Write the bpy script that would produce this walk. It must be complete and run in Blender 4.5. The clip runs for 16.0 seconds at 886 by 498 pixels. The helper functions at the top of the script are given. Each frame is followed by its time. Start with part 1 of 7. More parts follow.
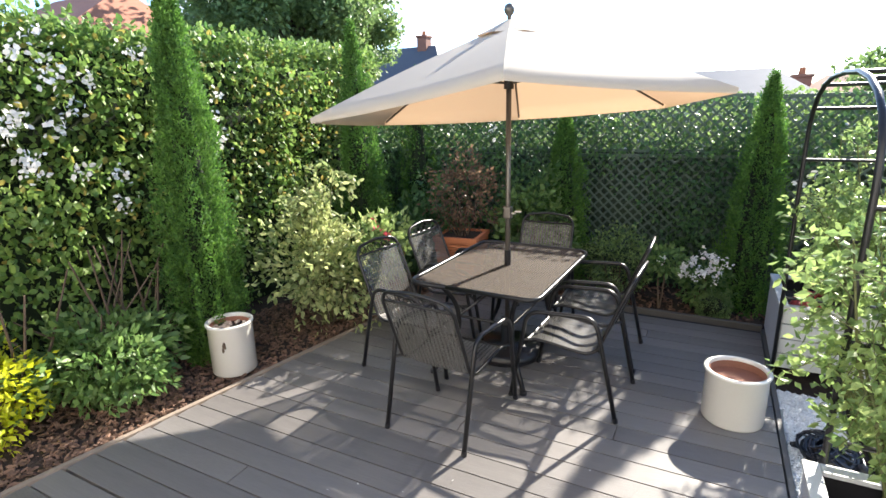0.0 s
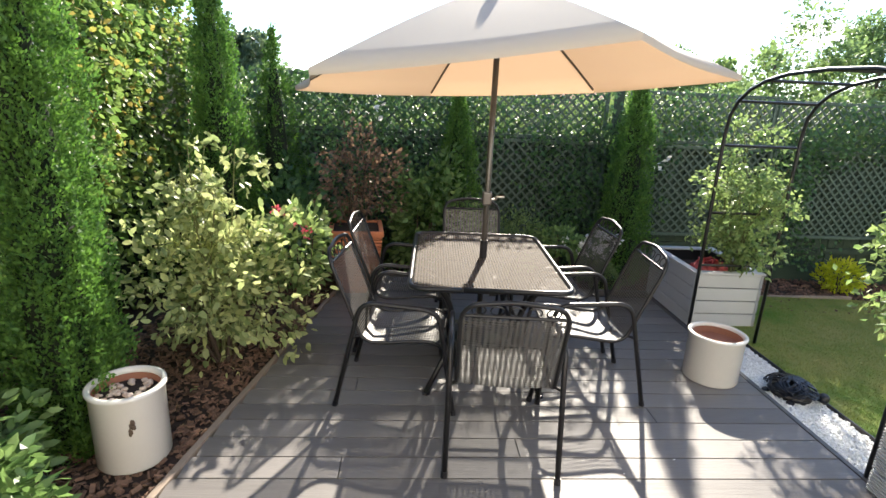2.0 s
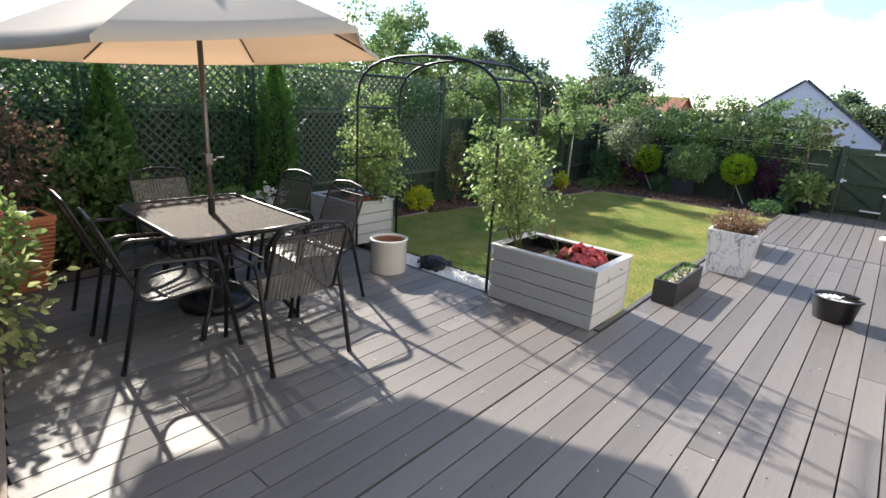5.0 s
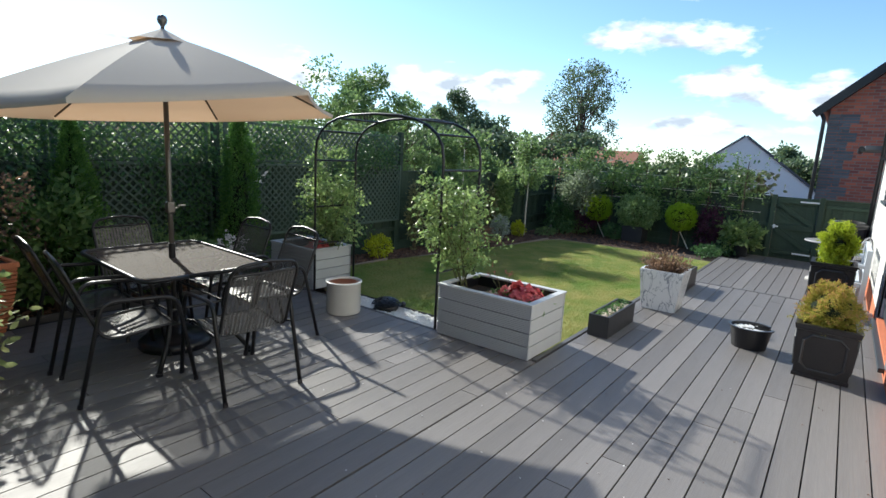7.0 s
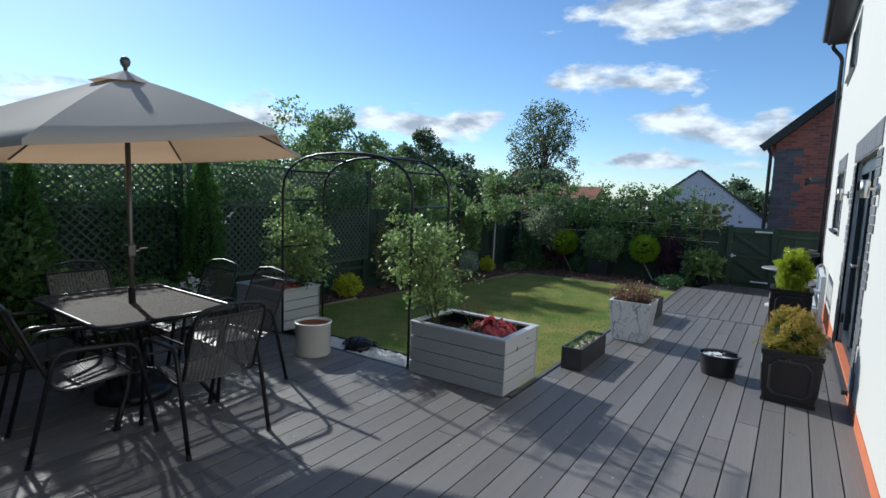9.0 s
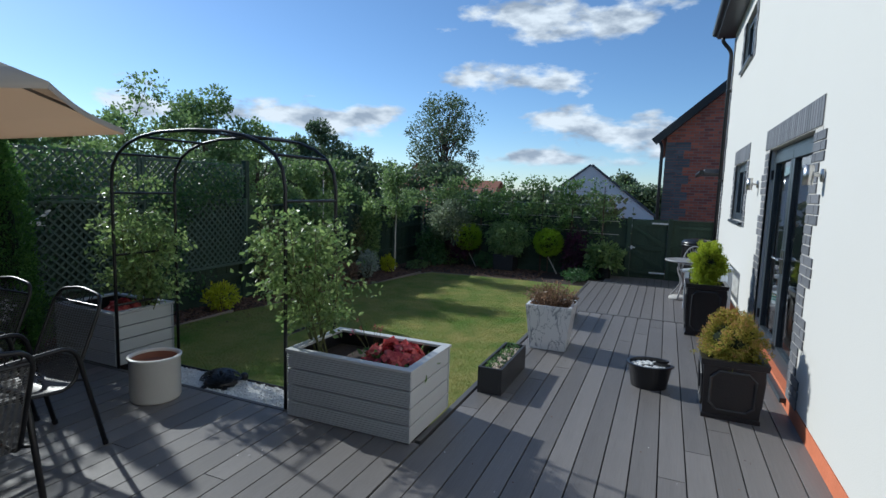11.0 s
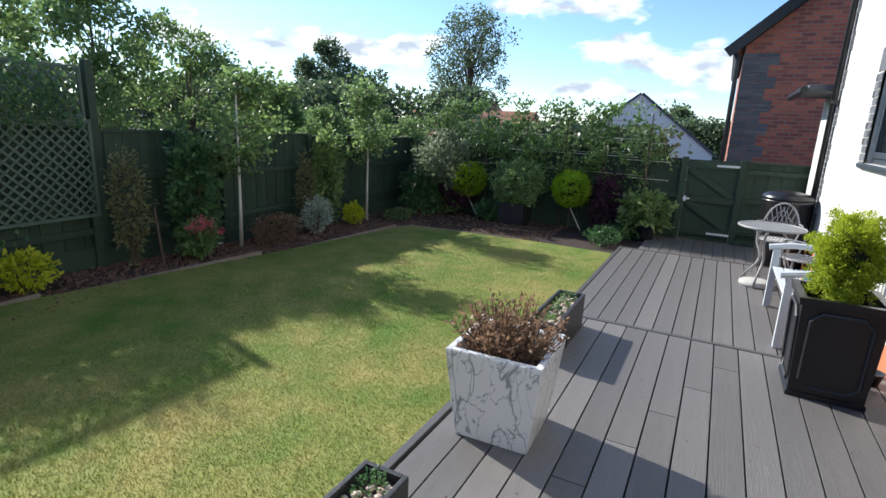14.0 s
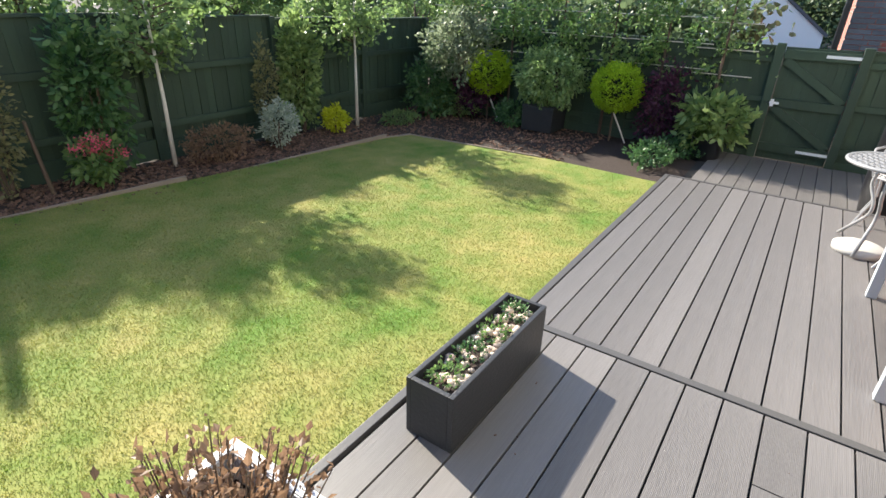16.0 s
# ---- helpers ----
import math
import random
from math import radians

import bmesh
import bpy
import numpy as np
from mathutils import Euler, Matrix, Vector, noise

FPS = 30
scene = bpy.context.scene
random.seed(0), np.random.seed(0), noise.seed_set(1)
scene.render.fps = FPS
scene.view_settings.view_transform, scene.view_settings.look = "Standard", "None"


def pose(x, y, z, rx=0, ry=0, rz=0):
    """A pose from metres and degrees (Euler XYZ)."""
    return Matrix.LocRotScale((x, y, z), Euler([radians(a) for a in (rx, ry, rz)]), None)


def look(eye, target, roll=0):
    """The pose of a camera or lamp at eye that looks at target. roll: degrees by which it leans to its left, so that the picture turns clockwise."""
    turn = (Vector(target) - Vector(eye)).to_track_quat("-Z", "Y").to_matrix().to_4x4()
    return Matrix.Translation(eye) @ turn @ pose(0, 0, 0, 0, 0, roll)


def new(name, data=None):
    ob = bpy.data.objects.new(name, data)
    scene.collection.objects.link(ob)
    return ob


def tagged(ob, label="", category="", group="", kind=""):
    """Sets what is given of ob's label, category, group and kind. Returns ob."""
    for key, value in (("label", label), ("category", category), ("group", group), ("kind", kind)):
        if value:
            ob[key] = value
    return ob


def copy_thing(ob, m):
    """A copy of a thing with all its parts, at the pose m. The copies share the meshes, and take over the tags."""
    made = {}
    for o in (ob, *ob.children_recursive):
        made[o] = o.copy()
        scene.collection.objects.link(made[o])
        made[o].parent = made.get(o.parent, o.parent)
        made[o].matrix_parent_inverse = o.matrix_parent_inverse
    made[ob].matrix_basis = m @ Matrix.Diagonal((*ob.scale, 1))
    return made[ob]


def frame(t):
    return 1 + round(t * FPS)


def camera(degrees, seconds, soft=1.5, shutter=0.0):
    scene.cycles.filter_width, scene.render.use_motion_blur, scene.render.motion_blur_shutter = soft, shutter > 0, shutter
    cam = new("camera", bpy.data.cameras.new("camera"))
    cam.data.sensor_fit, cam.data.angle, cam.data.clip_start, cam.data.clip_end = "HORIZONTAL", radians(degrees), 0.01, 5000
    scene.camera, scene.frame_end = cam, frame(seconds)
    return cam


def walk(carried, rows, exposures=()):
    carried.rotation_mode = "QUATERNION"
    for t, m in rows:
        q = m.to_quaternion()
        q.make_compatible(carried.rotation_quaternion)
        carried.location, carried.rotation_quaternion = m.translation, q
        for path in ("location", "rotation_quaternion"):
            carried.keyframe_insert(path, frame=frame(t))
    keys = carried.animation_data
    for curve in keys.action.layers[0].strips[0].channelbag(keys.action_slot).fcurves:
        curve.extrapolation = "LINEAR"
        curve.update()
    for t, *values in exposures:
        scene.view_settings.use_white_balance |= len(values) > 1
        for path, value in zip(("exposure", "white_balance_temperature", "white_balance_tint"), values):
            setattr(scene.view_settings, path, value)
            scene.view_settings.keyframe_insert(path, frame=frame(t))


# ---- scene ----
cam = camera(80.7, 16.0)
PATH = [
    (0, (1.546, 1.148, 1.881), (0.652, 2.859, 1.361), -1.5),
    (0.5, (1.08, 1.147, 1.936), (0.206, 2.858, 1.378), -2.4),
    (1.5, (0.09, 1.207, 1.852), (-0.265, 3.092, 1.287), 1.4),
    (2, (-0.273, 1.374, 1.737), (-0.148, 3.292, 1.186), 2.7),
    (2.5, (-0.567, 1.493, 1.678), (-0.087, 3.361, 1.148), 3.2),
    (3, (-0.856, 1.569, 1.649), (-0.125, 3.346, 1.093), 3.6),
    (3.5, (-1.063, 1.606, 1.596), (-0.107, 3.264, 1.015), 3.5),
    (4, (-1.213, 1.472, 1.607), (-0.025, 2.973, 1.027), 3.5),
    (4.5, (-1.437, 1.195, 1.657), (-0.066, 2.531, 1.077), 3.2),
    (5, (-1.561, 0.948, 1.676), (-0.096, 2.184, 1.108), 3.3),
    (5.2, (-1.584, 0.855, 1.675), (-0.102, 2.073, 1.108), 3.1),
    (7.5, (-1.74, 0.544, 1.678), (-0.156, 1.727, 1.373), 2.9),
    (8, (-1.749, 0.525, 1.687), (-0.156, 1.706, 1.43), 2.9),
    (10.3, (-1.412, 0.896, 1.624), (0.36, 1.798, 1.399), 1.6),
    (10.5, (-1.294, 0.962, 1.622), (0.496, 1.824, 1.392), 1.9),
    (11, (-0.844, 1.038, 1.619), (0.985, 1.815, 1.392), 1.9),
    (11.5, (-0.368, 1.139, 1.563), (1.505, 1.806, 1.338), 2.3),
    (12, (0.126, 1.139, 1.56), (2.02, 1.737, 1.327), 2.1),
    (12.5, (0.659, 1.142, 1.562), (2.555, 1.723, 1.299), 2.2),
    (13, (1.212, 1.165, 1.553), (3.093, 1.771, 1.245), 2.1),
    (13.5, (1.747, 1.205, 1.559), (3.58, 1.908, 1.178), 2.3),
    (14, (2.325, 1.285, 1.509), (4.052, 2.176, 1.035), 2.6),
    (14.5, (2.899, 1.319, 1.487), (4.533, 2.32, 0.917), 2.5),
    (15, (3.398, 1.35, 1.474), (4.941, 2.422, 0.788), 2.4),
    (15.5, (3.891, 1.372, 1.484), (5.381, 2.441, 0.685), 2.1),
    (16, (4.311, 1.318, 1.529), (5.798, 2.326, 0.651), 1.9),
]
walk(cam, [(t, look(eye, target, roll)) for t, eye, target, roll in PATH],
     [(0.0, 2.27, 6500, 9), (2.5, 2.1, 6750, 9), (3.5, 1.95, 6750, 9), (5.0, 1.72, 6500, 10), (7.4, 1.0, 5950, 4), (8.3, 0.65, 5750, 4), (11.0, 0.25, 5550, 4), (12.5, 0.35, 5550, 4), (13.5, 0.75, 5750, 6), (14.5, 1.42, 6350, 8), (16.0, 1.88, 6600, 7)])

# world and sun
SUN_UP, SUN_TURN = radians(31.5), radians(15)
world = bpy.data.worlds.new("sky")
scene.world = world
world.use_nodes = True
wn, wl = world.node_tree.nodes, world.node_tree.links
wn.clear()
w_out, w_bg, w_sky = wn.new("ShaderNodeOutputWorld"), wn.new("ShaderNodeBackground"), wn.new("ShaderNodeTexSky")
w_sky.sky_type, w_sky.sun_disc = "NISHITA", False
w_sky.sun_elevation, w_sky.sun_rotation = SUN_UP, SUN_TURN
w_sky.air_density, w_sky.dust_density, w_sky.ozone_density = 0.85, 0.2, 3.5
w_bg.inputs["Strength"].default_value = 0.1
w_co, w_sep = wn.new("ShaderNodeTexCoord"), wn.new("ShaderNodeSeparateXYZ")
wl.new(w_co.outputs["Generated"], w_sep.inputs[0])


def w_math(op, a, b):
    n = wn.new("ShaderNodeMath")
    n.operation = op
    for k, v in enumerate((a, b)):
        if isinstance(v, (int, float)):
            n.inputs[k].default_value = v
        else:
            wl.new(v, n.inputs[k])
    return n.outputs[0]


w_turn = w_math("ARCTAN2", w_sep.outputs[1], w_sep.outputs[0])
w_up = w_math("ARCSINE", w_sep.outputs[2], 0.0)
w_noise, w_ramp, w_mix = wn.new("ShaderNodeTexNoise"), wn.new("ShaderNodeValToRGB"), wn.new("ShaderNodeMix")
w_comb = wn.new("ShaderNodeCombineXYZ")
wl.new(w_turn, w_comb.inputs[0])
wl.new(w_math("MULTIPLY", w_up, 2.2), w_comb.inputs[1])
w_noise.inputs["Scale"].default_value, w_noise.inputs["Detail"].default_value = 9.0, 8.0
w_noise.inputs["Roughness"].default_value = 0.55
wl.new(w_comb.outputs[0], w_noise.inputs["Vector"])
# heaps of cloud: bearing, height, half width and half height in degrees
CLOUDS = [(11, 17.5, 11, 2.4), (15.5, 11.4, 7.5, 1.6), (11.5, 7.4, 5.5, 1.4), (3.5, 6.0, 7.5, 2.4), (35, 7.0, 10, 1.9), (11, 3.6, 9, 0.9), (52, 7.0, 6, 1.4), (72, 7.2, 9, 1.6), (95, 12, 10, 3), (-25, 12, 12, 3), (130, 9, 14, 3),
          (170, 15, 12, 4), (-70, 20, 14, 5), (-120, 12, 16, 4), (-160, 22, 14, 5), (60, 34, 14, 5), (-10, 40, 16, 6)]
w_most = None
for c_turn, c_up, c_wide, c_high in CLOUDS:
    dx = w_math("DIVIDE", w_math("SUBTRACT", w_turn, radians(c_turn)), radians(c_wide))
    dy = w_math("DIVIDE", w_math("SUBTRACT", w_up, radians(c_up)), radians(c_high))
    one = w_math("SUBTRACT", 1.0, w_math("SQRT", w_math("ADD", w_math("MULTIPLY", dx, dx), w_math("MULTIPLY", dy, dy)), 0.0))
    w_most = one if w_most is None else w_math("MAXIMUM", w_most, one)
w_mass = w_math("ADD", w_math("MAXIMUM", w_most, -0.6), w_math("MULTIPLY", w_math("SUBTRACT", w_noise.outputs["Fac"], 0.5), 3.4))
wl.new(w_mass, w_ramp.inputs[0])
w_ramp.color_ramp.elements[0].position, w_ramp.color_ramp.elements[1].position = 0.05, 0.5
w_mix.data_type = "RGBA"
wl.new(w_ramp.outputs[0], w_mix.inputs["Factor"])
wl.new(w_sky.outputs[0], w_mix.inputs["A"])
w_tone = wn.new("ShaderNodeMix")
w_tone.data_type = "RGBA"
w_tone.inputs["A"].default_value, w_tone.inputs["B"].default_value = (3.2, 3.5, 4.0, 1), (7.2, 7.2, 7.2, 1)
w_fine = wn.new("ShaderNodeTexNoise")
w_fine.inputs["Scale"].default_value, w_fine.inputs["Detail"].default_value = 16.0, 6.0
wl.new(w_comb.outputs[0], w_fine.inputs["Vector"])
w_band = wn.new("ShaderNodeMapRange")
w_band.inputs["From Min"].default_value, w_band.inputs["From Max"].default_value = 0.38, 0.6
wl.new(w_fine.outputs["Fac"], w_band.inputs["Value"])
wl.new(w_band.outputs[0], w_tone.inputs["Factor"])
wl.new(w_tone.outputs["Result"], w_mix.inputs["B"])
wl.new(w_mix.outputs["Result"], w_bg.inputs["Color"])
wl.new(w_bg.outputs[0], w_out.inputs[0])

sun_data = bpy.data.lights.new("sun", "SUN")
sun_data.energy, sun_data.angle, sun_data.color = 3.7, radians(0.9), (1.0, 0.92, 0.8)
sun = new("sun", sun_data)
SUN_WAY = Vector((math.sin(SUN_TURN) * math.cos(SUN_UP), math.cos(SUN_TURN) * math.cos(SUN_UP), math.sin(SUN_UP)))
sun.matrix_world = look(SUN_WAY * 40, (0, 0, 0))


# ---- materials ----
def material(name, colour, rough=0.6, metal=0.0, vary=0.15, scale=8.0, bump=0.1, fine=60.0, second=None, per="object",
             through_light=0.0, stretch=(1, 1, 1), coat=0.0, span=(0.6, 2.4), lot=1.0, behind=None):
    """A surface of one base colour with grain and stains at two scales, varied from piece to piece."""
    m = bpy.data.materials.new(name)
    m.use_nodes = True
    n, l = m.node_tree.nodes, m.node_tree.links
    n.clear()
    out, b = n.new("ShaderNodeOutputMaterial"), n.new("ShaderNodeBsdfPrincipled")
    co, mp = n.new("ShaderNodeTexCoord"), n.new("ShaderNodeMapping")
    l.new(co.outputs["Object"], mp.inputs[0])
    mp.inputs["Scale"].default_value = stretch
    big, small = n.new("ShaderNodeTexNoise"), n.new("ShaderNodeTexNoise")
    big.inputs["Scale"].default_value, big.inputs["Detail"].default_value = scale, 4
    small.inputs["Scale"].default_value, small.inputs["Detail"].default_value = fine, 3
    l.new(mp.outputs[0], big.inputs["Vector"])
    l.new(mp.outputs[0], small.inputs["Vector"])
    a = n.new("ShaderNodeMath")
    a.operation = "ADD"
    l.new(big.outputs["Fac"], a.inputs[0])
    l.new(small.outputs["Fac"], a.inputs[1])
    rnd = None
    if per == "island":
        g = n.new("ShaderNodeNewGeometry")
        rnd = g.outputs["Random Per Island"]
    else:
        g = n.new("ShaderNodeObjectInfo")
        rnd = g.outputs["Random"]
    s = n.new("ShaderNodeMath")
    s.operation = "ADD"
    l.new(a.outputs[0], s.inputs[0])
    lm = n.new("ShaderNodeMath")
    lm.operation = "MULTIPLY"
    lm.inputs[1].default_value = lot
    l.new(rnd, lm.inputs[0])
    l.new(lm.outputs[0], s.inputs[1])
    mr = n.new("ShaderNodeMapRange")
    mr.inputs["From Min"].default_value, mr.inputs["From Max"].default_value = span
    l.new(s.outputs[0], mr.inputs["Value"])
    mix = n.new("ShaderNodeMix")
    mix.data_type = "RGBA"
    c2 = second or tuple(min(1, c * (1 + vary)) for c in colour)
    c1 = colour if second else tuple(c * (1 - vary) for c in colour)
    mix.inputs["A"].default_value, mix.inputs["B"].default_value = (*c1, 1), (*c2, 1)
    l.new(mr.outputs[0], mix.inputs["Factor"])
    l.new(mix.outputs["Result"], b.inputs["Base Color"])
    b.inputs["Roughness"].default_value, b.inputs["Metallic"].default_value = rough, metal
    b.inputs["Coat Weight"].default_value = coat
    if bump:
        bp = n.new("ShaderNodeBump")
        bp.inputs["Strength"].default_value, bp.inputs["Distance"].default_value = bump, 0.01
        l.new(a.outputs[0], bp.inputs["Height"])
        l.new(bp.outputs[0], b.inputs["Normal"])
    if through_light:
        t, ms = n.new("ShaderNodeBsdfTranslucent"), n.new("ShaderNodeMixShader")
        ms.inputs[0].default_value = through_light
        if behind:
            t.inputs["Color"].default_value = (*behind, 1)
        else:
            l.new(mix.outputs["Result"], t.inputs["Color"])
        l.new(b.outputs[0], ms.inputs[1])
        l.new(t.outputs[0], ms.inputs[2])
        l.new(ms.outputs[0], out.inputs[0])
    else:
        l.new(b.outputs[0], out.inputs[0])
    return m


def leaf(name, dark, light, shine=0.45, glow=0.5):
    return material(name, dark, shine, 0, second=light, per="island", scale=1.3, fine=6, bump=0, through_light=glow)


def ribbed(m, axis, count, strength=0.35):
    """Adds fine straight ribs to a material, count to the metre, that step along one axis."""
    n, l = m.node_tree.nodes, m.node_tree.links
    b = next(k for k in n if k.type == "BSDF_PRINCIPLED")
    w, co, bp = n.new("ShaderNodeTexWave"), n.new("ShaderNodeTexCoord"), n.new("ShaderNodeBump")
    w.bands_direction = axis
    w.inputs["Scale"].default_value = count / 3.18
    l.new(co.outputs["Object"], w.inputs["Vector"])
    bp.inputs["Strength"].default_value, bp.inputs["Distance"].default_value = strength, 0.003
    l.new(w.outputs["Fac"], bp.inputs["Height"])
    old = b.inputs["Normal"].links
    if old:
        l.new(old[0].from_socket, bp.inputs["Normal"])
    l.new(bp.outputs[0], b.inputs["Normal"])
    return m


DECK = ribbed(material("deck_board", (0.148, 0.137, 0.133), 0.5, vary=0.32, scale=2.6, fine=40, bump=0.15, stretch=(0.5, 3, 1)), "Y", 180, 0.25)
DECK_TRIM = material("deck_trim", (0.085, 0.08, 0.078), 0.5, vary=0.15)
UNDER = material("under_deck", (0.02, 0.02, 0.02), 0.9)
KERB = material("kerb_board", (0.24, 0.19, 0.15), 0.8, vary=0.2, bump=0.3)
SOIL = material("soil", (0.035, 0.022, 0.017), 0.95, vary=0.4, bump=0.9, scale=20)
CHIP = material("bark_chip", (0.035, 0.018, 0.013), 0.85, second=(0.26, 0.15, 0.1), per="island", bump=0.3)
LAWN = material("lawn_soil", (0.105, 0.195, 0.02), 0.9, second=(0.36, 0.3, 0.1), scale=0.9, fine=3.5, bump=0.2, span=(0.72, 1.38), lot=0.0)
GRASS = material("grass_blade", (0.115, 0.235, 0.02), 0.6, second=(0.42, 0.36, 0.12), per="island", scale=0.9, fine=3.5, bump=0, through_light=0.35, span=(0.75, 1.75), lot=0.5)
FENCE = material("fence_green", (0.034, 0.06, 0.037), 0.7, vary=0.3, bump=0.35, stretch=(3, 3, 0.4), scale=5)
TRELLIS = material("trellis_green", (0.075, 0.115, 0.088), 0.6, vary=0.2)
RENDER = material("wall_render", (0.6, 0.585, 0.55), 0.85, vary=0.03, scale=1.0, fine=120, bump=0.12)
GREY_BRICK = material("grey_brick", (0.085, 0.09, 0.1), 0.6, second=(0.2, 0.2, 0.215), scale=6, bump=0.3)
MORTAR = material("mortar", (0.48, 0.46, 0.43), 0.95, vary=0.1)
RED_BRICK = material("red_brick_plinth", (0.5, 0.15, 0.07), 0.8, vary=0.25, bump=0.3)
FRAME = material("anthracite_frame", (0.045, 0.055, 0.065), 0.35, vary=0.05, bump=0)
BLACK_METAL = material("black_metal", (0.018, 0.018, 0.02), 0.35, 0.3, vary=0.2, bump=0.08)
POLE = material("umbrella_pole", (0.13, 0.12, 0.11), 0.35, 0.6, vary=0.1, bump=0)
STEEL = material("brushed_steel", (0.6, 0.58, 0.55), 0.3, 1.0, vary=0.05, bump=0.05)
WHITE_POT = material("glazed_pot", (0.66, 0.64, 0.6), 0.25, vary=0.05, scale=5, bump=0.03, coat=0.3)
POT_INSIDE = material("pot_inside", (0.3, 0.12, 0.07), 0.8, vary=0.2)
TERRACOTTA = material("terracotta", (0.5, 0.18, 0.085), 0.8, vary=0.15, bump=0.2)
PLANTER = material("planter_grey", (0.4, 0.415, 0.44), 0.6, vary=0.06, bump=0.08)
PLANTER_TRIM = material("planter_trim", (0.47, 0.48, 0.49), 0.55, vary=0.05, bump=0.05)
PLASTIC = material("black_plastic", (0.014, 0.014, 0.017), 0.3, vary=0.3, bump=0.15)
SLATE = material("slate_trough", (0.028, 0.029, 0.033), 0.55, vary=0.25, bump=0.25)
PEBBLE = material("pebble", (0.42, 0.29, 0.22), 0.6, second=(0.72, 0.6, 0.5), per="island", bump=0.1)
GRAVEL = material("white_gravel", (0.6, 0.6, 0.6), 0.8, second=(0.86, 0.86, 0.85), per="island", bump=0.1)
CANVAS = material("canvas", (0.58, 0.53, 0.46), 0.9, vary=0.04, scale=3, fine=200, bump=0.1, through_light=0.29, behind=(0.56, 0.35, 0.2))
SILVER = material("aged_silver", (0.3, 0.3, 0.31), 0.55, 0.2, vary=0.15, bump=0.1)
BENCH_GREY = material("painted_bench", (0.5, 0.53, 0.56), 0.6, vary=0.08, bump=0.1)
BARK = material("bark", (0.1, 0.07, 0.05), 0.9, vary=0.35, bump=0.7)
BIRCH_BARK = material("pale_bark", (0.62, 0.57, 0.52), 0.7, vary=0.2, bump=0.3, scale=15)
STEM = material("green_stem", (0.13, 0.14, 0.05), 0.7, vary=0.3)
# near-black colour for solids that stand in for the shade deep in foliage
INNER_SHADE = material("foliage_inner_shade", (0.012, 0.02, 0.008), 1.0, vary=0.3)
ROOF = material("slate_roof", (0.09, 0.095, 0.11), 0.6, vary=0.15)
RED_ROOF = material("tile_roof", (0.36, 0.15, 0.09), 0.8, vary=0.25, scale=3)
WHITE_PAINT = material("white_render_far", (0.72, 0.71, 0.69), 0.8, vary=0.04)
UPVC = material("white_plastic", (0.75, 0.76, 0.78), 0.4, vary=0.02, bump=0)

IVY = leaf("ivy_leaf", (0.045, 0.14, 0.03), (0.32, 0.43, 0.115))
IVY_YELLOW = leaf("ivy_yellowed", (0.2, 0.24, 0.05), (0.48, 0.36, 0.1))
BROWNISH = leaf("bronzed_green_leaf", (0.1, 0.12, 0.05), (0.4, 0.36, 0.17))
IVY_DARK = leaf("ivy_dark", (0.03, 0.09, 0.034), (0.125, 0.24, 0.078), glow=0.3)
CONIFER = leaf("conifer_leaf", (0.025, 0.085, 0.025), (0.17, 0.34, 0.05), 0.7, 0.4)
VARIEGATED = leaf("variegated_leaf", (0.075, 0.16, 0.045), (0.74, 0.76, 0.36))
RHODO = leaf("rhododendron_leaf", (0.055, 0.14, 0.04), (0.27, 0.4, 0.13), 0.35)
GOLD = leaf("golden_leaf", (0.4, 0.48, 0.015), (0.78, 0.76, 0.05))
LIME = leaf("lime_conifer", (0.16, 0.27, 0.02), (0.64, 0.68, 0.05), 0.7)
RUST = leaf("rust_conifer", (0.18, 0.25, 0.035), (0.58, 0.44, 0.1), 0.7)
RUST_TIP = leaf("rust_conifer_tip", (0.42, 0.2, 0.07), (0.7, 0.42, 0.2), 0.7)
TREE = leaf("tree_leaf", (0.075, 0.14, 0.055), (0.3, 0.42, 0.14), glow=0.5)
TREE_FAR = leaf("far_tree_leaf", (0.055, 0.09, 0.05), (0.19, 0.26, 0.12), glow=0.4)
SILVER_SHRUB = leaf("pale_shrub_leaf", (0.08, 0.19, 0.045), (0.46, 0.58, 0.24), 0.35)
BALL_LEAF = leaf("clipped_lime", (0.22, 0.4, 0.02), (0.58, 0.75, 0.05), 0.6)
ROSE = leaf("rose_leaf", (0.07, 0.16, 0.05), (0.45, 0.56, 0.2), 0.33)
ACER = leaf("acer_leaf", (0.09, 0.075, 0.05), (0.32, 0.19, 0.12))
GREY_LEAF = leaf("grey_green_leaf", (0.09, 0.13, 0.07), (0.3, 0.35, 0.22))
PURPLE = leaf("purple_leaf", (0.045, 0.015, 0.038), (0.165, 0.053, 0.105))
RED_LEAF = material("heuchera_leaf", (0.3, 0.015, 0.035), 0.45, second=(0.75, 0.16, 0.15), scale=9, fine=60, bump=0.3, through_light=0.4, span=(0.8, 1.9))
BROWN_LEAF = leaf("bronze_leaf", (0.14, 0.08, 0.05), (0.42, 0.27, 0.17))
WHITE_FLOWER = leaf("white_petal", (0.700, 0.680, 0.660), (0.900, 0.880, 0.860), 0.7, 0.3)
PINK = leaf("pink_petal", (0.62, 0.05, 0.12), (0.85, 0.22, 0.28), 0.7, 0.3)
SILVER_LEAF = leaf("silver_leaf", (0.25, 0.31, 0.24), (0.55, 0.6, 0.5), 0.7, 0.25)


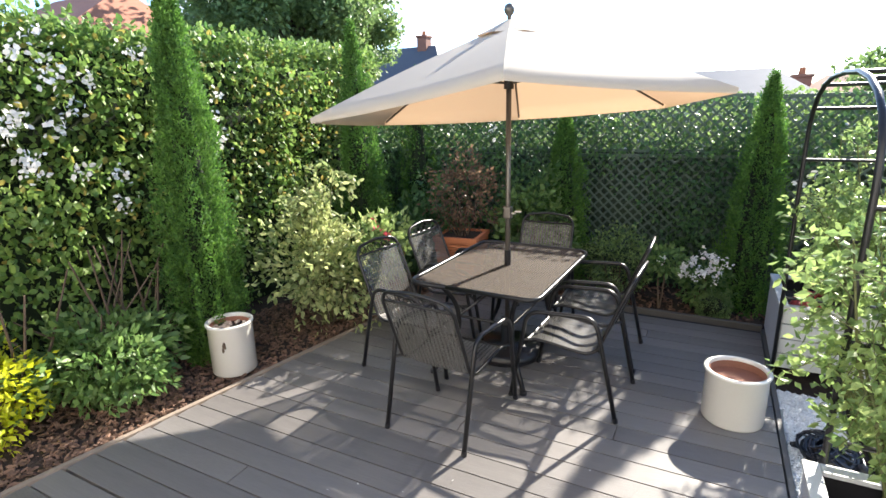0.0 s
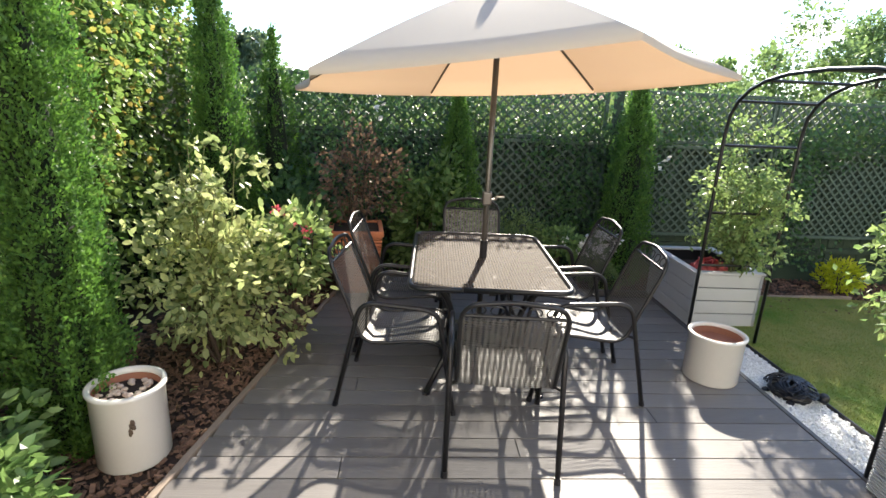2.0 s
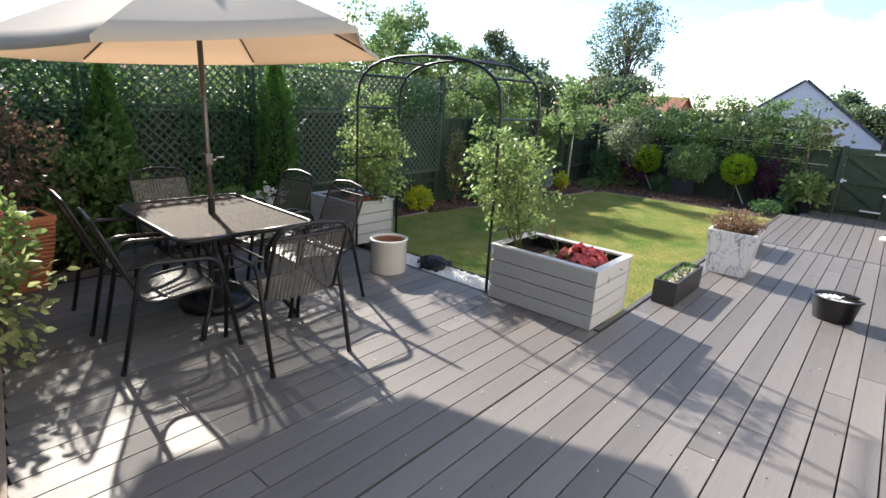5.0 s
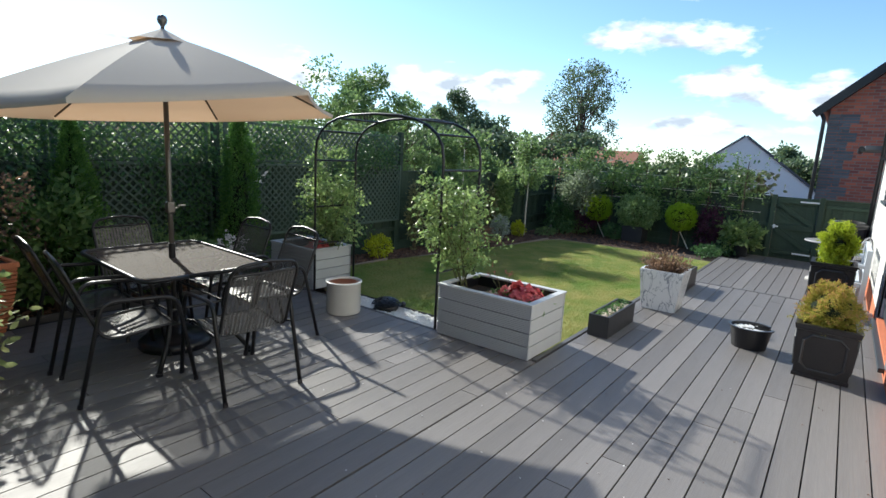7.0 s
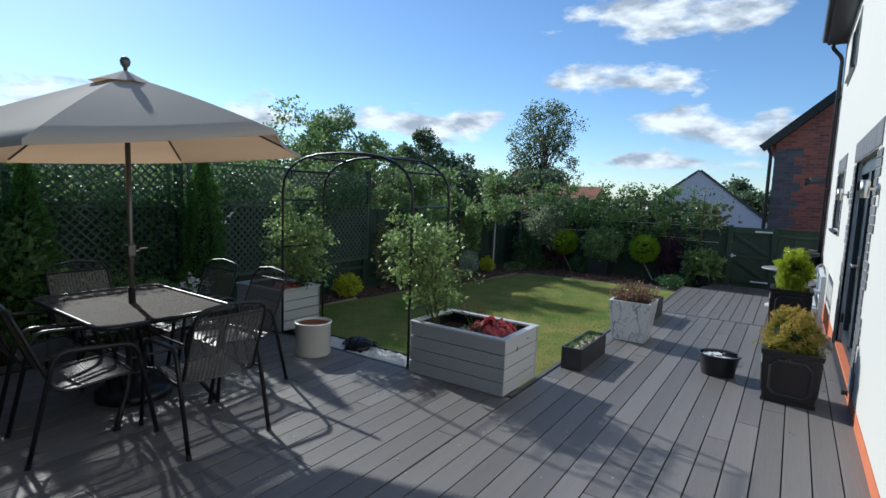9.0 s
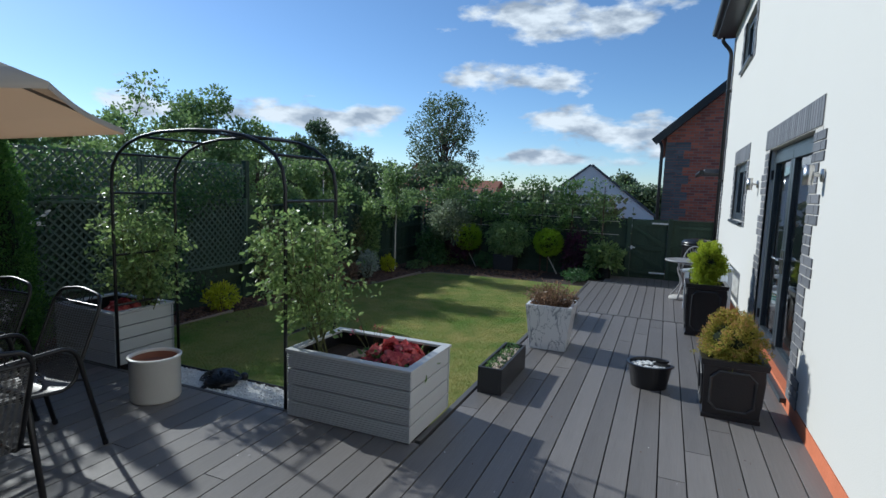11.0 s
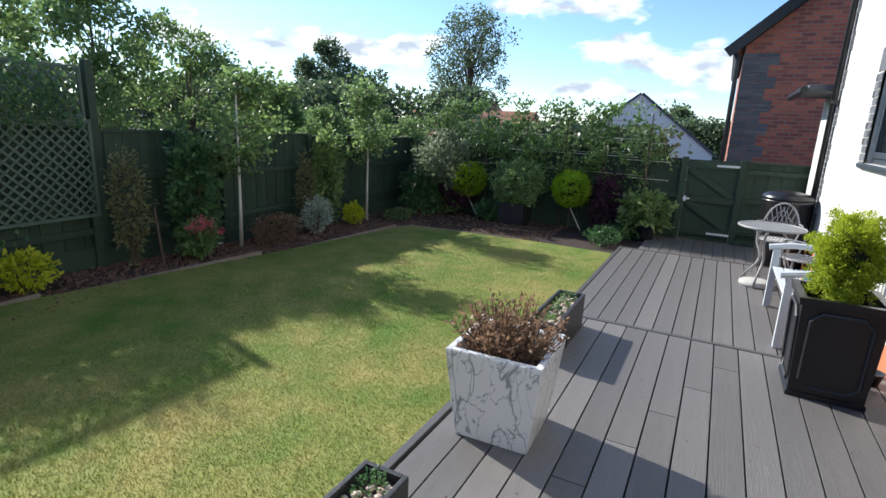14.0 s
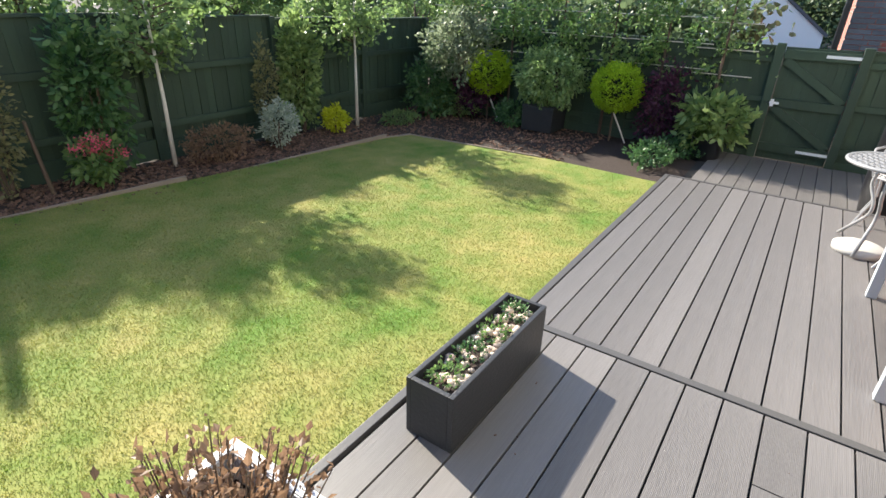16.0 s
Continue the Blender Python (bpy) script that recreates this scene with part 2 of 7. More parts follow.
def glass_material(name, tint=(0.9, 0.95, 0.95)):
    m = bpy.data.materials.new(name)
    m.use_nodes = True
    b = m.node_tree.nodes["Principled BSDF"]
    b.inputs["Base Color"].default_value = (*tint, 1)
    b.inputs["Roughness"].default_value = 0.01
    b.inputs["Transmission Weight"].default_value = 1.0
    b.inputs["IOR"].default_value = 1.5
    return m


GLASS = glass_material("window_glass")


def marble_material():
    m = material("marble_print", (0.74, 0.74, 0.75), 0.35, vary=0.03, bump=0.03, coat=0.2)
    n, l = m.node_tree.nodes, m.node_tree.links
    b = next(k for k in n if k.type == "BSDF_PRINCIPLED")
    base = b.inputs["Base Color"].links[0].from_socket
    co, rp, mx, low = (n.new(k) for k in ("ShaderNodeTexCoord", "ShaderNodeValToRGB", "ShaderNodeMix", "ShaderNodeMath"))
    low.operation = "MINIMUM"
    for k, (turn, size, wide) in enumerate((((20, 35, 40), 5.0, 1.0), ((-30, 50, 15), 9.0, 1.7))):
        mp, no, sb, ab, ml = (n.new(q) for q in ("ShaderNodeMapping", "ShaderNodeTexNoise", "ShaderNodeMath", "ShaderNodeMath", "ShaderNodeMath"))
        mp.inputs["Rotation"].default_value = tuple(radians(q) for q in turn)
        mp.inputs["Scale"].default_value = (1.0, 1.0, 0.45)
        no.inputs["Scale"].default_value, no.inputs["Detail"].default_value, no.inputs["Distortion"].default_value = size, 5, 0.6
        l.new(co.outputs["Object"], mp.inputs[0])
        l.new(mp.outputs[0], no.inputs["Vector"])
        sb.operation, ab.operation, ml.operation = "SUBTRACT", "ABSOLUTE", "MULTIPLY"
        sb.inputs[1].default_value, ml.inputs[1].default_value = 0.5, wide
        l.new(no.outputs["Fac"], sb.inputs[0])
        l.new(sb.outputs[0], ab.inputs[0])
        l.new(ab.outputs[0], ml.inputs[0])
        l.new(ml.outputs[0], low.inputs[k])
    l.new(low.outputs[0], rp.inputs[0])
    rp.color_ramp.elements[0].position, rp.color_ramp.elements[1].position = 0.002, 0.018
    mx.data_type = "RGBA"
    mx.inputs["A"].default_value = (0.24, 0.26, 0.3, 1)
    l.new(rp.outputs[0], mx.inputs["Factor"])
    l.new(base, mx.inputs["B"])
    l.new(mx.outputs["Result"], b.inputs["Base Color"])
    return m


MARBLE = marble_material()


def mesh_fabric(name, colour, rough, hole, pitch, metal):
    """Expanded metal: a thin sheet with rows of small openings."""
    m = material(name, colour, rough, metal, vary=0.15, bump=0)
    n, l = m.node_tree.nodes, m.node_tree.links
    out = next(k for k in n if k.type == "OUTPUT_MATERIAL")
    b = next(k for k in n if k.type == "BSDF_PRINCIPLED")
    uv, mp, vo, gt, tr, ms = (n.new(k) for k in ("ShaderNodeUVMap", "ShaderNodeMapping", "ShaderNodeTexChecker", "ShaderNodeMath", "ShaderNodeBsdfTransparent", "ShaderNodeMixShader"))
    mp.inputs["Scale"].default_value = (1, 1.8, 1)
    mp.inputs["Rotation"].default_value = (0, 0, radians(45))
    l.new(uv.outputs[0], mp.inputs[0])
    l.new(mp.outputs[0], vo.inputs["Vector"])
    vo.inputs["Scale"].default_value = pitch
    gt.operation = "MULTIPLY"
    l.new(vo.outputs["Fac"], gt.inputs[0])
    gt.inputs[1].default_value = hole
    l.new(gt.outputs[0], ms.inputs[0])
    l.new(b.outputs[0], ms.inputs[1])
    l.new(tr.outputs[0], ms.inputs[2])
    l.new(ms.outputs[0], out.inputs[0])
    return m


MESH = mesh_fabric("expanded_metal", (0.11, 0.108, 0.105), 0.42, 0.6, 54, 0.35)
TABLE_MESH = mesh_fabric("tabletop_metal", (0.06, 0.048, 0.039), 0.8, 0.3, 80, 0.0)
next(k for k in TABLE_MESH.node_tree.nodes if k.type == "BSDF_PRINCIPLED").inputs["Specular IOR Level"].default_value = 0.2


# ---- tools ----
def part(name, bm, mat, parent=None, label="", kind="", smooth=False):
    me = bpy.data.meshes.new(name)
    bm.to_mesh(me)
    bm.free()
    me.materials.append(mat)
    if smooth:
        me.shade_smooth()
    ob = new(name, me)
    if parent:
        ob.parent = parent
    return tagged(ob, label=label, kind=kind)


def raw(name, verts, faces, mat, parent=None, label="", kind=""):
    me = bpy.data.meshes.new(name)
    me.from_pydata(verts, [], faces)
    me.materials.append(mat)
    ob = new(name, me)
    if parent:
        ob.parent = parent
    return tagged(ob, label=label, kind=kind)


def thing(name, x, y, z, label, category, turn=0, group=""):
    ob = new(name)
    ob.matrix_world = pose(x, y, z, 0, 0, turn)
    ob.empty_display_size = 0.1
    return tagged(ob, label, category, group)


def box(bm, x0, x1, y0, y1, z0, z1, bevel=0.0, m=None):
    g = bmesh.ops.create_cube(bm, size=1)
    v = g["verts"]
    for k in v:
        k.co = Vector(((x0 + x1) / 2 + k.co.x * (x1 - x0), (y0 + y1) / 2 + k.co.y * (y1 - y0), (z0 + z1) / 2 + k.co.z * (z1 - z0)))
        if m:
            k.co = m @ k.co
    if bevel:
        es = list({e for k in v for e in k.link_edges})
        bmesh.ops.bevel(bm, geom=es, offset=bevel, segments=2, affect="EDGES", profile=0.6)
    return bm


def boxed(*a, **k):
    return box(bmesh.new(), *a, **k)


def tube(bm, pts, r, seg=8, closed=False, r2=None):
    """A round bar along a line of points, tapering to r2."""
    pts = [Vector(p) for p in pts]
    n, rings, up = len(pts), [], None
    for i, p in enumerate(pts):
        a = pts[(i - 1) % n] if (closed or i) else p
        b = pts[(i + 1) % n] if (closed or i < n - 1) else p
        t = (b - a).normalized()
        if up is None:
            up = t.orthogonal().normalized()
        up = (up - t * up.dot(t)).normalized()
        s = t.cross(up)
        rr = r if r2 is None else r + (r2 - r) * i / (n - 1)
        rings.append([bm.verts.new(p + (up * math.cos(q) + s * math.sin(q)) * rr) for q in (2 * math.pi * k / seg for k in range(seg))])
    for i in range(n if closed else n - 1):
        a, b = rings[i], rings[(i + 1) % n]
        for k in range(seg):
            bm.faces.new((a[k], a[(k + 1) % seg], b[(k + 1) % seg], b[k]))
    if not closed:
        bm.faces.new(rings[0][::-1])
        bm.faces.new(rings[-1])
    return bm


def rounded(pts, r=0.06, seg=5):
    """A line of points with its corners rounded off."""
    pts = [Vector(p) for p in pts]
    out = [pts[0]]
    for a, p, b in zip(pts, pts[1:], pts[2:]):
        u, v = (a - p), (b - p)
        k = min(r, u.length * 0.49, v.length * 0.49)
        s, e = p + u.normalized() * k, p + v.normalized() * k
        out += [s.lerp(p, q).lerp(p.lerp(e, q), q) for q in (i / seg for i in range(seg + 1))]
    return out + [pts[-1]]


def lathe(bm, profile, seg=40, squash=1.0):
    rings = [[bm.verts.new((r * math.cos(a), r * squash * math.sin(a), z)) for a in (2 * math.pi * k / seg for k in range(seg))] for r, z in profile]
    for a, b in zip(rings, rings[1:]):
        for k in range(seg):
            bm.faces.new((a[k], a[(k + 1) % seg], b[(k + 1) % seg], b[k]))
    bm.faces.new(rings[0][::-1])
    if profile[-1][0] > 0.001:
        bm.faces.new(rings[-1])
    return bm


def leaves(name, pos, size, mat, parent=None, label="", rng=None, long=1.6, droop=0.0, out=None, kind="", lie=0.0):
    """Many small folded leaves in one mesh, one at each place. out: the way that each one faces, if any."""
    rng = rng or np.random.default_rng(1)
    pos = np.asarray(pos, float)
    n = len(pos)
    a = rng.normal(size=(n, 3))
    if out is not None:
        a = a * 0.55 + out
    a[:, 2] -= droop
    a /= np.linalg.norm(a, axis=1)[:, None]
    b = rng.normal(size=(n, 3))
    if lie:
        b[:, 2] *= 1 - lie
    b -= a * (a * b).sum(1)[:, None]
    b /= np.linalg.norm(b, axis=1)[:, None]
    c = np.cross(a, b)
    s = (size * rng.uniform(0.6, 1.35, n))[:, None]
    base, tip = pos, pos + a * s * long
    mid = pos + a * s * long * 0.45 + c * s * 0.12
    if size >= 0.03:
        low, high = pos + a * s * long * 0.25 + c * s * 0.1, pos + a * s * long * 0.65 + c * s * 0.1
        v = np.stack((base, low + b * s * 0.36, high + b * s * 0.36, tip, high - b * s * 0.36, low - b * s * 0.36), 1).reshape(-1, 3)
        f = np.arange(n * 6).reshape(n, 6)
    else:
        v = np.stack((base, mid + b * s * 0.45, tip, mid - b * s * 0.45), 1).reshape(-1, 3)
        f = np.arange(n * 4).reshape(n, 4)
    return raw(name, v.tolist(), f.tolist(), mat, parent, label, kind)


def in_blob(rng, n, c, r, shell=0.55, lumps=0.25, seed=0.0):
    """Places in an uneven rounded mass, most near its outside. Also the way outwards at each."""
    d = rng.normal(size=(n, 3))
    d /= np.linalg.norm(d, axis=1)[:, None]
    k = np.array([noise.noise(Vector(q) * 2.2 + Vector((seed, seed * 1.7, 0))) for q in d])
    rad = rng.uniform(shell ** 3, 1, n) ** (1 / 3) * (1 + lumps * k * 2)
    return np.array(c) + d * rad[:, None] * np.array(r), d


def bush(name, x, y, z, r, n, size, mat, label, category="shrub", stems=7, seed=1, lumps=0.25, core=True, long=1.6, droop=0.0, lift=None, stem_mat=None, shell=0.55, group=""):
    """A shrub: stems from the ground and an uneven mass of leaves."""
    ob = thing(name, x, y, z, label, category, group=group)
    rng = np.random.default_rng(seed)
    lift = r[2] if lift is None else lift
    bm = bmesh.new()
    for k in range(stems):
        e = rng.normal(size=3) * 0.33
        tip = Vector((e[0] * r[0], e[1] * r[1], lift + e[2] * r[2] * 0.6))
        root = Vector((e[0] * 0.15 * r[0], e[1] * 0.15 * r[1], -0.02))
        tube(bm, [root, root.lerp(tip, 0.5) + Vector((e[1] * 0.05, e[0] * 0.05, 0)), tip], 0.012, 5, r2=0.004)
    part("woody_base", bm, stem_mat or BARK, ob)
    p, d = in_blob(rng, n, (0, 0, lift), r, shell, lumps, seed * 3.1)
    keep = p[:, 2] > 0.01
    leaves("foliage", p[keep], size, mat, ob, rng=rng, out=d[keep] * 0.8, long=long, droop=droop)
    return ob


# adds a lumpy near-black solid that passes for the shade inside a crown
def shade_core(parent, lift, r, seed=1, k=0.62):
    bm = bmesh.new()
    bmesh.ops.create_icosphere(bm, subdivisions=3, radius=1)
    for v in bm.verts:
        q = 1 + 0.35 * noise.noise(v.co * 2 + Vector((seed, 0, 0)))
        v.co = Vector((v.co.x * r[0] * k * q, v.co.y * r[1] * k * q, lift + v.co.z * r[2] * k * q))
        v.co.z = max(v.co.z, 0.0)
    part("inner_growth", bm, INNER_SHADE, parent, smooth=True)


def ground_z(x):
    return -0.06 - 0.027 * min(max(x, 0.0), 12.0)


# ---- the setting ----
def build_ground():
    xs = [-400, -60, -20] + [-8 + 1.0 * k for k in range(31)] + [40, 80, 400]
    ys = [-400, -60, -20, -8] + [-4 + 1.0 * k for k in range(16)] + [20, 60, 400]
    v = [(x, y, ground_z(x) - 0.03) for y in ys for x in xs]
    w = len(xs)
    f = [(j * w + i, j * w + i + 1, (j + 1) * w + i + 1, (j + 1) * w + i) for j in range(len(ys) - 1) for i in range(w - 1)]
    ob = raw("ground", v, f, SOIL)
    return tagged(ob, "dark earth under and around the garden", "ground", kind="structure")


def sheet(name, outline, zf, mat, label, category, step=0.25, thick=0.04):
    """A flat piece of ground with an outline, cut in a grid so that it follows the fall of the land."""
    bm = bmesh.new()
    top = [bm.verts.new((x, y, zf(x))) for x, y in outline]
    low = [bm.verts.new((x, y, zf(x) - thick)) for x, y in outline]
    bm.faces.new(top)
    n = len(top)
    for i in range(n):
        bm.faces.new((top[i], low[i], low[(i + 1) % n], top[(i + 1) % n]))
    bmesh.ops.recalc_face_normals(bm, faces=bm.faces)
    ob = part(name, bm, mat)
    return tagged(ob, label, category, kind="structure")


def inside(p, poly):
    c, j = False, len(poly) - 1
    for i in range(len(poly)):
        if (poly[i][1] > p[1]) != (poly[j][1] > p[1]) and p[0] < (poly[j][0] - poly[i][0]) * (p[1] - poly[i][1]) / (poly[j][1] - poly[i][1]) + poly[i][0]:
            c = not c
        j = i
    return c


LAWN_EDGE = [(2.52, 2.44), (10.45, 2.44), (10.5, 4.0), (10.3, 6.0), (9.9, 6.13), (7.0, 6.3), (4.6, 6.5), (3.2, 6.45), (2.62, 6.2), (2.52, 5.6)]
build_ground()
lawn_z = lambda x: ground_z(x) + 0.0
sheet("lawn", LAWN_EDGE, lawn_z, LAWN, "short dry-patched green lawn beside the deck", "lawn")


def build_grass():
    rng = np.random.default_rng(5)
    n = 400000
    x = 2.52 + 8.0 * rng.beta(1.0, 1.35, n)
    y = rng.uniform(2.44, 6.5, n)
    keep = np.array([inside((a, b), LAWN_EDGE) for a, b in zip(x, y)])
    x, y = x[keep], y[keep]
    n = len(x)
    z = -0.06 - 0.027 * x
    h, w = rng.uniform(0.006, 0.016, n), rng.uniform(0.0014, 0.0026, n)
    a, lean = rng.uniform(0, 6.283, n), rng.normal(0, 0.009, (n, 2))
    v = np.stack((np.stack((x - w * np.cos(a), y - w * np.sin(a), z), 1), np.stack((x + w * np.cos(a), y + w * np.sin(a), z), 1),
                  np.stack((x + lean[:, 0], y + lean[:, 1], z + h), 1)), 1).reshape(-1, 3)
    ob = raw("grass", v.tolist(), np.arange(n * 3).reshape(n, 3).tolist(), GRASS)
    tagged(ob, "short mown grass blades with dry straw-coloured patches", "grass", kind="stuff")


build_grass()


def chips(name, n, where, zf, mat, label, lo, hi, seed, flat=0.25, category="bark mulch", rise=0.0):
    rng = np.random.default_rng(seed)
    V, F = [], []
    base = np.array([(-1, -1, -1), (1, -1, -1), (1, 1, -1), (-1, 1, -1), (-0.8, -0.7, 1), (0.8, -0.9, 1), (0.9, 0.7, 1), (-0.7, 0.8, 1)]) * 0.5
    fc = [(0, 3, 2, 1), (4, 5, 6, 7), (0, 1, 5, 4), (1, 2, 6, 5), (2, 3, 7, 6), (3, 0, 4, 7)]
    for k in range(n):
        x, y = where(rng)
        s = rng.uniform(lo, hi)
        m = Euler((rng.normal(0, 0.35), rng.normal(0, 0.35), rng.uniform(0, 6.28))).to_matrix()
        m = np.array(m)
        q = base * (s, s * rng.uniform(0.2, 0.6), s * flat * rng.uniform(0.6, 1.4))
        q = q @ m.T + (x, y, zf(x) + rng.uniform(0, 0.012) + rise)
        F += [tuple(i + len(V) for i in g) for g in fc]
        V += q.tolist()
    return tagged(raw(name, V, F, mat), label, category, kind="stuff")


def kerb_x(y):
    return -1.56 + 0.165 * (y - 2.2)


def in_bed_side(rng):
    y = rng.uniform(0.6, 6.9)
    return kerb_x(y) - 0.04 - abs(rng.uniform(0, 1.15)), y


def in_bed_back(rng):
    return rng.uniform(-1.6, 2.05), rng.uniform(6.1, 6.9)


def in_bed_lawn(rng):
    x = rng.uniform(2.1, 12.5)
    return x, 7.05 - 0.0 * x - rng.uniform(-0.15, 1.0) * (1.0 if x < 10.3 else 3.3)


chips("bark_chips", 9000, in_bed_side, lambda x: -0.03, CHIP, "reddish-brown bark chips in the side bed", 0.015, 0.055, 3)
chips("bark_chips", 900, in_bed_back, lambda x: -0.03, CHIP, "reddish-brown bark chips in the bed behind the table", 0.02, 0.06, 4)
chips("bark_chips", 9000, in_bed_lawn, lambda x: ground_z(x) - 0.02, CHIP, "dark bark chips in the bed round the lawn", 0.02, 0.06, 5)
chips("white_gravel", 5200, lambda r: (r.uniform(2.07, 2.38), r.uniform(3.5, 4.98)), lambda x: -0.035, GRAVEL, "small white stone chippings under the arch", 0.012, 0.026, 6, 0.7, "gravel")
sheet("gravel_bed", [(2.06, 3.46), (2.4, 3.46), (2.4, 5.0), (2.06, 5.0)], lambda x: -0.04, MORTAR, "pale gravel bed under the chippings", "gravel")
sheet("bed_soil", [(-2.9, -0.5), (-1.95, -0.5), (-1.56, 2.2), (-0.9, 6.15), (2.05, 6.1), (2.05, 7.1), (-2.9, 7.1)], lambda x: -0.04, SOIL, "dark soil under bark in the planting bed", "soil")


chips("deck_crumbs", 150, lambda r: (r.uniform(-1.2, 6.3), r.uniform(0.2, 2.3)), lambda x: 0.0, CHIP, "tiny brown crumbs scattered over the deck boards", 0.004, 0.012, 31, category="debris")
chips("deck_flecks", 60, lambda r: (r.uniform(-0.6, 3.0), r.uniform(0.8, 3.6)), lambda x: 0.0, GRAVEL, "pale flecks scattered over the deck boards", 0.004, 0.013, 32, category="debris")

# edging round the lawn and beds
def edging(name, pts, mat, w, h, label):
    bm = bmesh.new()
    for (x0, y0, z0), (x1, y1, z1) in zip(pts, pts[1:]):
        a = math.atan2(y1 - y0, x1 - x0)
        ln = math.hypot(x1 - x0, y1 - y0)
        box(bm, 0, ln, -w / 2, w / 2, -h, 0, 0.003, m=pose(x0, y0, (z0 + z1) / 2, 0, 0, math.degrees(a)))
    return tagged(part(name, bm, mat), label, "edging", kind="structure")


edging("bed_edging", [(kerb_x(y), y, 0.012) for y in (-0.5, 1.2, 3.0, 4.6, 6.12)], KERB, 0.035, 0.06, "weathered timber kerb between deck and bed")
edging("bed_edging", [(-0.92, 6.1, 0.03), (2.04, 6.03, 0.03)], DECK_TRIM, 0.04, 0.08, "dark trim board along the back of the deck")
edging("lawn_edging", [(x, y + 0.02, ground_z(x) + 0.012) for x, y in LAWN_EDGE[2:]], KERB, 0.03, 0.05, "grey edging strip round the lawn")
edging("lawn_edging", [(2.42, 3.44, -0.02), (2.42, 5.05, -0.02)], PLASTIC, 0.015, 0.05, "black plastic lawn edging beside white gravel")

# ---- house ----
WALL = 0.07
house_wall = thing("wall_house", 0, 0, 0, "white rendered house wall with grey brick quoins", "house wall")
house_wall["kind"] = "structure"


def wall_with_holes(x0, x1, z0, z1, holes, y0, y1, mat, parent, name="wall"):
    bm = bmesh.new()
    xs = sorted({x0, x1, *(h[0] for h in holes), *(h[1] for h in holes)})
    for a, b in zip(xs, xs[1:]):
        cut = sorted((h[2], h[3]) for h in holes if h[0] <= a and h[1] >= b)
        z = z0
        for lo, hi in cut:
            if lo > z:
                box(bm, a, b, y0, y1, z, lo)
            z = hi
        if z < z1:
            box(bm, a, b, y0, y1, z, z1)
    bmesh.ops.remove_doubles(bm, verts=bm.verts, dist=0.0005)
    return part(name, bm, mat, parent)


DOOR = (3.84, 5.72, 0.09, 2.15)
WIN = (7.42, 8.72, 1.3, 2.15)
WIN_UP = (7.95, 9.15, 3.68, 4.45)
wall_with_holes(-3.2, 10.9, 0.12, 4.75, [DOOR, WIN, WIN_UP], WALL - 0.3, WALL, RENDER, house_wall, "render")
part("plinth", boxed(-3.2, 10.9, WALL - 0.3, WALL + 0.004, -0.4, 0.115), RED_BRICK, house_wall, "orange-red brick plinth")
part("roof", boxed(-3.4, 11.15, -2.6, WALL + 0.32, 4.78, 4.95), ROOF, house_wall, "dark roof edge")
part("soffit", boxed(-3.4, 11.1, WALL - 0.1, WALL + 0.3, 4.74, 4.775), FRAME, house_wall)
part("house_inner", boxed(-3.0, 10.7, -3.4, -3.2, -0.4, 4.8), RENDER, house_wall)
part("end_wall", boxed(10.6, 10.9, -3.2, WALL - 0.31, -0.4, 4.75), RENDER, house_wall)
part("inner_floor", boxed(-3.0, 10.6, -3.2, WALL - 0.31, 0.0, 0.06), DECK_TRIM, house_wall)

# a brick piece: alike ones share one mesh
brick_bm = boxed(-0.1075, 0.1075, -0.006, 0.006, -0.0325, 0.0325, 0.003)
BRICK = bpy.data.meshes.new("brick")
brick_bm.to_mesh(BRICK)
brick_bm.free()
BRICK.materials.append(GREY_BRICK)


def brick(parent, x, y, z, length=0.215, height=0.065, upright=False, name="brick"):
    ob = new(name, BRICK)
    ob.location = (x, y, z)
    ob.scale = (length / 0.215, 1, height / 0.065)
    if upright:
        ob.rotation_euler = (0, radians(90), 0)
        ob.scale = (height / 0.215, 1, length / 0.065)
    ob.parent = parent
    return ob


def quoin(parent, edge, z0, z1, side, narrow=0.215, wide=0.33, flip=0):
    """Courses of brick beside an opening, three long and three short by turns."""
    z, k = z0, 0
    part("mortar_bed", boxed(min(edge, edge + side * narrow), max(edge, edge + side * narrow), WALL - 0.02, WALL + 0.003, z0, z1), MORTAR, parent)
    while z + 0.06 < z1:
        w = wide if ((k + flip) // 3) % 2 else narrow
        zc = z + 0.0375
        if w > narrow + 0.01:
            if k % 2:
                brick(parent, edge + side * 0.1125, WALL + 0.004, zc)
                brick(parent, edge + side * (w - 0.0475), WALL + 0.004, zc, 0.105)
            else:
                brick(parent, edge + side * 0.0525, WALL + 0.004, zc, 0.1)
                brick(parent, edge + side * (w - 0.112), WALL + 0.004, zc)
        elif k % 2:
            brick(parent, edge + side * narrow / 2, WALL + 0.004, zc)
        else:
            brick(parent, edge + side * narrow * 0.25, WALL + 0.004, zc, 0.1)
            brick(parent, edge + side * narrow * 0.76, WALL + 0.004, zc, 0.1)
        z += 0.075
        k += 1


def soldier(parent, x0, x1, z0, h=0.215):
    part("mortar_bed", boxed(x0, x1, WALL - 0.02, WALL + 0.003, z0, z0 + h + 0.01), MORTAR, parent)
    n = round((x1 - x0) / 0.075)
    for k in range(n):
        brick(parent, x0 + (k + 0.5) * (x1 - x0) / n, WALL + 0.004, z0 + h / 2 + 0.005, 0.066, h, upright=True)


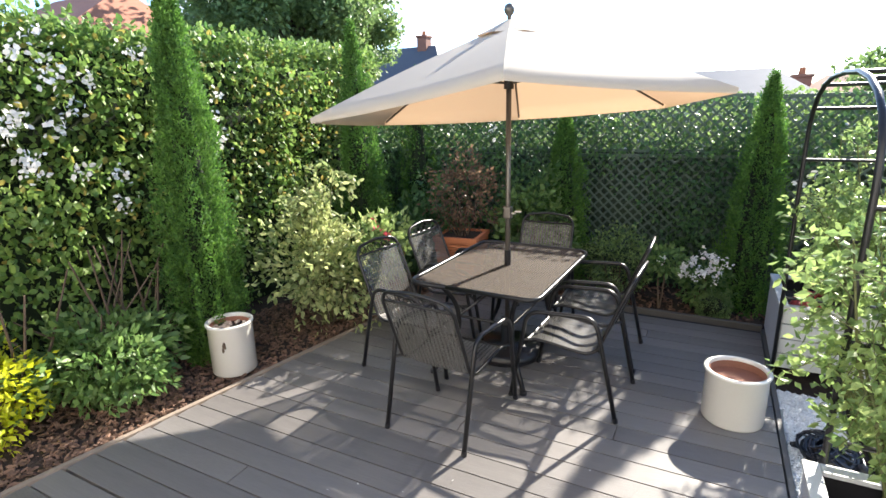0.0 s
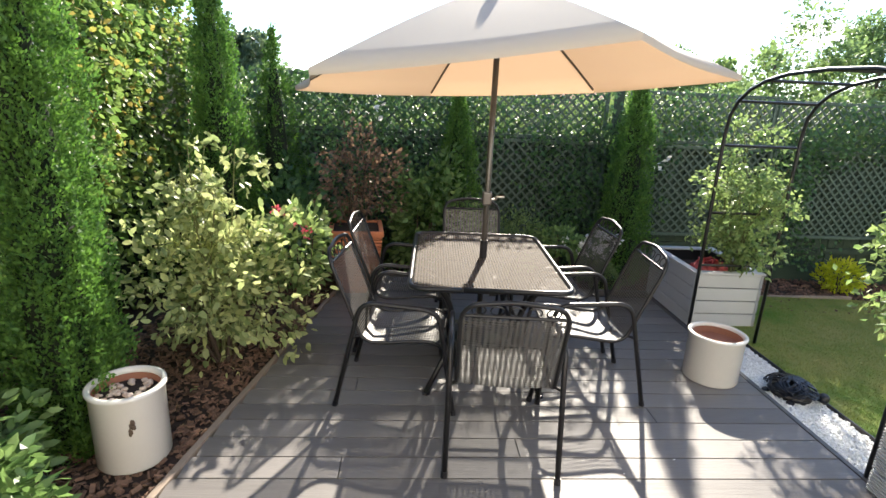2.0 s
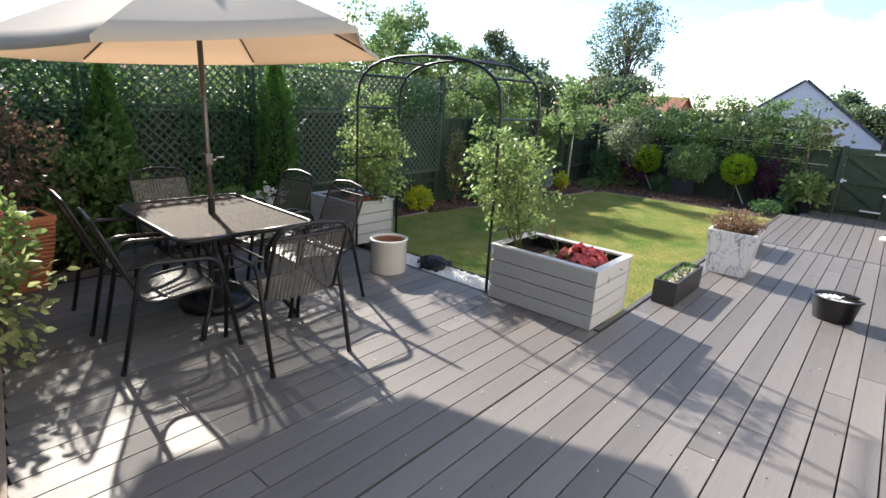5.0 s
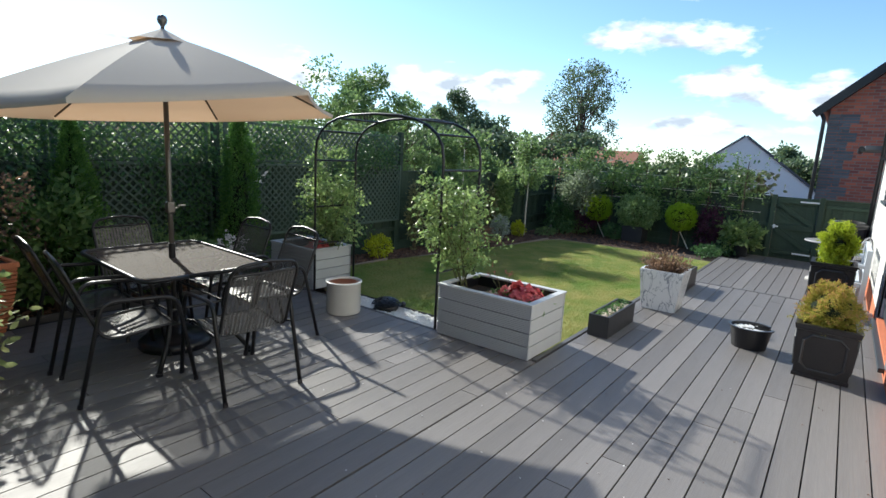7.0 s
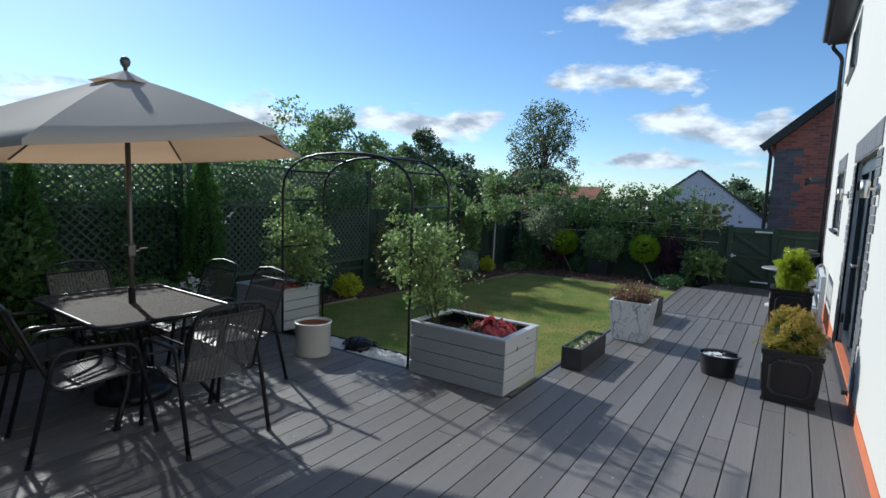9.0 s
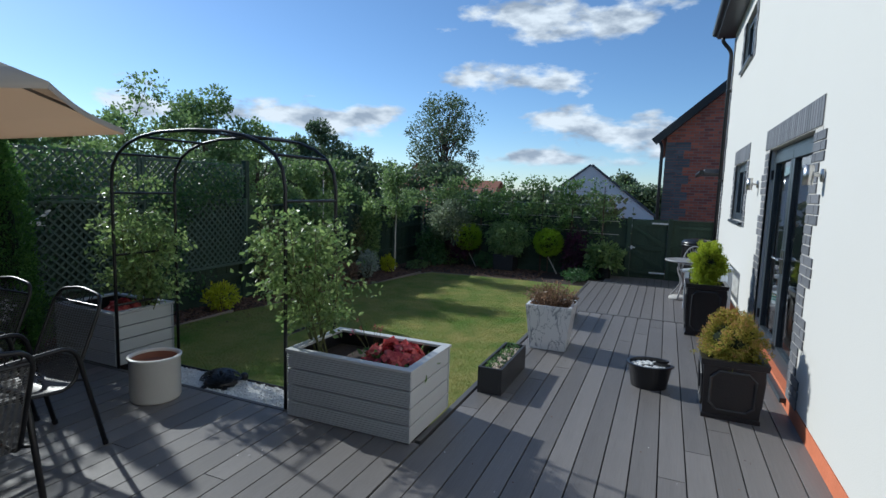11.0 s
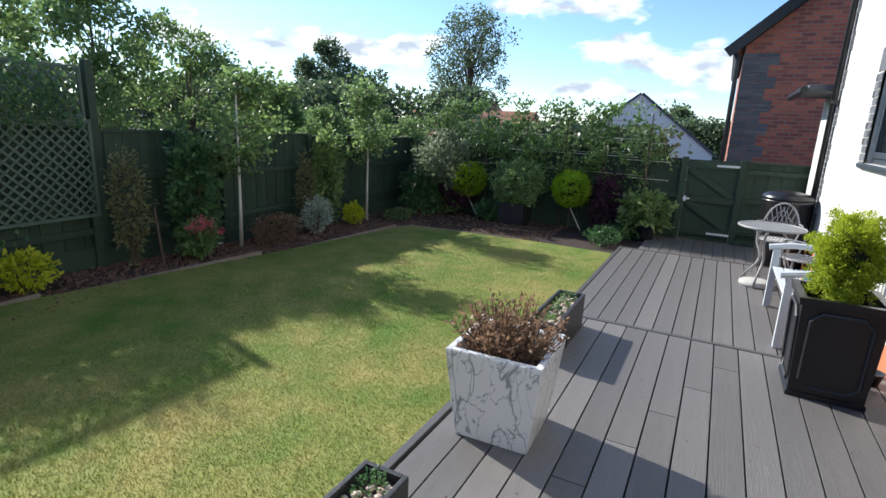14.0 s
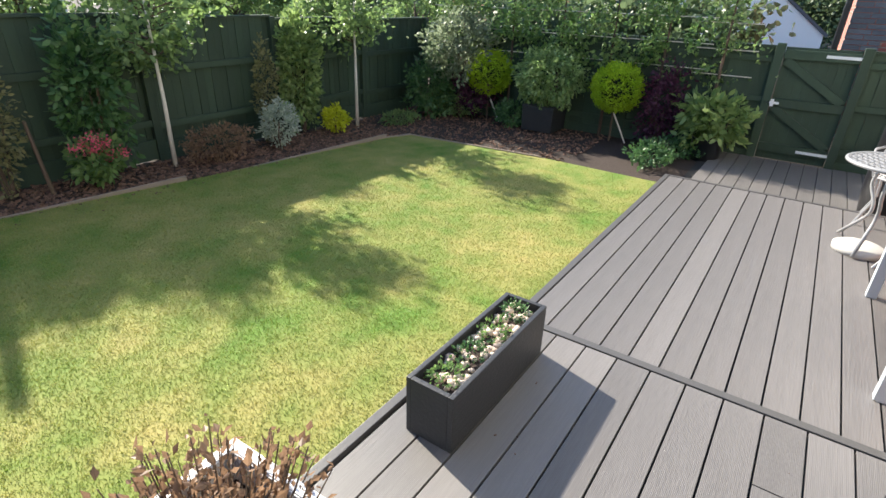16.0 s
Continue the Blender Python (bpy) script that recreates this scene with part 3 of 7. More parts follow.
def surround(name, o, narrow=0.215):
    s = thing(name, (o[0] + o[1]) / 2, WALL, o[2], "dark grey brick surround with pale mortar joints", "brick surround")
    s["kind"] = "structure"
    s.matrix_world = pose(0, 0, 0)
    return s


door_bricks = surround("trim", DOOR)
quoin(door_bricks, DOOR[1], 0.1, DOOR[3], 1)
quoin(door_bricks, DOOR[0], 0.1, DOOR[3], -1, flip=3)
soldier(door_bricks, DOOR[0] - 0.2, DOOR[1] + 0.25, DOOR[3] + 0.003)
win_bricks = surround("trim", WIN)
quoin(win_bricks, WIN[1], WIN[2] - 0.06, WIN[3], 1, 0.16, 0.22)
quoin(win_bricks, WIN[0], WIN[2] - 0.06, WIN[3], -1, 0.16, 0.22, 3)
soldier(win_bricks, WIN[0] - 0.18, WIN[1] + 0.2, WIN[3] + 0.003)
up_bricks = surround("trim", WIN_UP)
quoin(up_bricks, WIN_UP[1], WIN_UP[2] - 0.06, WIN_UP[3], 1, 0.16, 0.22)
quoin(up_bricks, WIN_UP[0], WIN_UP[2] - 0.06, WIN_UP[3], -1, 0.16, 0.22, 3)
corner_bricks = surround("trim", WIN_UP)
quoin(corner_bricks, 10.9, 0.1, 4.7, -1, 0.16, 0.28)
for s in (win_bricks, up_bricks, corner_bricks, door_bricks):
    bpy.context.view_layer.update()


def glazed(name, o, label, category, leaves_n, handle=False, curtain=False):
    """A frame in an opening with hinged sashes and panes."""
    ob = thing(name, 0, 0, 0, label, category)
    ob["kind"] = "structure"
    x0, x1, z0, z1 = o
    y = WALL - 0.09
    fr = bmesh.new()
    for q in ((x0, x1, z1 - 0.06, z1), (x0, x1, z0, z0 + 0.05), (x0, x0 + 0.05, z0 + 0.05, z1 - 0.06), (x1 - 0.05, x1, z0 + 0.05, z1 - 0.06)):
        box(fr, q[0], q[1], y - 0.05, y + 0.03, q[2], q[3], 0.004)
    part("window_frame" if "window" in name else "door_frame", fr, FRAME, ob)
    w = (x1 - x0 - 0.1) / leaves_n
    for k in range(leaves_n):
        a, b = x0 + 0.05 + k * w + 0.003, x0 + 0.05 + (k + 1) * w - 0.003
        e = 0.085 if handle else 0.055
        lo, hi = z0 + 0.055, z1 - 0.065
        sb = bmesh.new()
        for q in ((a, b, hi - e, hi), (a, b, lo, lo + (0.13 if handle else e)), (a, a + e, lo + e, hi - e), (b - e, b, lo + e, hi - e)):
            box(sb, q[0], q[1], y - 0.03, y + 0.045, q[2], q[3], 0.004)
        sash = part("door_leaf" if handle else "sash", sb, FRAME, ob)
        pane = part("pane", boxed(a + e, b - e, y, y + 0.018, lo + (0.13 if handle else e), hi - e), GLASS, sash)
        if handle:
            hx = b - 0.04 if k == 0 else a + 0.04
            hb = bmesh.new()
            box(hb, hx - 0.015, hx + 0.015, y + 0.045, y + 0.055, 0.95, 1.17, 0.004)
            tube(hb, rounded([(hx, y + 0.05, 1.08), (hx, y + 0.1, 1.08), (hx + (-0.12 if k == 0 else 0.12), y + 0.1, 1.08)], 0.02), 0.009, 8)
            part("door_handle", hb, STEEL, sash, "steel lever handle")
        for hz in (lo + 0.2, hi - 0.25):
            if handle:
                hx = a - 0.005 if k == 0 else b + 0.005
                part("hinge", boxed(hx - 0.018, hx + 0.018, y + 0.04, y + 0.07, hz, hz + 0.1, 0.004), PLASTIC, sash)
    if curtain:
        for k in range(7):
            xx = x0 + 0.12 + k * (x1 - x0 - 0.3) / 6
            part("blind_slat", boxed(xx, xx + 0.09, y - 0.14, y - 0.135, z0 + 0.06, z1 - 0.1), UPVC, ob)
    part("window_sill" if not handle else "threshold", boxed(x0 - 0.03, x1 + 0.03, y + 0.03, WALL + 0.05, z0 - 0.04, z0 - 0.001, 0.005), FRAME, ob)
    return ob


glazed("door_1", DOOR, "anthracite glazed double doors closed in a brick surround", "patio door", 2, handle=True)
glazed("window_1", WIN, "dark framed casement window with pale blinds behind", "window", 2, curtain=True)
glazed("window_2", WIN_UP, "dark framed upper window in the white wall", "window", 2)
part("room_floor", boxed(3.0, 9.5, -3.1, WALL - 0.31, 0.061, 0.08), material("wood_floor", (0.22, 0.15, 0.09), 0.4, vary=0.2, scale=3), house_wall)


def wall_lamp(x):
    ob = thing("wall_lamp", x, WALL, 1.8, "brushed steel up-and-down wall lamp beside the doors", "wall lamp", group="wall lamps by the doors")
    bm = lathe(bmesh.new(), [(0.045, 0), (0.045, 0.015), (0.02, 0.02)], 24)
    bmesh.ops.rotate(bm, verts=bm.verts, matrix=Matrix.Rotation(radians(-90), 3, "X"))
    part("back_plate", bm, STEEL, ob, smooth=True)
    bm = bmesh.new()
    tube(bm, [(0, 0.01, 0), (0, 0.07, 0)], 0.012)
    part("arm", bm, STEEL, ob)
    bm = lathe(bmesh.new(), [(0.026, -0.07), (0.032, -0.07), (0.032, 0.07), (0.026, 0.07), (0.026, 0.05), (0.001, 0.05)], 24)
    bmesh.ops.translate(bm, verts=bm.verts, vec=(0, 0.09, 0))
    part("shade", bm, STEEL, ob, smooth=True)
    bm = lathe(bmesh.new(), [(0.024, -0.065), (0.024, -0.03)], 16)
    bmesh.ops.translate(bm, verts=bm.verts, vec=(0, 0.09, 0))
    part("lens", bm, UPVC, ob)


wall_lamp(6.3)
wall_lamp(3.48)


def downpipe():
    ob = thing("downpipe", 10.72, WALL + 0.06, ground_z(11), "black plastic downpipe on the corner of the house", "drainpipe")
    bm = bmesh.new()
    tube(bm, rounded([(0, 0, 0), (0, 0, 4.75), (0.0, 0.16, 4.95), (0, 0.16, 5.02)], 0.08), 0.034, 12)
    part("pipe", bm, PLASTIC, ob, smooth=True)
    for z in (0.6, 2.3, 4.0):
        part("bracket", boxed(-0.05, 0.05, -0.06, 0.03, z, z + 0.05, 0.005), PLASTIC, ob)


downpipe()
gut = bmesh.new()
pr = [(math.cos(a) * 0.06, math.sin(a) * 0.06) for a in (math.pi + math.pi * k / 8 for k in range(9))]
pr += [(p[0] * 0.9, p[1] * 0.9) for p in reversed(pr)]
ra = [gut.verts.new((-3.4, WALL + 0.34 + p[0], 4.86 + p[1])) for p in pr]
rb = [gut.verts.new((11.15, WALL + 0.34 + p[0], 4.86 + p[1])) for p in pr]
for k in range(len(pr)):
    gut.faces.new((ra[k], ra[(k + 1) % len(pr)], rb[(k + 1) % len(pr)], rb[k]))
tagged(part("gutter", gut, PLASTIC), "black half-round gutter along the eaves", "gutter", kind="structure")

# a low extension past the corner
part("extension_wall", boxed(10.903, 12.5, -2.6, 0.0, -0.4, 2.1), RENDER, house_wall)
part("extension_eave", boxed(10.905, 12.6, -2.6, 0.4, 2.12, 2.2, 0.005), ROOF, house_wall, "dark low eave")
part("extension_gutter", tube(bmesh.new(), [(10.9, 0.45, 2.13), (12.62, 0.45, 2.13)], 0.05, 10), PLASTIC, house_wall, "black gutter")

# closing walls behind the walker
tagged(part("wall_west", boxed(-3.5, -3.3, -3.4, 0.3, -0.3, 4.75), RENDER), "plain rendered wall closing the side", "wall", kind="structure")


# ---- fences ----
def fence_y(x):
    return 6.98 + 0.034 * (x + 2.6)


def fence_run(name, x0, y0, length, turn, height, label, z0=0.0, slope=0.0, every=1.83, post_up=0.03, rails=(0.25, 0.85, 1.35), back=False):
    """Feather-edge boards on rails between posts; each board overlaps the next."""
    ob = thing(name, x0, y0, 0, label, "fence", turn)
    ob["kind"] = "structure"
    bays = max(1, round(length / every))
    w = length / bays
    me = None
    for k in range(bays):
        za = z0 + slope * (k + 0.5) * w
        n = round(w / 0.105)
        for j in range(n):
            if me is None:
                b = bmesh.new()
                box(b, -0.062, 0.062, -0.006, 0.006, 0, 1)
                me = bpy.data.meshes.new("board")
                b.to_mesh(me)
                b.free()
                me.materials.append(FENCE)
            o = new("board", me)
            o.parent = ob
            o.location = (k * w + (j + 0.5) * w / n, 0.012 + 0.004 * (j % 2), za)
            o.rotation_euler = (0, 0, radians(3.5))
            o.scale = (1, 1, height)
        part("capping_rail", boxed(k * w, (k + 1) * w - 0.002, -0.03, 0.04, za + height, za + height + 0.03, 0.003), FENCE, ob)
        part("gravel_board", boxed(k * w, (k + 1) * w - 0.002, -0.03, -0.005, za - 0.12, za + 0.1), FENCE, ob)
        for r in rails:
            if r < height - 0.05:
                part("rail", boxed(k * w, (k + 1) * w - 0.002, -0.045, -0.008, za + r, za + r + 0.07, 0.003), FENCE, ob)
    for k in range(bays + 1):
        za = z0 + slope * k * w
        part("post", boxed(k * w - 0.045, k * w + 0.045, -0.06, 0.03, za - 0.2, za + height + post_up, 0.005), FENCE, ob)
    return ob


fence_run("fence_garden", 2.0, fence_y(2.0), 10.6, 1.95, 1.38, "dark green board fence with rails behind the lawn bed", z0=-0.05, slope=-0.022)
fence_run("fence_back", -2.7, fence_y(-2.7) + 0.02, 4.7, 1.95, 1.4, "dark green board fence behind trellis and ivy", z0=-0.05)
fence_run("fence_side", -2.75, -0.6, 7.6, 90, 1.4, "dark green board fence under the ivy hedge", z0=-0.05)
fence_run("fence_far", 12.62, 7.3, 5.45, -90, 1.42, "dark green fence with posts behind the far bed", z0=-0.38, rails=(0.2, 0.75, 1.25))
fence_run("fence_far", 12.66, 0.92, 1.0, -90, 1.42, "dark green board fence between gate and house", z0=-0.38, rails=(0.2, 0.75, 1.25))


def trellis(x0, x1, z0, z1, label, pitch=0.105, dy=-0.075):
    """Diagonal lattice of thin laths, two layers, in a frame; each lath is clipped to the frame."""
    ob = thing("garden_trellis", x0, fence_y(x0) + dy, 0, label, "trellis", 1.95)
    W, H = x1 - x0, z1 - z0
    fr = bmesh.new()
    for q in ((0, W, z0, z0 + 0.035), (0, W, z1 - 0.035, z1), (0, 0.035, z0 + 0.035, z1 - 0.035), (W - 0.035, W, z0 + 0.035, z1 - 0.035)):
        box(fr, q[0], q[1], -0.018, 0.018, q[2], q[3], 0.003)
    part("frame", fr, TRELLIS, ob)
    for s in (1, -1):
        V, F = [], []
        k = -H
        while k < W:
            a, b = (k, 0.0), (k + H, H)
            if a[0] < 0:
                a = (0.0, -a[0])
            if b[0] > W:
                b = (W, H - (b[0] - W))
            k += pitch * 1.0
            if b[0] - a[0] < 0.03:
                continue
            if s < 0:
                a, b = (a[0], H - a[1]), (b[0], H - b[1])
            d = Vector((b[0] - a[0], b[1] - a[1])).normalized() * 0.011
            nx, nz = -d.y, d.x
            y0, y1 = (0.001, 0.008) if s > 0 else (-0.008, -0.001)
            i = len(V)
            for yy in (y0, y1):
                V += [(a[0] - nx, yy, z0 + a[1] - nz), (b[0] - nx, yy, z0 + b[1] - nz), (b[0] + nx, yy, z0 + b[1] + nz), (a[0] + nx, yy, z0 + a[1] + nz)]
            F += [(i, i + 1, i + 2, i + 3), (i + 7, i + 6, i + 5, i + 4), (i, i + 4, i + 5, i + 1), (i + 1, i + 5, i + 6, i + 2), (i + 2, i + 6, i + 7, i + 3), (i + 3, i + 7, i + 4, i)]
        raw("lattice", V, F, TRELLIS, ob, kind="stuff")
    return ob


for a, b, zz in ((-1.9, 0.1, 1.95), (0.12, 1.82, 1.95), (2.05, 3.75, 1.93), (3.77, 5.55, 1.9)):
    trellis(a, b, 1.38, zz, "green diagonal trellis panel above the fence", dy=-0.02)
for a, b in ((-1.9, 0.1), (0.12, 1.82), (2.05, 3.75), (3.77, 5.55)):
    trellis(a, b, 0.35, 1.37, "green diagonal trellis fixed to the fence", dy=-0.1)
for x in (1.93, 5.62):
    tagged(part("trellis_post", boxed(x - 0.04, x + 0.04, fence_y(x) - 0.06, fence_y(x) + 0.03, -0.1, 1.97, 0.005), FENCE), "green square post between trellis panels", "fence post")


def garden_gate():
    ob = thing("garden_gate", 12.6, 1.83, -0.38, "closed dark green ledged and braced timber gate", "gate", -90)
    for k in range(8):
        part("board", boxed(0.05 + k * 0.1, 0.1495 + k * 0.1, 0.02, 0.038, 0.015, 1.44, 0.002), FENCE, ob)
    for z in (0.12, 0.7, 1.3):
        part("ledge", boxed(0.05, 0.85, -0.03, 0.018, z, z + 0.11, 0.004), FENCE, ob)
    for z in (0.24, 0.82):
        a = math.degrees(math.atan2(0.46, 0.72))
        part("brace", boxed(-0.43, 0.43, -0.03, 0.016, -0.045, 0.045, 0.003, m=pose(0.45, 0, z + 0.23, 0, a, 0)), FENCE, ob)
    for z in (0.15, 1.34):
        bm = boxed(0.5, 0.88, -0.042, -0.031, z, z + 0.035, 0.002)
        part("hinge", bm, UPVC, ob, "pale galvanised strap hinge")
    bm = boxed(0.0, 0.15, -0.05, -0.031, 0.74, 0.77, 0.003)
    box(bm, 0.05, 0.09, -0.065, -0.031, 0.71, 0.8, 0.004)
    part("latch", bm, UPVC, ob, "pale galvanised latch")
    for x in (-0.005, 0.905):
        part("gate_post", boxed(x - 0.05, x + 0.05, -0.05, 0.05, -0.1, 1.48, 0.006), FENCE, ob)


garden_gate()


# ---- table, chairs, umbrella ----
def mesh_panel(name, rows, parent, label="", mat=MESH):
    """A thin curved sheet of expanded metal through rows of points (left to right), with a texture net in metres."""
    bm = bmesh.new()
    uv = bm.loops.layers.uv.new("net")
    grid = [[bm.verts.new(p) for p in r] for r in rows]
    vs = [0.0]
    for a, b in zip(rows, rows[1:]):
        vs.append(vs[-1] + (Vector(b[0]) - Vector(a[0])).length)
    for j in range(len(rows) - 1):
        for i in range(len(rows[0]) - 1):
            f = bm.faces.new((grid[j][i], grid[j][i + 1], grid[j + 1][i + 1], grid[j + 1][i]))
            for lp, (jj, ii) in zip(f.loops, ((j, i), (j, i + 1), (j + 1, i + 1), (j + 1, i))):
                lp[uv].uv = (rows[jj][ii][0], vs[jj])
    return part(name, bm, mat, parent, label, smooth=True)


def garden_table():
    ob = thing("garden_table", 0.215, 4.71, 0, "black metal garden table with a perforated rectangular top", "garden table", -2)
    W, L = 0.465, 0.63
    top = mesh_panel("tabletop", [[(x, y, 0.722) for x in np.linspace(-W + 0.02, W - 0.02, 5)] for y in np.linspace(-L + 0.02, L - 0.02, 7)], ob, mat=TABLE_MESH)
    rim = rounded([(-W + 0.3, -L, 0.722), (W, -L, 0.722), (W, L, 0.722), (-W, L, 0.722), (-W, -L, 0.722), (-W + 0.29, -L, 0.722)], 0.1, 7)
    part("rim", tube(bmesh.new(), rim, 0.016, 10), BLACK_METAL, ob, smooth=True)
    part("frame", tube(boxed(-0.02, 0.02, -L + 0.01, L - 0.01, 0.69, 0.708), [(-W, 0, 0.7), (W, 0, 0.7)], 0.01), BLACK_METAL, ob)
    for sx in (-1, 1):
        for sy in (-1, 1):
            pts = rounded([(sx * 0.3, sy * 0.5, 0.7), (sx * 0.2, sy * 0.38, 0.5), (sx * 0.21, sy * 0.38, 0.25), (sx * 0.35, sy * 0.52, 0.015)], 0.15, 7)
            part("leg", tube(bmesh.new(), pts, 0.018, 10), BLACK_METAL, ob, smooth=True)
            part("foot", tube(bmesh.new(), [(sx * 0.35, sy * 0.52, 0.0), (sx * 0.35, sy * 0.52, 0.02)], 0.026, 12), PLASTIC, ob)
    for sy in (-1, 1):
        part("stretcher", tube(bmesh.new(), [(-0.21, sy * 0.38, 0.42), (0.21, sy * 0.38, 0.42)], 0.01), BLACK_METAL, ob)
    for sx in (-1, 1):
        part("stretcher", tube(bmesh.new(), [(sx * 0.205, -0.38, 0.42), (sx * 0.205, 0.38, 0.42)], 0.01), BLACK_METAL, ob)


def chair_master():
    """A stacking armchair; it faces +y, its back at -y."""
    ob = thing("garden_chair", 0, 0, 0, "black metal garden armchair with expanded mesh seat and arched back", "garden chair", group="chairs round the table")
    w = 0.235
    prof = [(0.24, 0.40), (0.19, 0.43), (0.08, 0.425), (-0.06, 0.405), (-0.16, 0.40), (-0.215, 0.43), (-0.245, 0.5), (-0.29, 0.62), (-0.345, 0.76), (-0.38, 0.85)]
    rows = [[(x, y, z - 0.014 * math.cos(x / w * 1.5)) for x in np.linspace(-w, w, 5)] for y, z in prof]
    mesh_panel("seat", rows[:6], ob)
    mesh_panel("backrest", rows[5:], ob)
    rail = [(-w, y, z) for y, z in prof] + [(-w + 0.04, -0.405, 0.91), (0, -0.415, 0.935), (w - 0.04, -0.405, 0.91)] + [(w, y, z) for y, z in reversed(prof)]
    part("side_rail", tube(bmesh.new(), rounded(rail, 0.06, 4), 0.011, 8), BLACK_METAL, ob, smooth=True)
    part("front_rail", tube(bmesh.new(), [(-w, 0.24, 0.4), (w, 0.24, 0.4)], 0.01), BLACK_METAL, ob)
    part("back_rail", tube(bmesh.new(), [(-w, -0.38, 0.85), (w, -0.38, 0.85)], 0.008), BLACK_METAL, ob)
    for k in range(5):
        a = -0.16 + 0.08 * k
        loop = [(a + 0.03 * math.cos(q), -0.393 - 0.01 * math.sin(q), 0.882 + 0.024 * math.sin(q)) for q in (6.283 * i / 14 for i in range(14))]
        part("scroll", tube(bmesh.new(), loop, 0.0035, 5, closed=True), BLACK_METAL, ob)
    for s in (-1, 1):
        x = s * (w + 0.035)
        arm = rounded([(x, 0.33, 0.0), (x, 0.22, 0.63), (x, -0.21, 0.655), (x, -0.36, 0.0)], 0.09, 7)
        part("side_tube", tube(bmesh.new(), arm, 0.0145, 8), BLACK_METAL, ob, smooth=True)
        for yy in (0.33, -0.36):
            part("foot_cap", tube(bmesh.new(), [(x, yy, -0.0), (x, yy * 0.985, 0.03)], 0.017, 8), PLASTIC, ob)
        part("bracket", tube(bmesh.new(), [(s * w, -0.22, 0.44), (x, -0.262, 0.44)], 0.009), BLACK_METAL, ob)
        part("bracket", tube(bmesh.new(), [(s * w, 0.19, 0.425), (x, 0.258, 0.425)], 0.009), BLACK_METAL, ob)
    return ob


garden_table()
first = chair_master()
copy_thing(first, pose(-0.295, 4.29, 0, 0, 0, -97))
copy_thing(first, pose(-0.27, 4.98, 0, 0, 0, -94))
copy_thing(first, pose(0.815, 4.385, 0, 0, 0, 87))
copy_thing(first, pose(0.80, 5.05, 0, 0, 0, 91))
copy_thing(first, pose(0.24, 5.35, 0, 0, 0, 180))
first.matrix_world = pose(0.22, 3.80, 0, 0, 0, -5)


# each corner of the canopy: bearing, reach, height
TIPS = ((-11, 1.43, 1.95), (45, 1.33, 1.87), (106, 1.3, 1.79), (163, 1.37, 1.78), (226, 1.37, 1.84), (289, 1.25, 2.03))


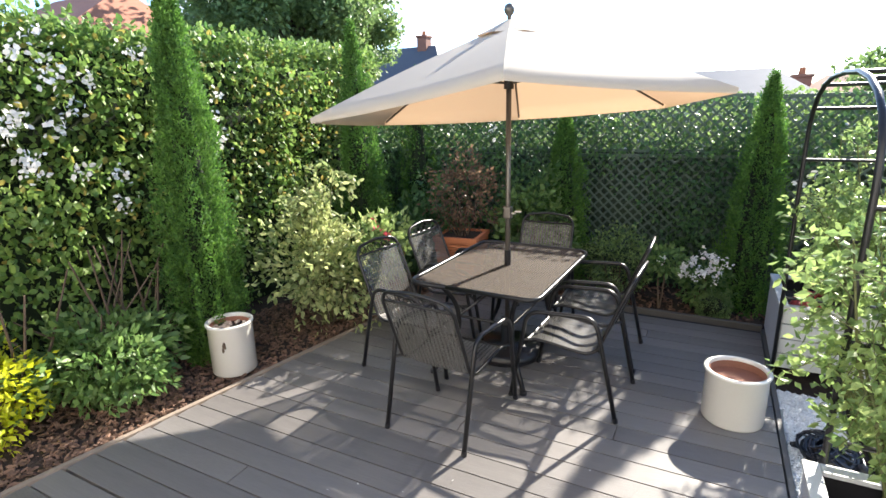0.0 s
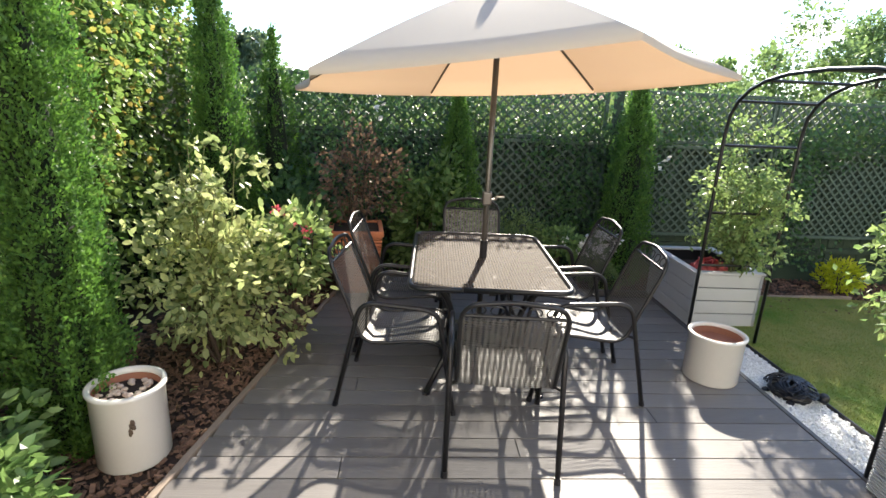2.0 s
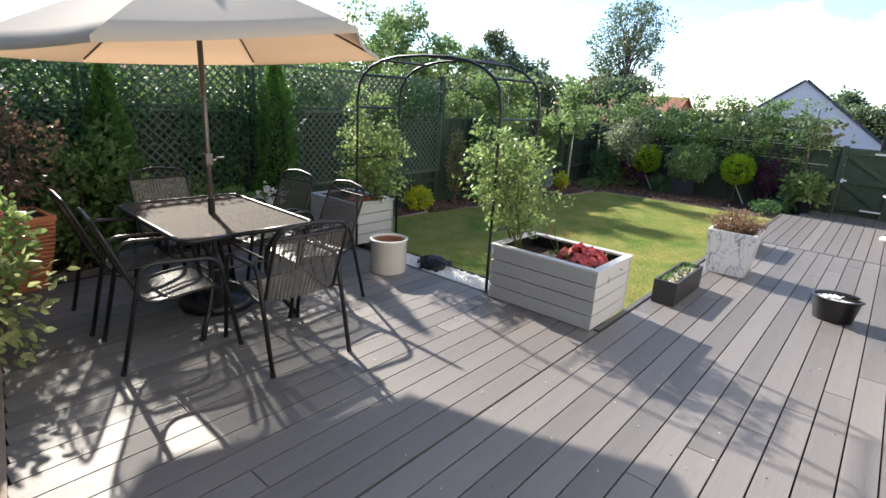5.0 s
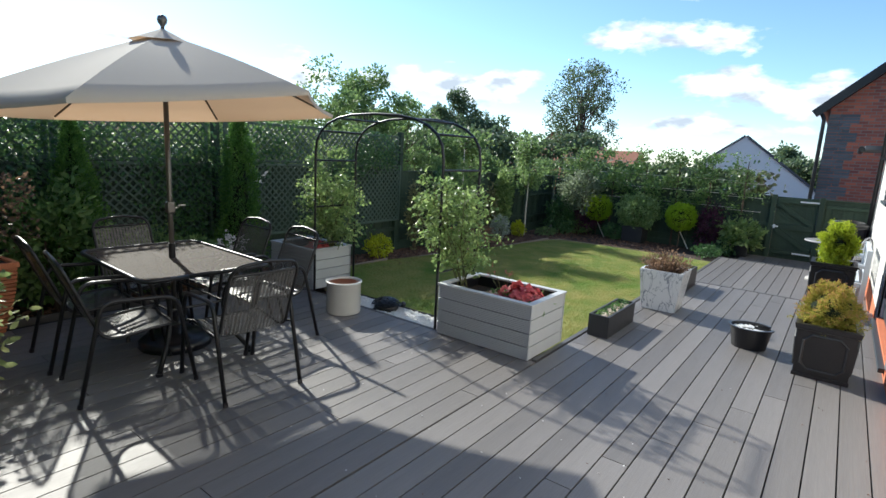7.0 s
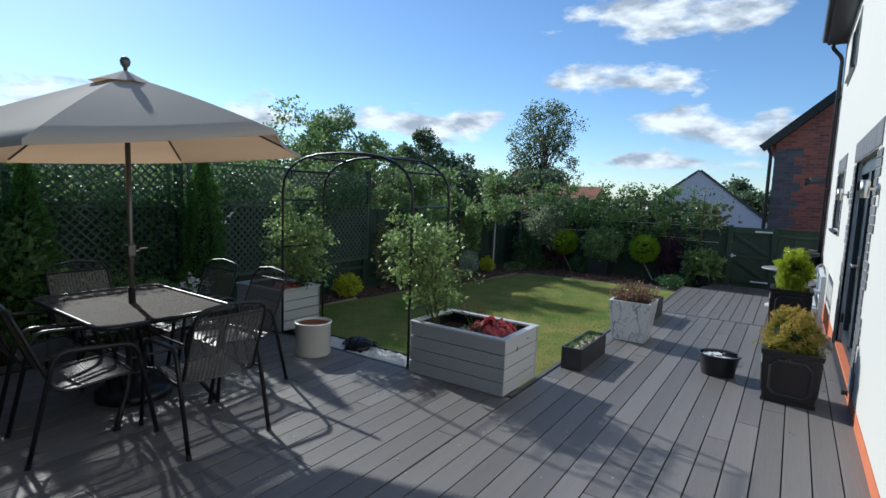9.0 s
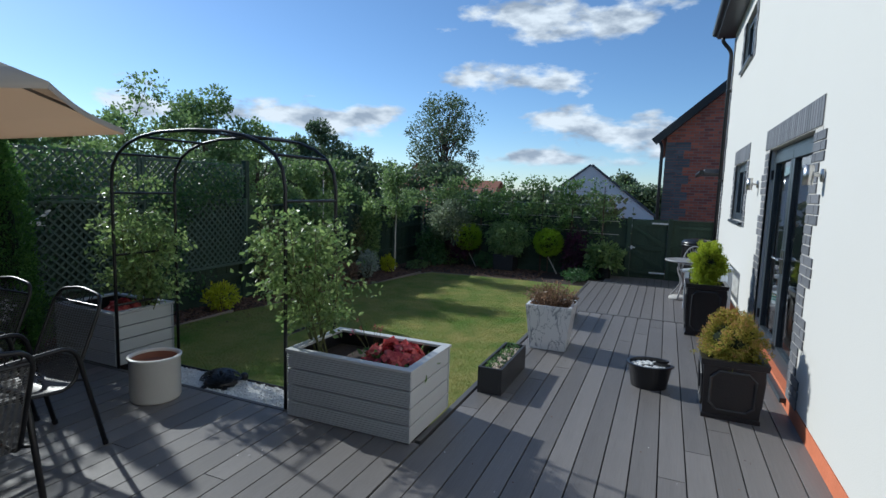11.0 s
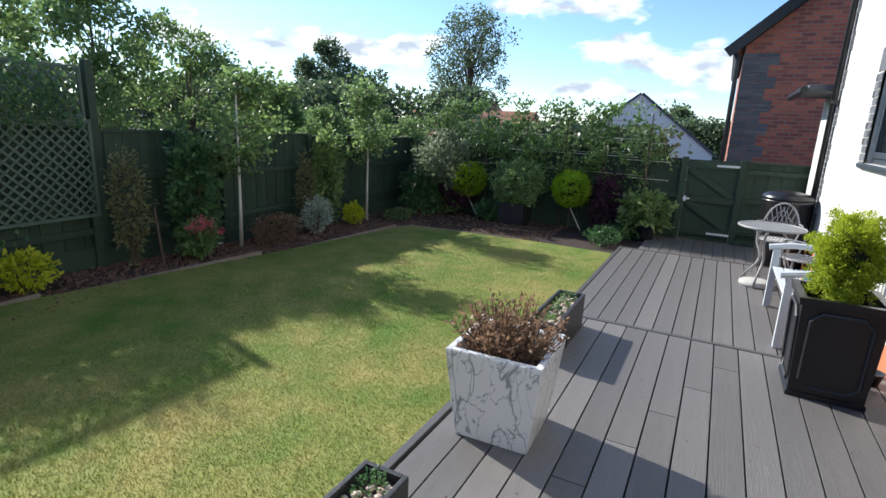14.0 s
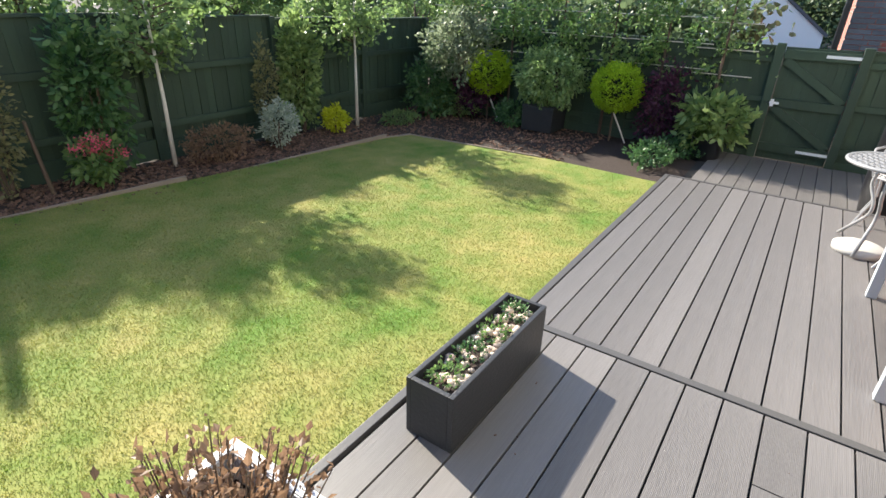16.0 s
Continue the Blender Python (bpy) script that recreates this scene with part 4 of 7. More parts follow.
def parasol():
    ob = thing("parasol", 0.22, 4.74, 0, "open cream canvas parasol on a dark pole through the table", "parasol")
    part("base_plate", lathe(bmesh.new(), [(0.27, 0.0), (0.27, 0.05), (0.22, 0.085), (0.05, 0.1), (0.045, 0.3), (0.02, 0.3)], 36), PLASTIC, ob, "black round base", smooth=True)
    part("pole", tube(bmesh.new(), [(0, 0, 0.05), (0, 0, 2.42)], 0.019, 16), POLE, ob, smooth=True)
    cb = boxed(-0.03, 0.03, -0.03, 0.03, 1.08, 1.17, 0.012)
    part("crank_box", cb, POLE, ob)
    part("crank_handle", tube(bmesh.new(), rounded([(0.02, 0, 1.12), (0.06, 0, 1.12), (0.06, -0.02, 1.14), (0.11, -0.02, 1.14)], 0.01), 0.007), STEEL, ob)
    part("lower_collar", tube(bmesh.new(), [(0, 0, 0.72), (0, 0, 0.84)], 0.025, 16), PLASTIC, ob)
    part("hub", tube(bmesh.new(), [(0, 0, 2.0), (0, 0, 2.07)], 0.035, 16), PLASTIC, ob)
    n = 6
    ang = [radians(q[0]) for q in TIPS]
    tips = [Vector((r * math.cos(radians(a)), r * math.sin(radians(a)), z)) for a, r, z in TIPS]
    top = Vector((0, 0, 2.42))
    bm = bmesh.new()
    steps, across = 7, 6
    tv = [bm.verts.new(top) for k in range(n)]
    for k in range(n):
        a, b = tips[k], tips[(k + 1) % n]
        grid = []
        for i in range(1, steps + 1):
            u = i / steps
            row = []
            for j in range(across + 1):
                v = j / across
                sag = math.sin(math.pi * v)
                p = top.lerp(a.lerp(b, v), u)
                p.z += 0.02 * math.sin(math.pi * u) - 0.014 * sag * math.sin(math.pi * u * 0.8)
                p.x *= 1 - 0.035 * sag * u * u
                p.y *= 1 - 0.035 * sag * u * u
                row.append(bm.verts.new(p))
            grid.append(row)
        for j in range(across):
            bm.faces.new((tv[k], grid[0][j], grid[0][j + 1]))
        for p, q in zip(grid, grid[1:]):
            for j in range(across):
                bm.faces.new((p[j], q[j], q[j + 1], p[j + 1]))
        # the turned hem
        for j in range(across):
            p, q = grid[-1][j].co, grid[-1][j + 1].co
            lo = [bm.verts.new(w + Vector((0, 0, -0.03)) - Vector((w.x, w.y, 0)) * 0.004) for w in (p, q)]
            bm.faces.new((grid[-1][j], lo[0], lo[1], grid[-1][j + 1]))
    canopy = part("canopy", bm, CANVAS, ob, smooth=True)
    # the raised vent and the finial
    bm = bmesh.new()
    tv = bm.verts.new((0, 0, 2.455))
    ring = [bm.verts.new((0.24 * math.cos(a) * (1 if k % 2 == 0 else 0.9), 0.24 * math.sin(a) * (1 if k % 2 == 0 else 0.9), 2.345 + (0 if k % 2 == 0 else 0.01))) for k, a in enumerate(radians(-10 + 30 * k) for k in range(12))]
    for k in range(12):
        bm.faces.new((tv, ring[k], ring[(k + 1) % 12]))
    part("vent", bm, CANVAS, canopy)
    part("finial", lathe(bmesh.new(), [(0.012, 2.43), (0.014, 2.47), (0.03, 2.49), (0.036, 2.515), (0.028, 2.54), (0.002, 2.552)], 16), POLE, ob, smooth=True)
    for k in range(n):
        e = tips[k]
        rib = [top.lerp(e, u) + Vector((0, 0, 0.02 * math.sin(math.pi * u) - 0.014)) for u in (0.02, 0.25, 0.5, 0.75, 0.985)]
        r = part("rib", tube(bmesh.new(), rib, 0.009, 6), POLE, ob)
        part("strut", tube(bmesh.new(), [(0.03 * math.cos(ang[k]), 0.03 * math.sin(ang[k]), 2.04), rib[2]], 0.007, 6), POLE, r)


parasol()


# ---- pots and planters ----
def round_pot(name, x, y, z, r, h, mat, label, fill=0.75, motif=False, pebbles=False):
    ob = thing(name, x, y, z, label, "plant pot")
    part("body", lathe(bmesh.new(), [(r * 0.93, 0.0), (r * 0.97, 0.012), (r * 0.97, h * 0.93), (r * 1.03, h * 0.96), (r * 1.03, h * 0.99), (r * 0.99, h), (r * 0.9, h), (r * 0.88, h * 0.95), (r * 0.87, h * 0.3)], 56), mat, ob, smooth=True)
    part("liner", lathe(bmesh.new(), [(r * 0.874, h * 0.31), (r * 0.874, h * 0.93), (r * 0.86, h * 0.93), (r * 0.86, h * 0.3)], 40), POT_INSIDE, ob, "reddish inner pot", smooth=True)
    part("soil", lathe(bmesh.new(), [(r * 0.86, h * fill - 0.02), (r * 0.86, h * fill)], 32), POT_INSIDE if not pebbles else SOIL, ob)
    if pebbles:
        rng = np.random.default_rng(3)
        bm = bmesh.new()
        for k in range(60):
            a, q = rng.uniform(0, 6.28), r * 0.78 * math.sqrt(rng.uniform(0, 1))
            bmesh.ops.create_icosphere(bm, subdivisions=1, radius=rng.uniform(0.012, 0.022), matrix=Matrix.Translation((q * math.cos(a), q * math.sin(a), h * fill + 0.01)) @ Matrix.Diagonal((1, 0.8, 0.6, 1)))
        part("pebbles", bm, PEBBLE, ob, kind="stuff", smooth=True)
    if motif:
        bm = bmesh.new()
        for k in range(9):
            a = k * 0.7
            q = -1.05 + 0.05 * math.cos(a) * 1.2
            zz = h * 0.62 + 0.03 * math.sin(a * 1.3)
            p = Vector((r * 0.975 * math.cos(q), r * 0.975 * math.sin(q), zz))
            bmesh.ops.create_icosphere(bm, subdivisions=1, radius=0.013, matrix=Matrix.Translation(p) @ Matrix.Diagonal((0.6, 0.6, 1.2, 1)))
        part("painted_motif", bm, BARK, ob, "small brown painted leaf motif")
    return ob


round_pot("glazed_pot", 1.79, 4.46, 0, 0.178, 0.33, WHITE_POT, "empty cream glazed pot standing on the deck", 0.8)
round_pot("glazed_pot", -1.6, 3.65, -0.02, 0.168, 0.4, WHITE_POT, "cream glazed pot with a leaf motif and pebbles, on bark", 0.84, True, True)


def square_terracotta():
    ob = thing("terracotta_planter", -0.77, 6.02, 0, "ribbed tapering square terracotta planter", "planter", 6)
    for k in range(17):
        z0, z1 = k * 0.033, k * 0.033 + 0.027
        w = 0.14 + 0.09 * math.sin(k / 17 * 1.45)
        part("rib", boxed(-w, w, -w, w, z0, z1, 0.006), TERRACOTTA, ob)
    part("core", boxed(-0.13, 0.13, -0.13, 0.13, 0.0, 0.5), TERRACOTTA, ob)
    rm = bmesh.new()
    for q in ((-0.24, 0.24, -0.24, -0.2), (-0.24, 0.24, 0.2, 0.24), (-0.24, -0.2, -0.2, 0.2), (0.2, 0.24, -0.2, 0.2)):
        box(rm, *q, 0.555, 0.6, 0.005)
    part("rim", rm, TERRACOTTA, ob)
    part("soil", boxed(-0.2, 0.2, -0.2, 0.2, 0.56, 0.58), SOIL, ob)


square_terracotta()


def slatted_planter(x, y, w, l, h, label):
    """A box of horizontal grooved boards with a mitred rim; x, y is its corner, it runs along +y."""
    ob = thing("slatted_planter", x, y, 0, label, "planter", group="grey slatted planters by the arch")
    n = 4
    hb = (h - 0.02) / n
    for k in range(n):
        z0, z1 = k * hb + 0.004, (k + 1) * hb - 0.004
        for o, way in ((0.0, 1), (w, -1)):
            gb = bmesh.new()
            prof, step = [(0.02, z0)], (z1 - z0) / 7
            for j in range(7):
                q = z0 + j * step
                prof += [(0.008, q), (0.008, q + 0.0045), (0.0, q + 0.006), (0.0, q + step - 0.002), (0.008, q + step - 0.0005)]
            prof.append((0.02, z1))
            ends = [[gb.verts.new((o + way * p[0], e, p[1])) for p in prof] for e in (0, l)]
            for j in range(len(prof)):
                gb.faces.new((ends[0][j], ends[1][j], ends[1][(j + 1) % len(prof)], ends[0][(j + 1) % len(prof)]))
            gb.faces.new(ends[0][::-1])
            gb.faces.new(ends[1])
            bmesh.ops.remove_doubles(gb, verts=gb.verts, dist=0.00001)
            bmesh.ops.recalc_face_normals(gb, faces=gb.faces)
            part("board", gb, PLANTER, ob)
        part("board", boxed(0.023, w - 0.023, 0.002, 0.024, z0, z1, 0.003), PLANTER_TRIM, ob, "smooth pale grey board")
        part("board", boxed(0.023, w - 0.023, l - 0.024, l - 0.002, z0, z1, 0.003), PLANTER_TRIM, ob, "smooth pale grey board")
    part("liner", boxed(0.024, w - 0.024, 0.026, l - 0.026, 0.01, h - 0.14), PLASTIC, ob)
    for q in ((0.023, 0.028, 0.026, l - 0.026), (w - 0.028, w - 0.023, 0.026, l - 0.026), (0.028, w - 0.028, 0.025, 0.03), (0.028, w - 0.028, l - 0.03, l - 0.025)):
        part("inner_face", boxed(*q, h - 0.14, h - 0.02), PLASTIC, ob)
    for q in ((-0.008, 0.052, -0.008, l + 0.008), (w - 0.052, w + 0.008, -0.008, l + 0.008), (0.053, w - 0.053, -0.008, 0.052), (0.053, w - 0.053, l - 0.052, l + 0.008)):
        part("rim", boxed(*q, h - 0.019, h, 0.003), PLANTER_TRIM, ob, "flat pale rim board")
    part("soil", boxed(0.03, w - 0.03, 0.031, l - 0.031, h - 0.14, h - 0.12), SOIL, ob)
    return ob


slatted_planter(1.98, 2.43, 0.65, 0.96, 0.485, "grey slatted planter with red-leaved plants, on the deck edge")
slatted_planter(2.06, 5.3, 0.59, 0.8, 0.475, "grey slatted planter with a rose, at the far arch foot")


def crinkled(name, x, y, z, r, n, size, mat, label, category, seed=4, lift=0.12):
    """A low mound of broad wavy leaves."""
    ob = thing(name, x, y, z, label, category)
    rng = np.random.default_rng(seed)
    for j in range(n):
        bm = bmesh.new()
        a, q = rng.uniform(0, 6.28), math.sqrt(rng.uniform(0, 1))
        c = Vector((q * r[0] * math.cos(a), q * r[1] * math.sin(a), lift + r[2] * (1 - q * q) + rng.normal(0, 0.012)))
        s = size * rng.uniform(0.7, 1.2)
        up = (Vector((math.cos(a) * q, math.sin(a) * q, 0.9)) + Vector(rng.normal(0, 0.3, 3))).normalized()
        t = up.orthogonal().normalized()
        b = up.cross(t)
        cv = bm.verts.new(c)
        ring = []
        for k in range(14):
            th = 6.283 * k / 14
            rr = s * (1 + 0.18 * math.cos(5 * th) + rng.uniform(-0.05, 0.05))
            ring.append(bm.verts.new(c + (t * math.cos(th) + b * math.sin(th)) * rr - up * (0.25 * s + 0.2 * s * math.sin(3 * th))))
        for k in range(14):
            bm.faces.new((cv, ring[k], ring[(k + 1) % 14]))
        part("leaf", bm, mat, ob)
    bm = bmesh.new()
    for k in range(10):
        a = rng.uniform(0, 6.28)
        tube(bm, [(0, 0, 0), (r[0] * 0.5 * math.cos(a), r[1] * 0.5 * math.sin(a), lift)], 0.004, 5)
    part("woody_base", bm, STEM, ob)
    return ob


crinkled("heuchera", 2.33, 2.74, 0.365, (0.21, 0.23, 0.07), 64, 0.052, RED_LEAF, "crimson crinkle-leaved heuchera in the grey planter", "plant", 4, 0.07)
crinkled("heuchera", 2.3, 5.5, 0.355, (0.16, 0.16, 0.1), 40, 0.05, RED_LEAF, "crimson crinkle-leaved heuchera in the far planter", "plant", 9, 0.08)
bush("ground_ivy", 2.32, 2.72, 0.36, (0.27, 0.27, 0.05), 260, 0.035, RHODO, "small green leaves under the red plant", "plant", 3, 8)


def flower_spikes(x, y, z, n, h, seed):
    ob = thing("flower_stalks", x, y, z, "thin stalks with tiny pink flowers above the red leaves", "flower")
    rng = np.random.default_rng(seed)
    bm, pts = bmesh.new(), []
    for k in range(n):
        e = Vector((rng.normal(0, 0.09), rng.normal(0, 0.09), h * rng.uniform(0.6, 1)))
        tube(bm, [(0, 0, 0), e * 0.6, e], 0.0015, 4)
        pts += [(e.x + rng.normal(0, 0.006), e.y + rng.normal(0, 0.006), e.z - rng.uniform(0, 0.05)) for _ in range(16)]
    part("woody_base", bm, STEM, ob)
    leaves("flower_head", pts, 0.006, PINK, ob)


flower_spikes(2.4, 2.95, 0.37, 7, 0.34, 5)


def trough(x, y, l, w, h, label, seed):
    ob = thing("slate_trough", x, y, 0, label, "trough planter", group="dark troughs on the deck edge")
    t = 0.022
    for q in ((0, l, 0, t), (0, l, w - t, w), (0, t, t, w - t), (l - t, l, t, w - t)):
        part("side_panel", boxed(*q, 0, h, 0.004), SLATE, ob)
    part("soil", boxed(t, l - t, t, w - t, 0, h - 0.04), SOIL, ob)
    rng = np.random.default_rng(seed)
    bm = bmesh.new()
    for k in range(90):
        bmesh.ops.create_icosphere(bm, subdivisions=1, radius=rng.uniform(0.012, 0.024),
                                   matrix=Matrix.Translation((rng.uniform(0.04, l - 0.04), rng.uniform(0.035, w - 0.035), h - 0.033)) @ Matrix.Rotation(rng.uniform(0, 3), 4, "Z") @ Matrix.Diagonal((1.1, 0.75, 0.7, 1)))
    part("pebbles", bm, PEBBLE, ob, kind="stuff", smooth=True)
    for k in range(4):
        p, d = in_blob(rng, 200, (l * (0.14 + 0.24 * k), w * 0.5, h - 0.02), (0.075, 0.065, 0.045), 0.5)
        leaves("succulent", p, 0.014, (RHODO, IVY_DARK, RHODO, IVY_DARK)[k], ob, rng=rng, out=d, long=1.4, kind="stuff")


trough(3.02, 2.14, 0.77, 0.2, 0.215, "dark slate trough with pebbles and succulents on the deck edge", 3)
trough(5.5, 2.06, 0.77, 0.21, 0.26, "dark slate trough with pebbles and succulents behind the marble pot", 6)


def marble_pot():
    ob = thing("marble_planter", 4.62, 2.08, 0, "square white marble-patterned planter tapering to its base", "planter", 2)
    bm = bmesh.new()
    lv = [(0.185, 0), (0.235, 0.455), (0.235, 0.47), (0.2, 0.47), (0.19, 0.36)]
    rings = [[bm.verts.new((sx * r, sy * r, z)) for sx, sy in ((-1, -1), (1, -1), (1, 1), (-1, 1))] for r, z in lv]
    for a, b in zip(rings, rings[1:]):
        for k in range(4):
            bm.faces.new((a[k], a[(k + 1) % 4], b[(k + 1) % 4], b[k]))
    bm.faces.new(rings[0][::-1])
    bmesh.ops.bevel(bm, geom=[e for e in bm.edges], offset=0.004, segments=2, affect="EDGES")
    part("body", bm, MARBLE, ob)
    part("soil", boxed(-0.19, 0.19, -0.19, 0.19, 0.36, 0.385), SOIL, ob)


marble_pot()


def twiggy(name, x, y, z, r, h, n, mat, label, seed):
    ob = thing(name, x, y, z, label, "shrub")
    rng = np.random.default_rng(seed)
    bm, pts, outs = bmesh.new(), [], []
    for k in range(n):
        a = rng.uniform(0, 6.28)
        q = r * math.sqrt(rng.uniform(0, 1))
        tip = Vector((q * math.cos(a), q * math.sin(a), h * rng.uniform(0.55, 1) * (1 - 0.35 * (q / r) ** 2)))
        root = Vector((tip.x * 0.3, tip.y * 0.3, 0))
        tube(bm, [root, root.lerp(tip, 0.6) + Vector((tip.x * 0.1, tip.y * 0.1, 0)), tip], 0.003, 4, r2=0.0015)
        for u in np.linspace(0.3, 1, 15):
            pts.append(root.lerp(tip, u) + Vector(rng.normal(0, 0.008, 3)))
            outs.append(((tip - root).normalized() * 0.7)[:])
    part("woody_base", bm, BARK, ob)
    leaves("foliage", pts, 0.0175, mat, ob, rng=rng, out=np.array(outs), long=1.5)


twiggy("dried_shrub", 4.62, 2.08, 0.37, 0.28, 0.35, 130, BROWN_LEAF, "half-dry bronze shrub growing in the marble planter", 3)


def box_planter(x, y, w, h, z, label):
    ob = thing("panelled_planter", x, y, z, label, "planter", group="black panelled planters by the house")
    a, b = w * 0.44, w * 0.5
    bm = bmesh.new()
    lv = [(a, 0), (a + 0.008, 0.0), (a + 0.008, 0.03), (a, 0.035), (b - 0.01, h - 0.05), (b + 0.005, h - 0.045), (b + 0.012, h), (b - 0.03, h), (b - 0.035, h - 0.1)]
    rings = [[bm.verts.new((sx * r, sy * r, q)) for sx, sy in ((-1, -1), (1, -1), (1, 1), (-1, 1))] for r, q in lv]
    for p, q in zip(rings, rings[1:]):
        for k in range(4):
            bm.faces.new((p[k], p[(k + 1) % 4], q[(k + 1) % 4], q[k]))
    bm.faces.new(rings[0][::-1])
    part("body", bm, PLASTIC, ob)
    part("soil", boxed(-b + 0.035, b - 0.035, -b + 0.035, b - 0.035, h - 0.12, h - 0.09), SOIL, ob)
    for k in range(4):
        pm = bmesh.new()
        i, lo, hi, c = w * 0.345, 0.07, h - 0.085, 0.05
        out = [(-i + c, lo), (i - c, lo), (i, lo + c), (i, hi - c), (i - c, hi), (-i + c, hi), (-i, hi - c), (-i, lo + c)]
        lean = (b - a) / h
        tube(pm, [(p[0], -(a + lean * p[1]) - 0.001, p[1]) for p in out], 0.012, 6, closed=True)
        bmesh.ops.rotate(pm, verts=pm.verts, matrix=Matrix.Rotation(radians(90 * k), 3, "Z"))
        # SLATE is paler than the black body: the moulding's sheen put in as colour
        part("moulding", pm, SLATE, ob)
    return ob


box_planter(3.56, 0.5, 0.42, 0.45, 0, "black panelled square planter with a rusty-gold conifer")
box_planter(6.05, 0.54, 0.43, 0.62, 0, "tall black panelled square planter with a lime conifer")


def conifer_ball(name, x, y, z, r, n, size, mat, label, seed, lumps=0.35, stem=0.1, shell=0.6, peak=0.0, tips=None):
    """A rounded conifer: sprays of fine upward leaflets in clumps."""
    ob = thing(name, x, y, z, label, "conifer")
    rng = np.random.default_rng(seed)
    p, d = in_blob(rng, n // 16, (0, 0, r[2] + stem), r, shell, lumps, seed * 2.3)
    if peak:
        up = np.clip((p[:, 2] - stem) / (2 * r[2]), 0, 1)
        p[:, :2] *= (1.1 - peak * up)[:, None]
    P = np.repeat(p, 16, 0) + rng.normal(0, size * 1.15, (n // 16 * 16, 3))
    D = np.repeat(d * 0.9 + np.array((0, 0, 0.5)), 16, 0)
    keep = P[:, 2] > 0
    leaves("foliage", P[keep], size, mat, ob, rng=rng, out=D[keep], long=1.7)
    if tips:
        far = p[(p[:, 2] > 0.12) & (np.linalg.norm((p - (0, 0, r[2] + stem)) / np.array(r), axis=1) > 0.78)][: n // 30]
        w = (far - (0, 0, r[2] * 0.6 + stem))
        w /= np.linalg.norm(w, axis=1)[:, None]
        t = rng.uniform(0, 0.035, (len(far) * 9, 1))
        leaves("tip_sprays", np.repeat(far, 9, 0) + np.repeat(w, 9, 0) * t + rng.normal(0, 0.005, (len(far) * 9, 3)), size * 0.6, tips, ob, "orange-brown shoot tips", rng=rng, out=np.repeat(w, 9, 0), long=1.8)
    # added dark solid: shade between the clumps, put in as colour
    shade_core(ob, r[2] + stem, r, seed, 0.7)
    part("trunk", tube(bmesh.new(), [(0, 0, -0.02), (0, 0, r[2] + stem)], 0.015, 8), BARK, ob)
    return ob


conifer_ball("rusty_conifer", 3.56, 0.5, 0.36, (0.2, 0.2, 0.18), 24000, 0.0095, RUST, "rusty-gold feathery conifer in the black planter", 5, 0.45, 0.03, peak=0.5, tips=RUST_TIP)
conifer_ball("lime_conifer", 6.05, 0.54, 0.53, (0.178, 0.178, 0.245), 34000, 0.0095, LIME, "lime-green upright conifer in the tall black planter", 7, 0.4, 0.06)


def oval_bowl():
    ob = thing("crescent_pot", 3.86, 1.07, 0, "black plastic crescent pot filled with white pebbles", "plant pot", -72)
    rng = np.random.default_rng(2)
    out, inn = [], []
    for k in range(44):
        a = 6.283 * k / 44
        rr = 1.0
        notch = max(0.0, 1 - abs(((a - 0.0 + math.pi) % (2 * math.pi)) - math.pi) / 0.3)
        rr = 1 - 0.85 * min(1, notch * 1.8)
        out.append((rr * math.cos(a), rr * math.sin(a)))
    bm = bmesh.new()
    lv = [(0.135, 0.0), (0.165, 0.19), (0.18, 0.192), (0.18, 0.205), (0.157, 0.205), (0.155, 0.165)]
    rings = [[bm.verts.new((p[0] * r * 1.08, p[1] * r * 0.95, z)) for p in out] for r, z in lv]
    for p, q in zip(rings, rings[1:]):
        for k in range(44):
            bm.faces.new((p[k], p[(k + 1) % 44], q[(k + 1) % 44], q[k]))
    bm.faces.new(rings[0][::-1])
    part("body", bm, PLASTIC, ob)
    bm = bmesh.new()
    bm.faces.new([bm.verts.new((p[0] * 0.165, p[1] * 0.145, 0.168)) for p in out])
    part("fill", bm, SOIL, ob)
    bm = bmesh.new()
    for k in range(150):
        a, q = rng.uniform(0.35, 5.95), 0.148 * math.sqrt(rng.uniform(0.06, 1))
        bmesh.ops.create_icosphere(bm, subdivisions=1, radius=rng.uniform(0.009, 0.015), matrix=Matrix.Translation((q * math.cos(a), q * 0.9 * math.sin(a), 0.175)) @ Matrix.Diagonal((1.1, 0.85, 0.7, 1)))
    part("pebbles", bm, GRAVEL, ob, kind="stuff", smooth=True)


oval_bowl()
sd = thing("saucer_lamp", 6.32, 0.24, 0, "small black round dish on the deck by the doors", "bowl")
part("body", lathe(bmesh.new(), [(0.05, 0), (0.07, 0.08), (0.075, 0.085), (0.06, 0.085), (0.05, 0.03)], 24), PLASTIC, sd, smooth=True)


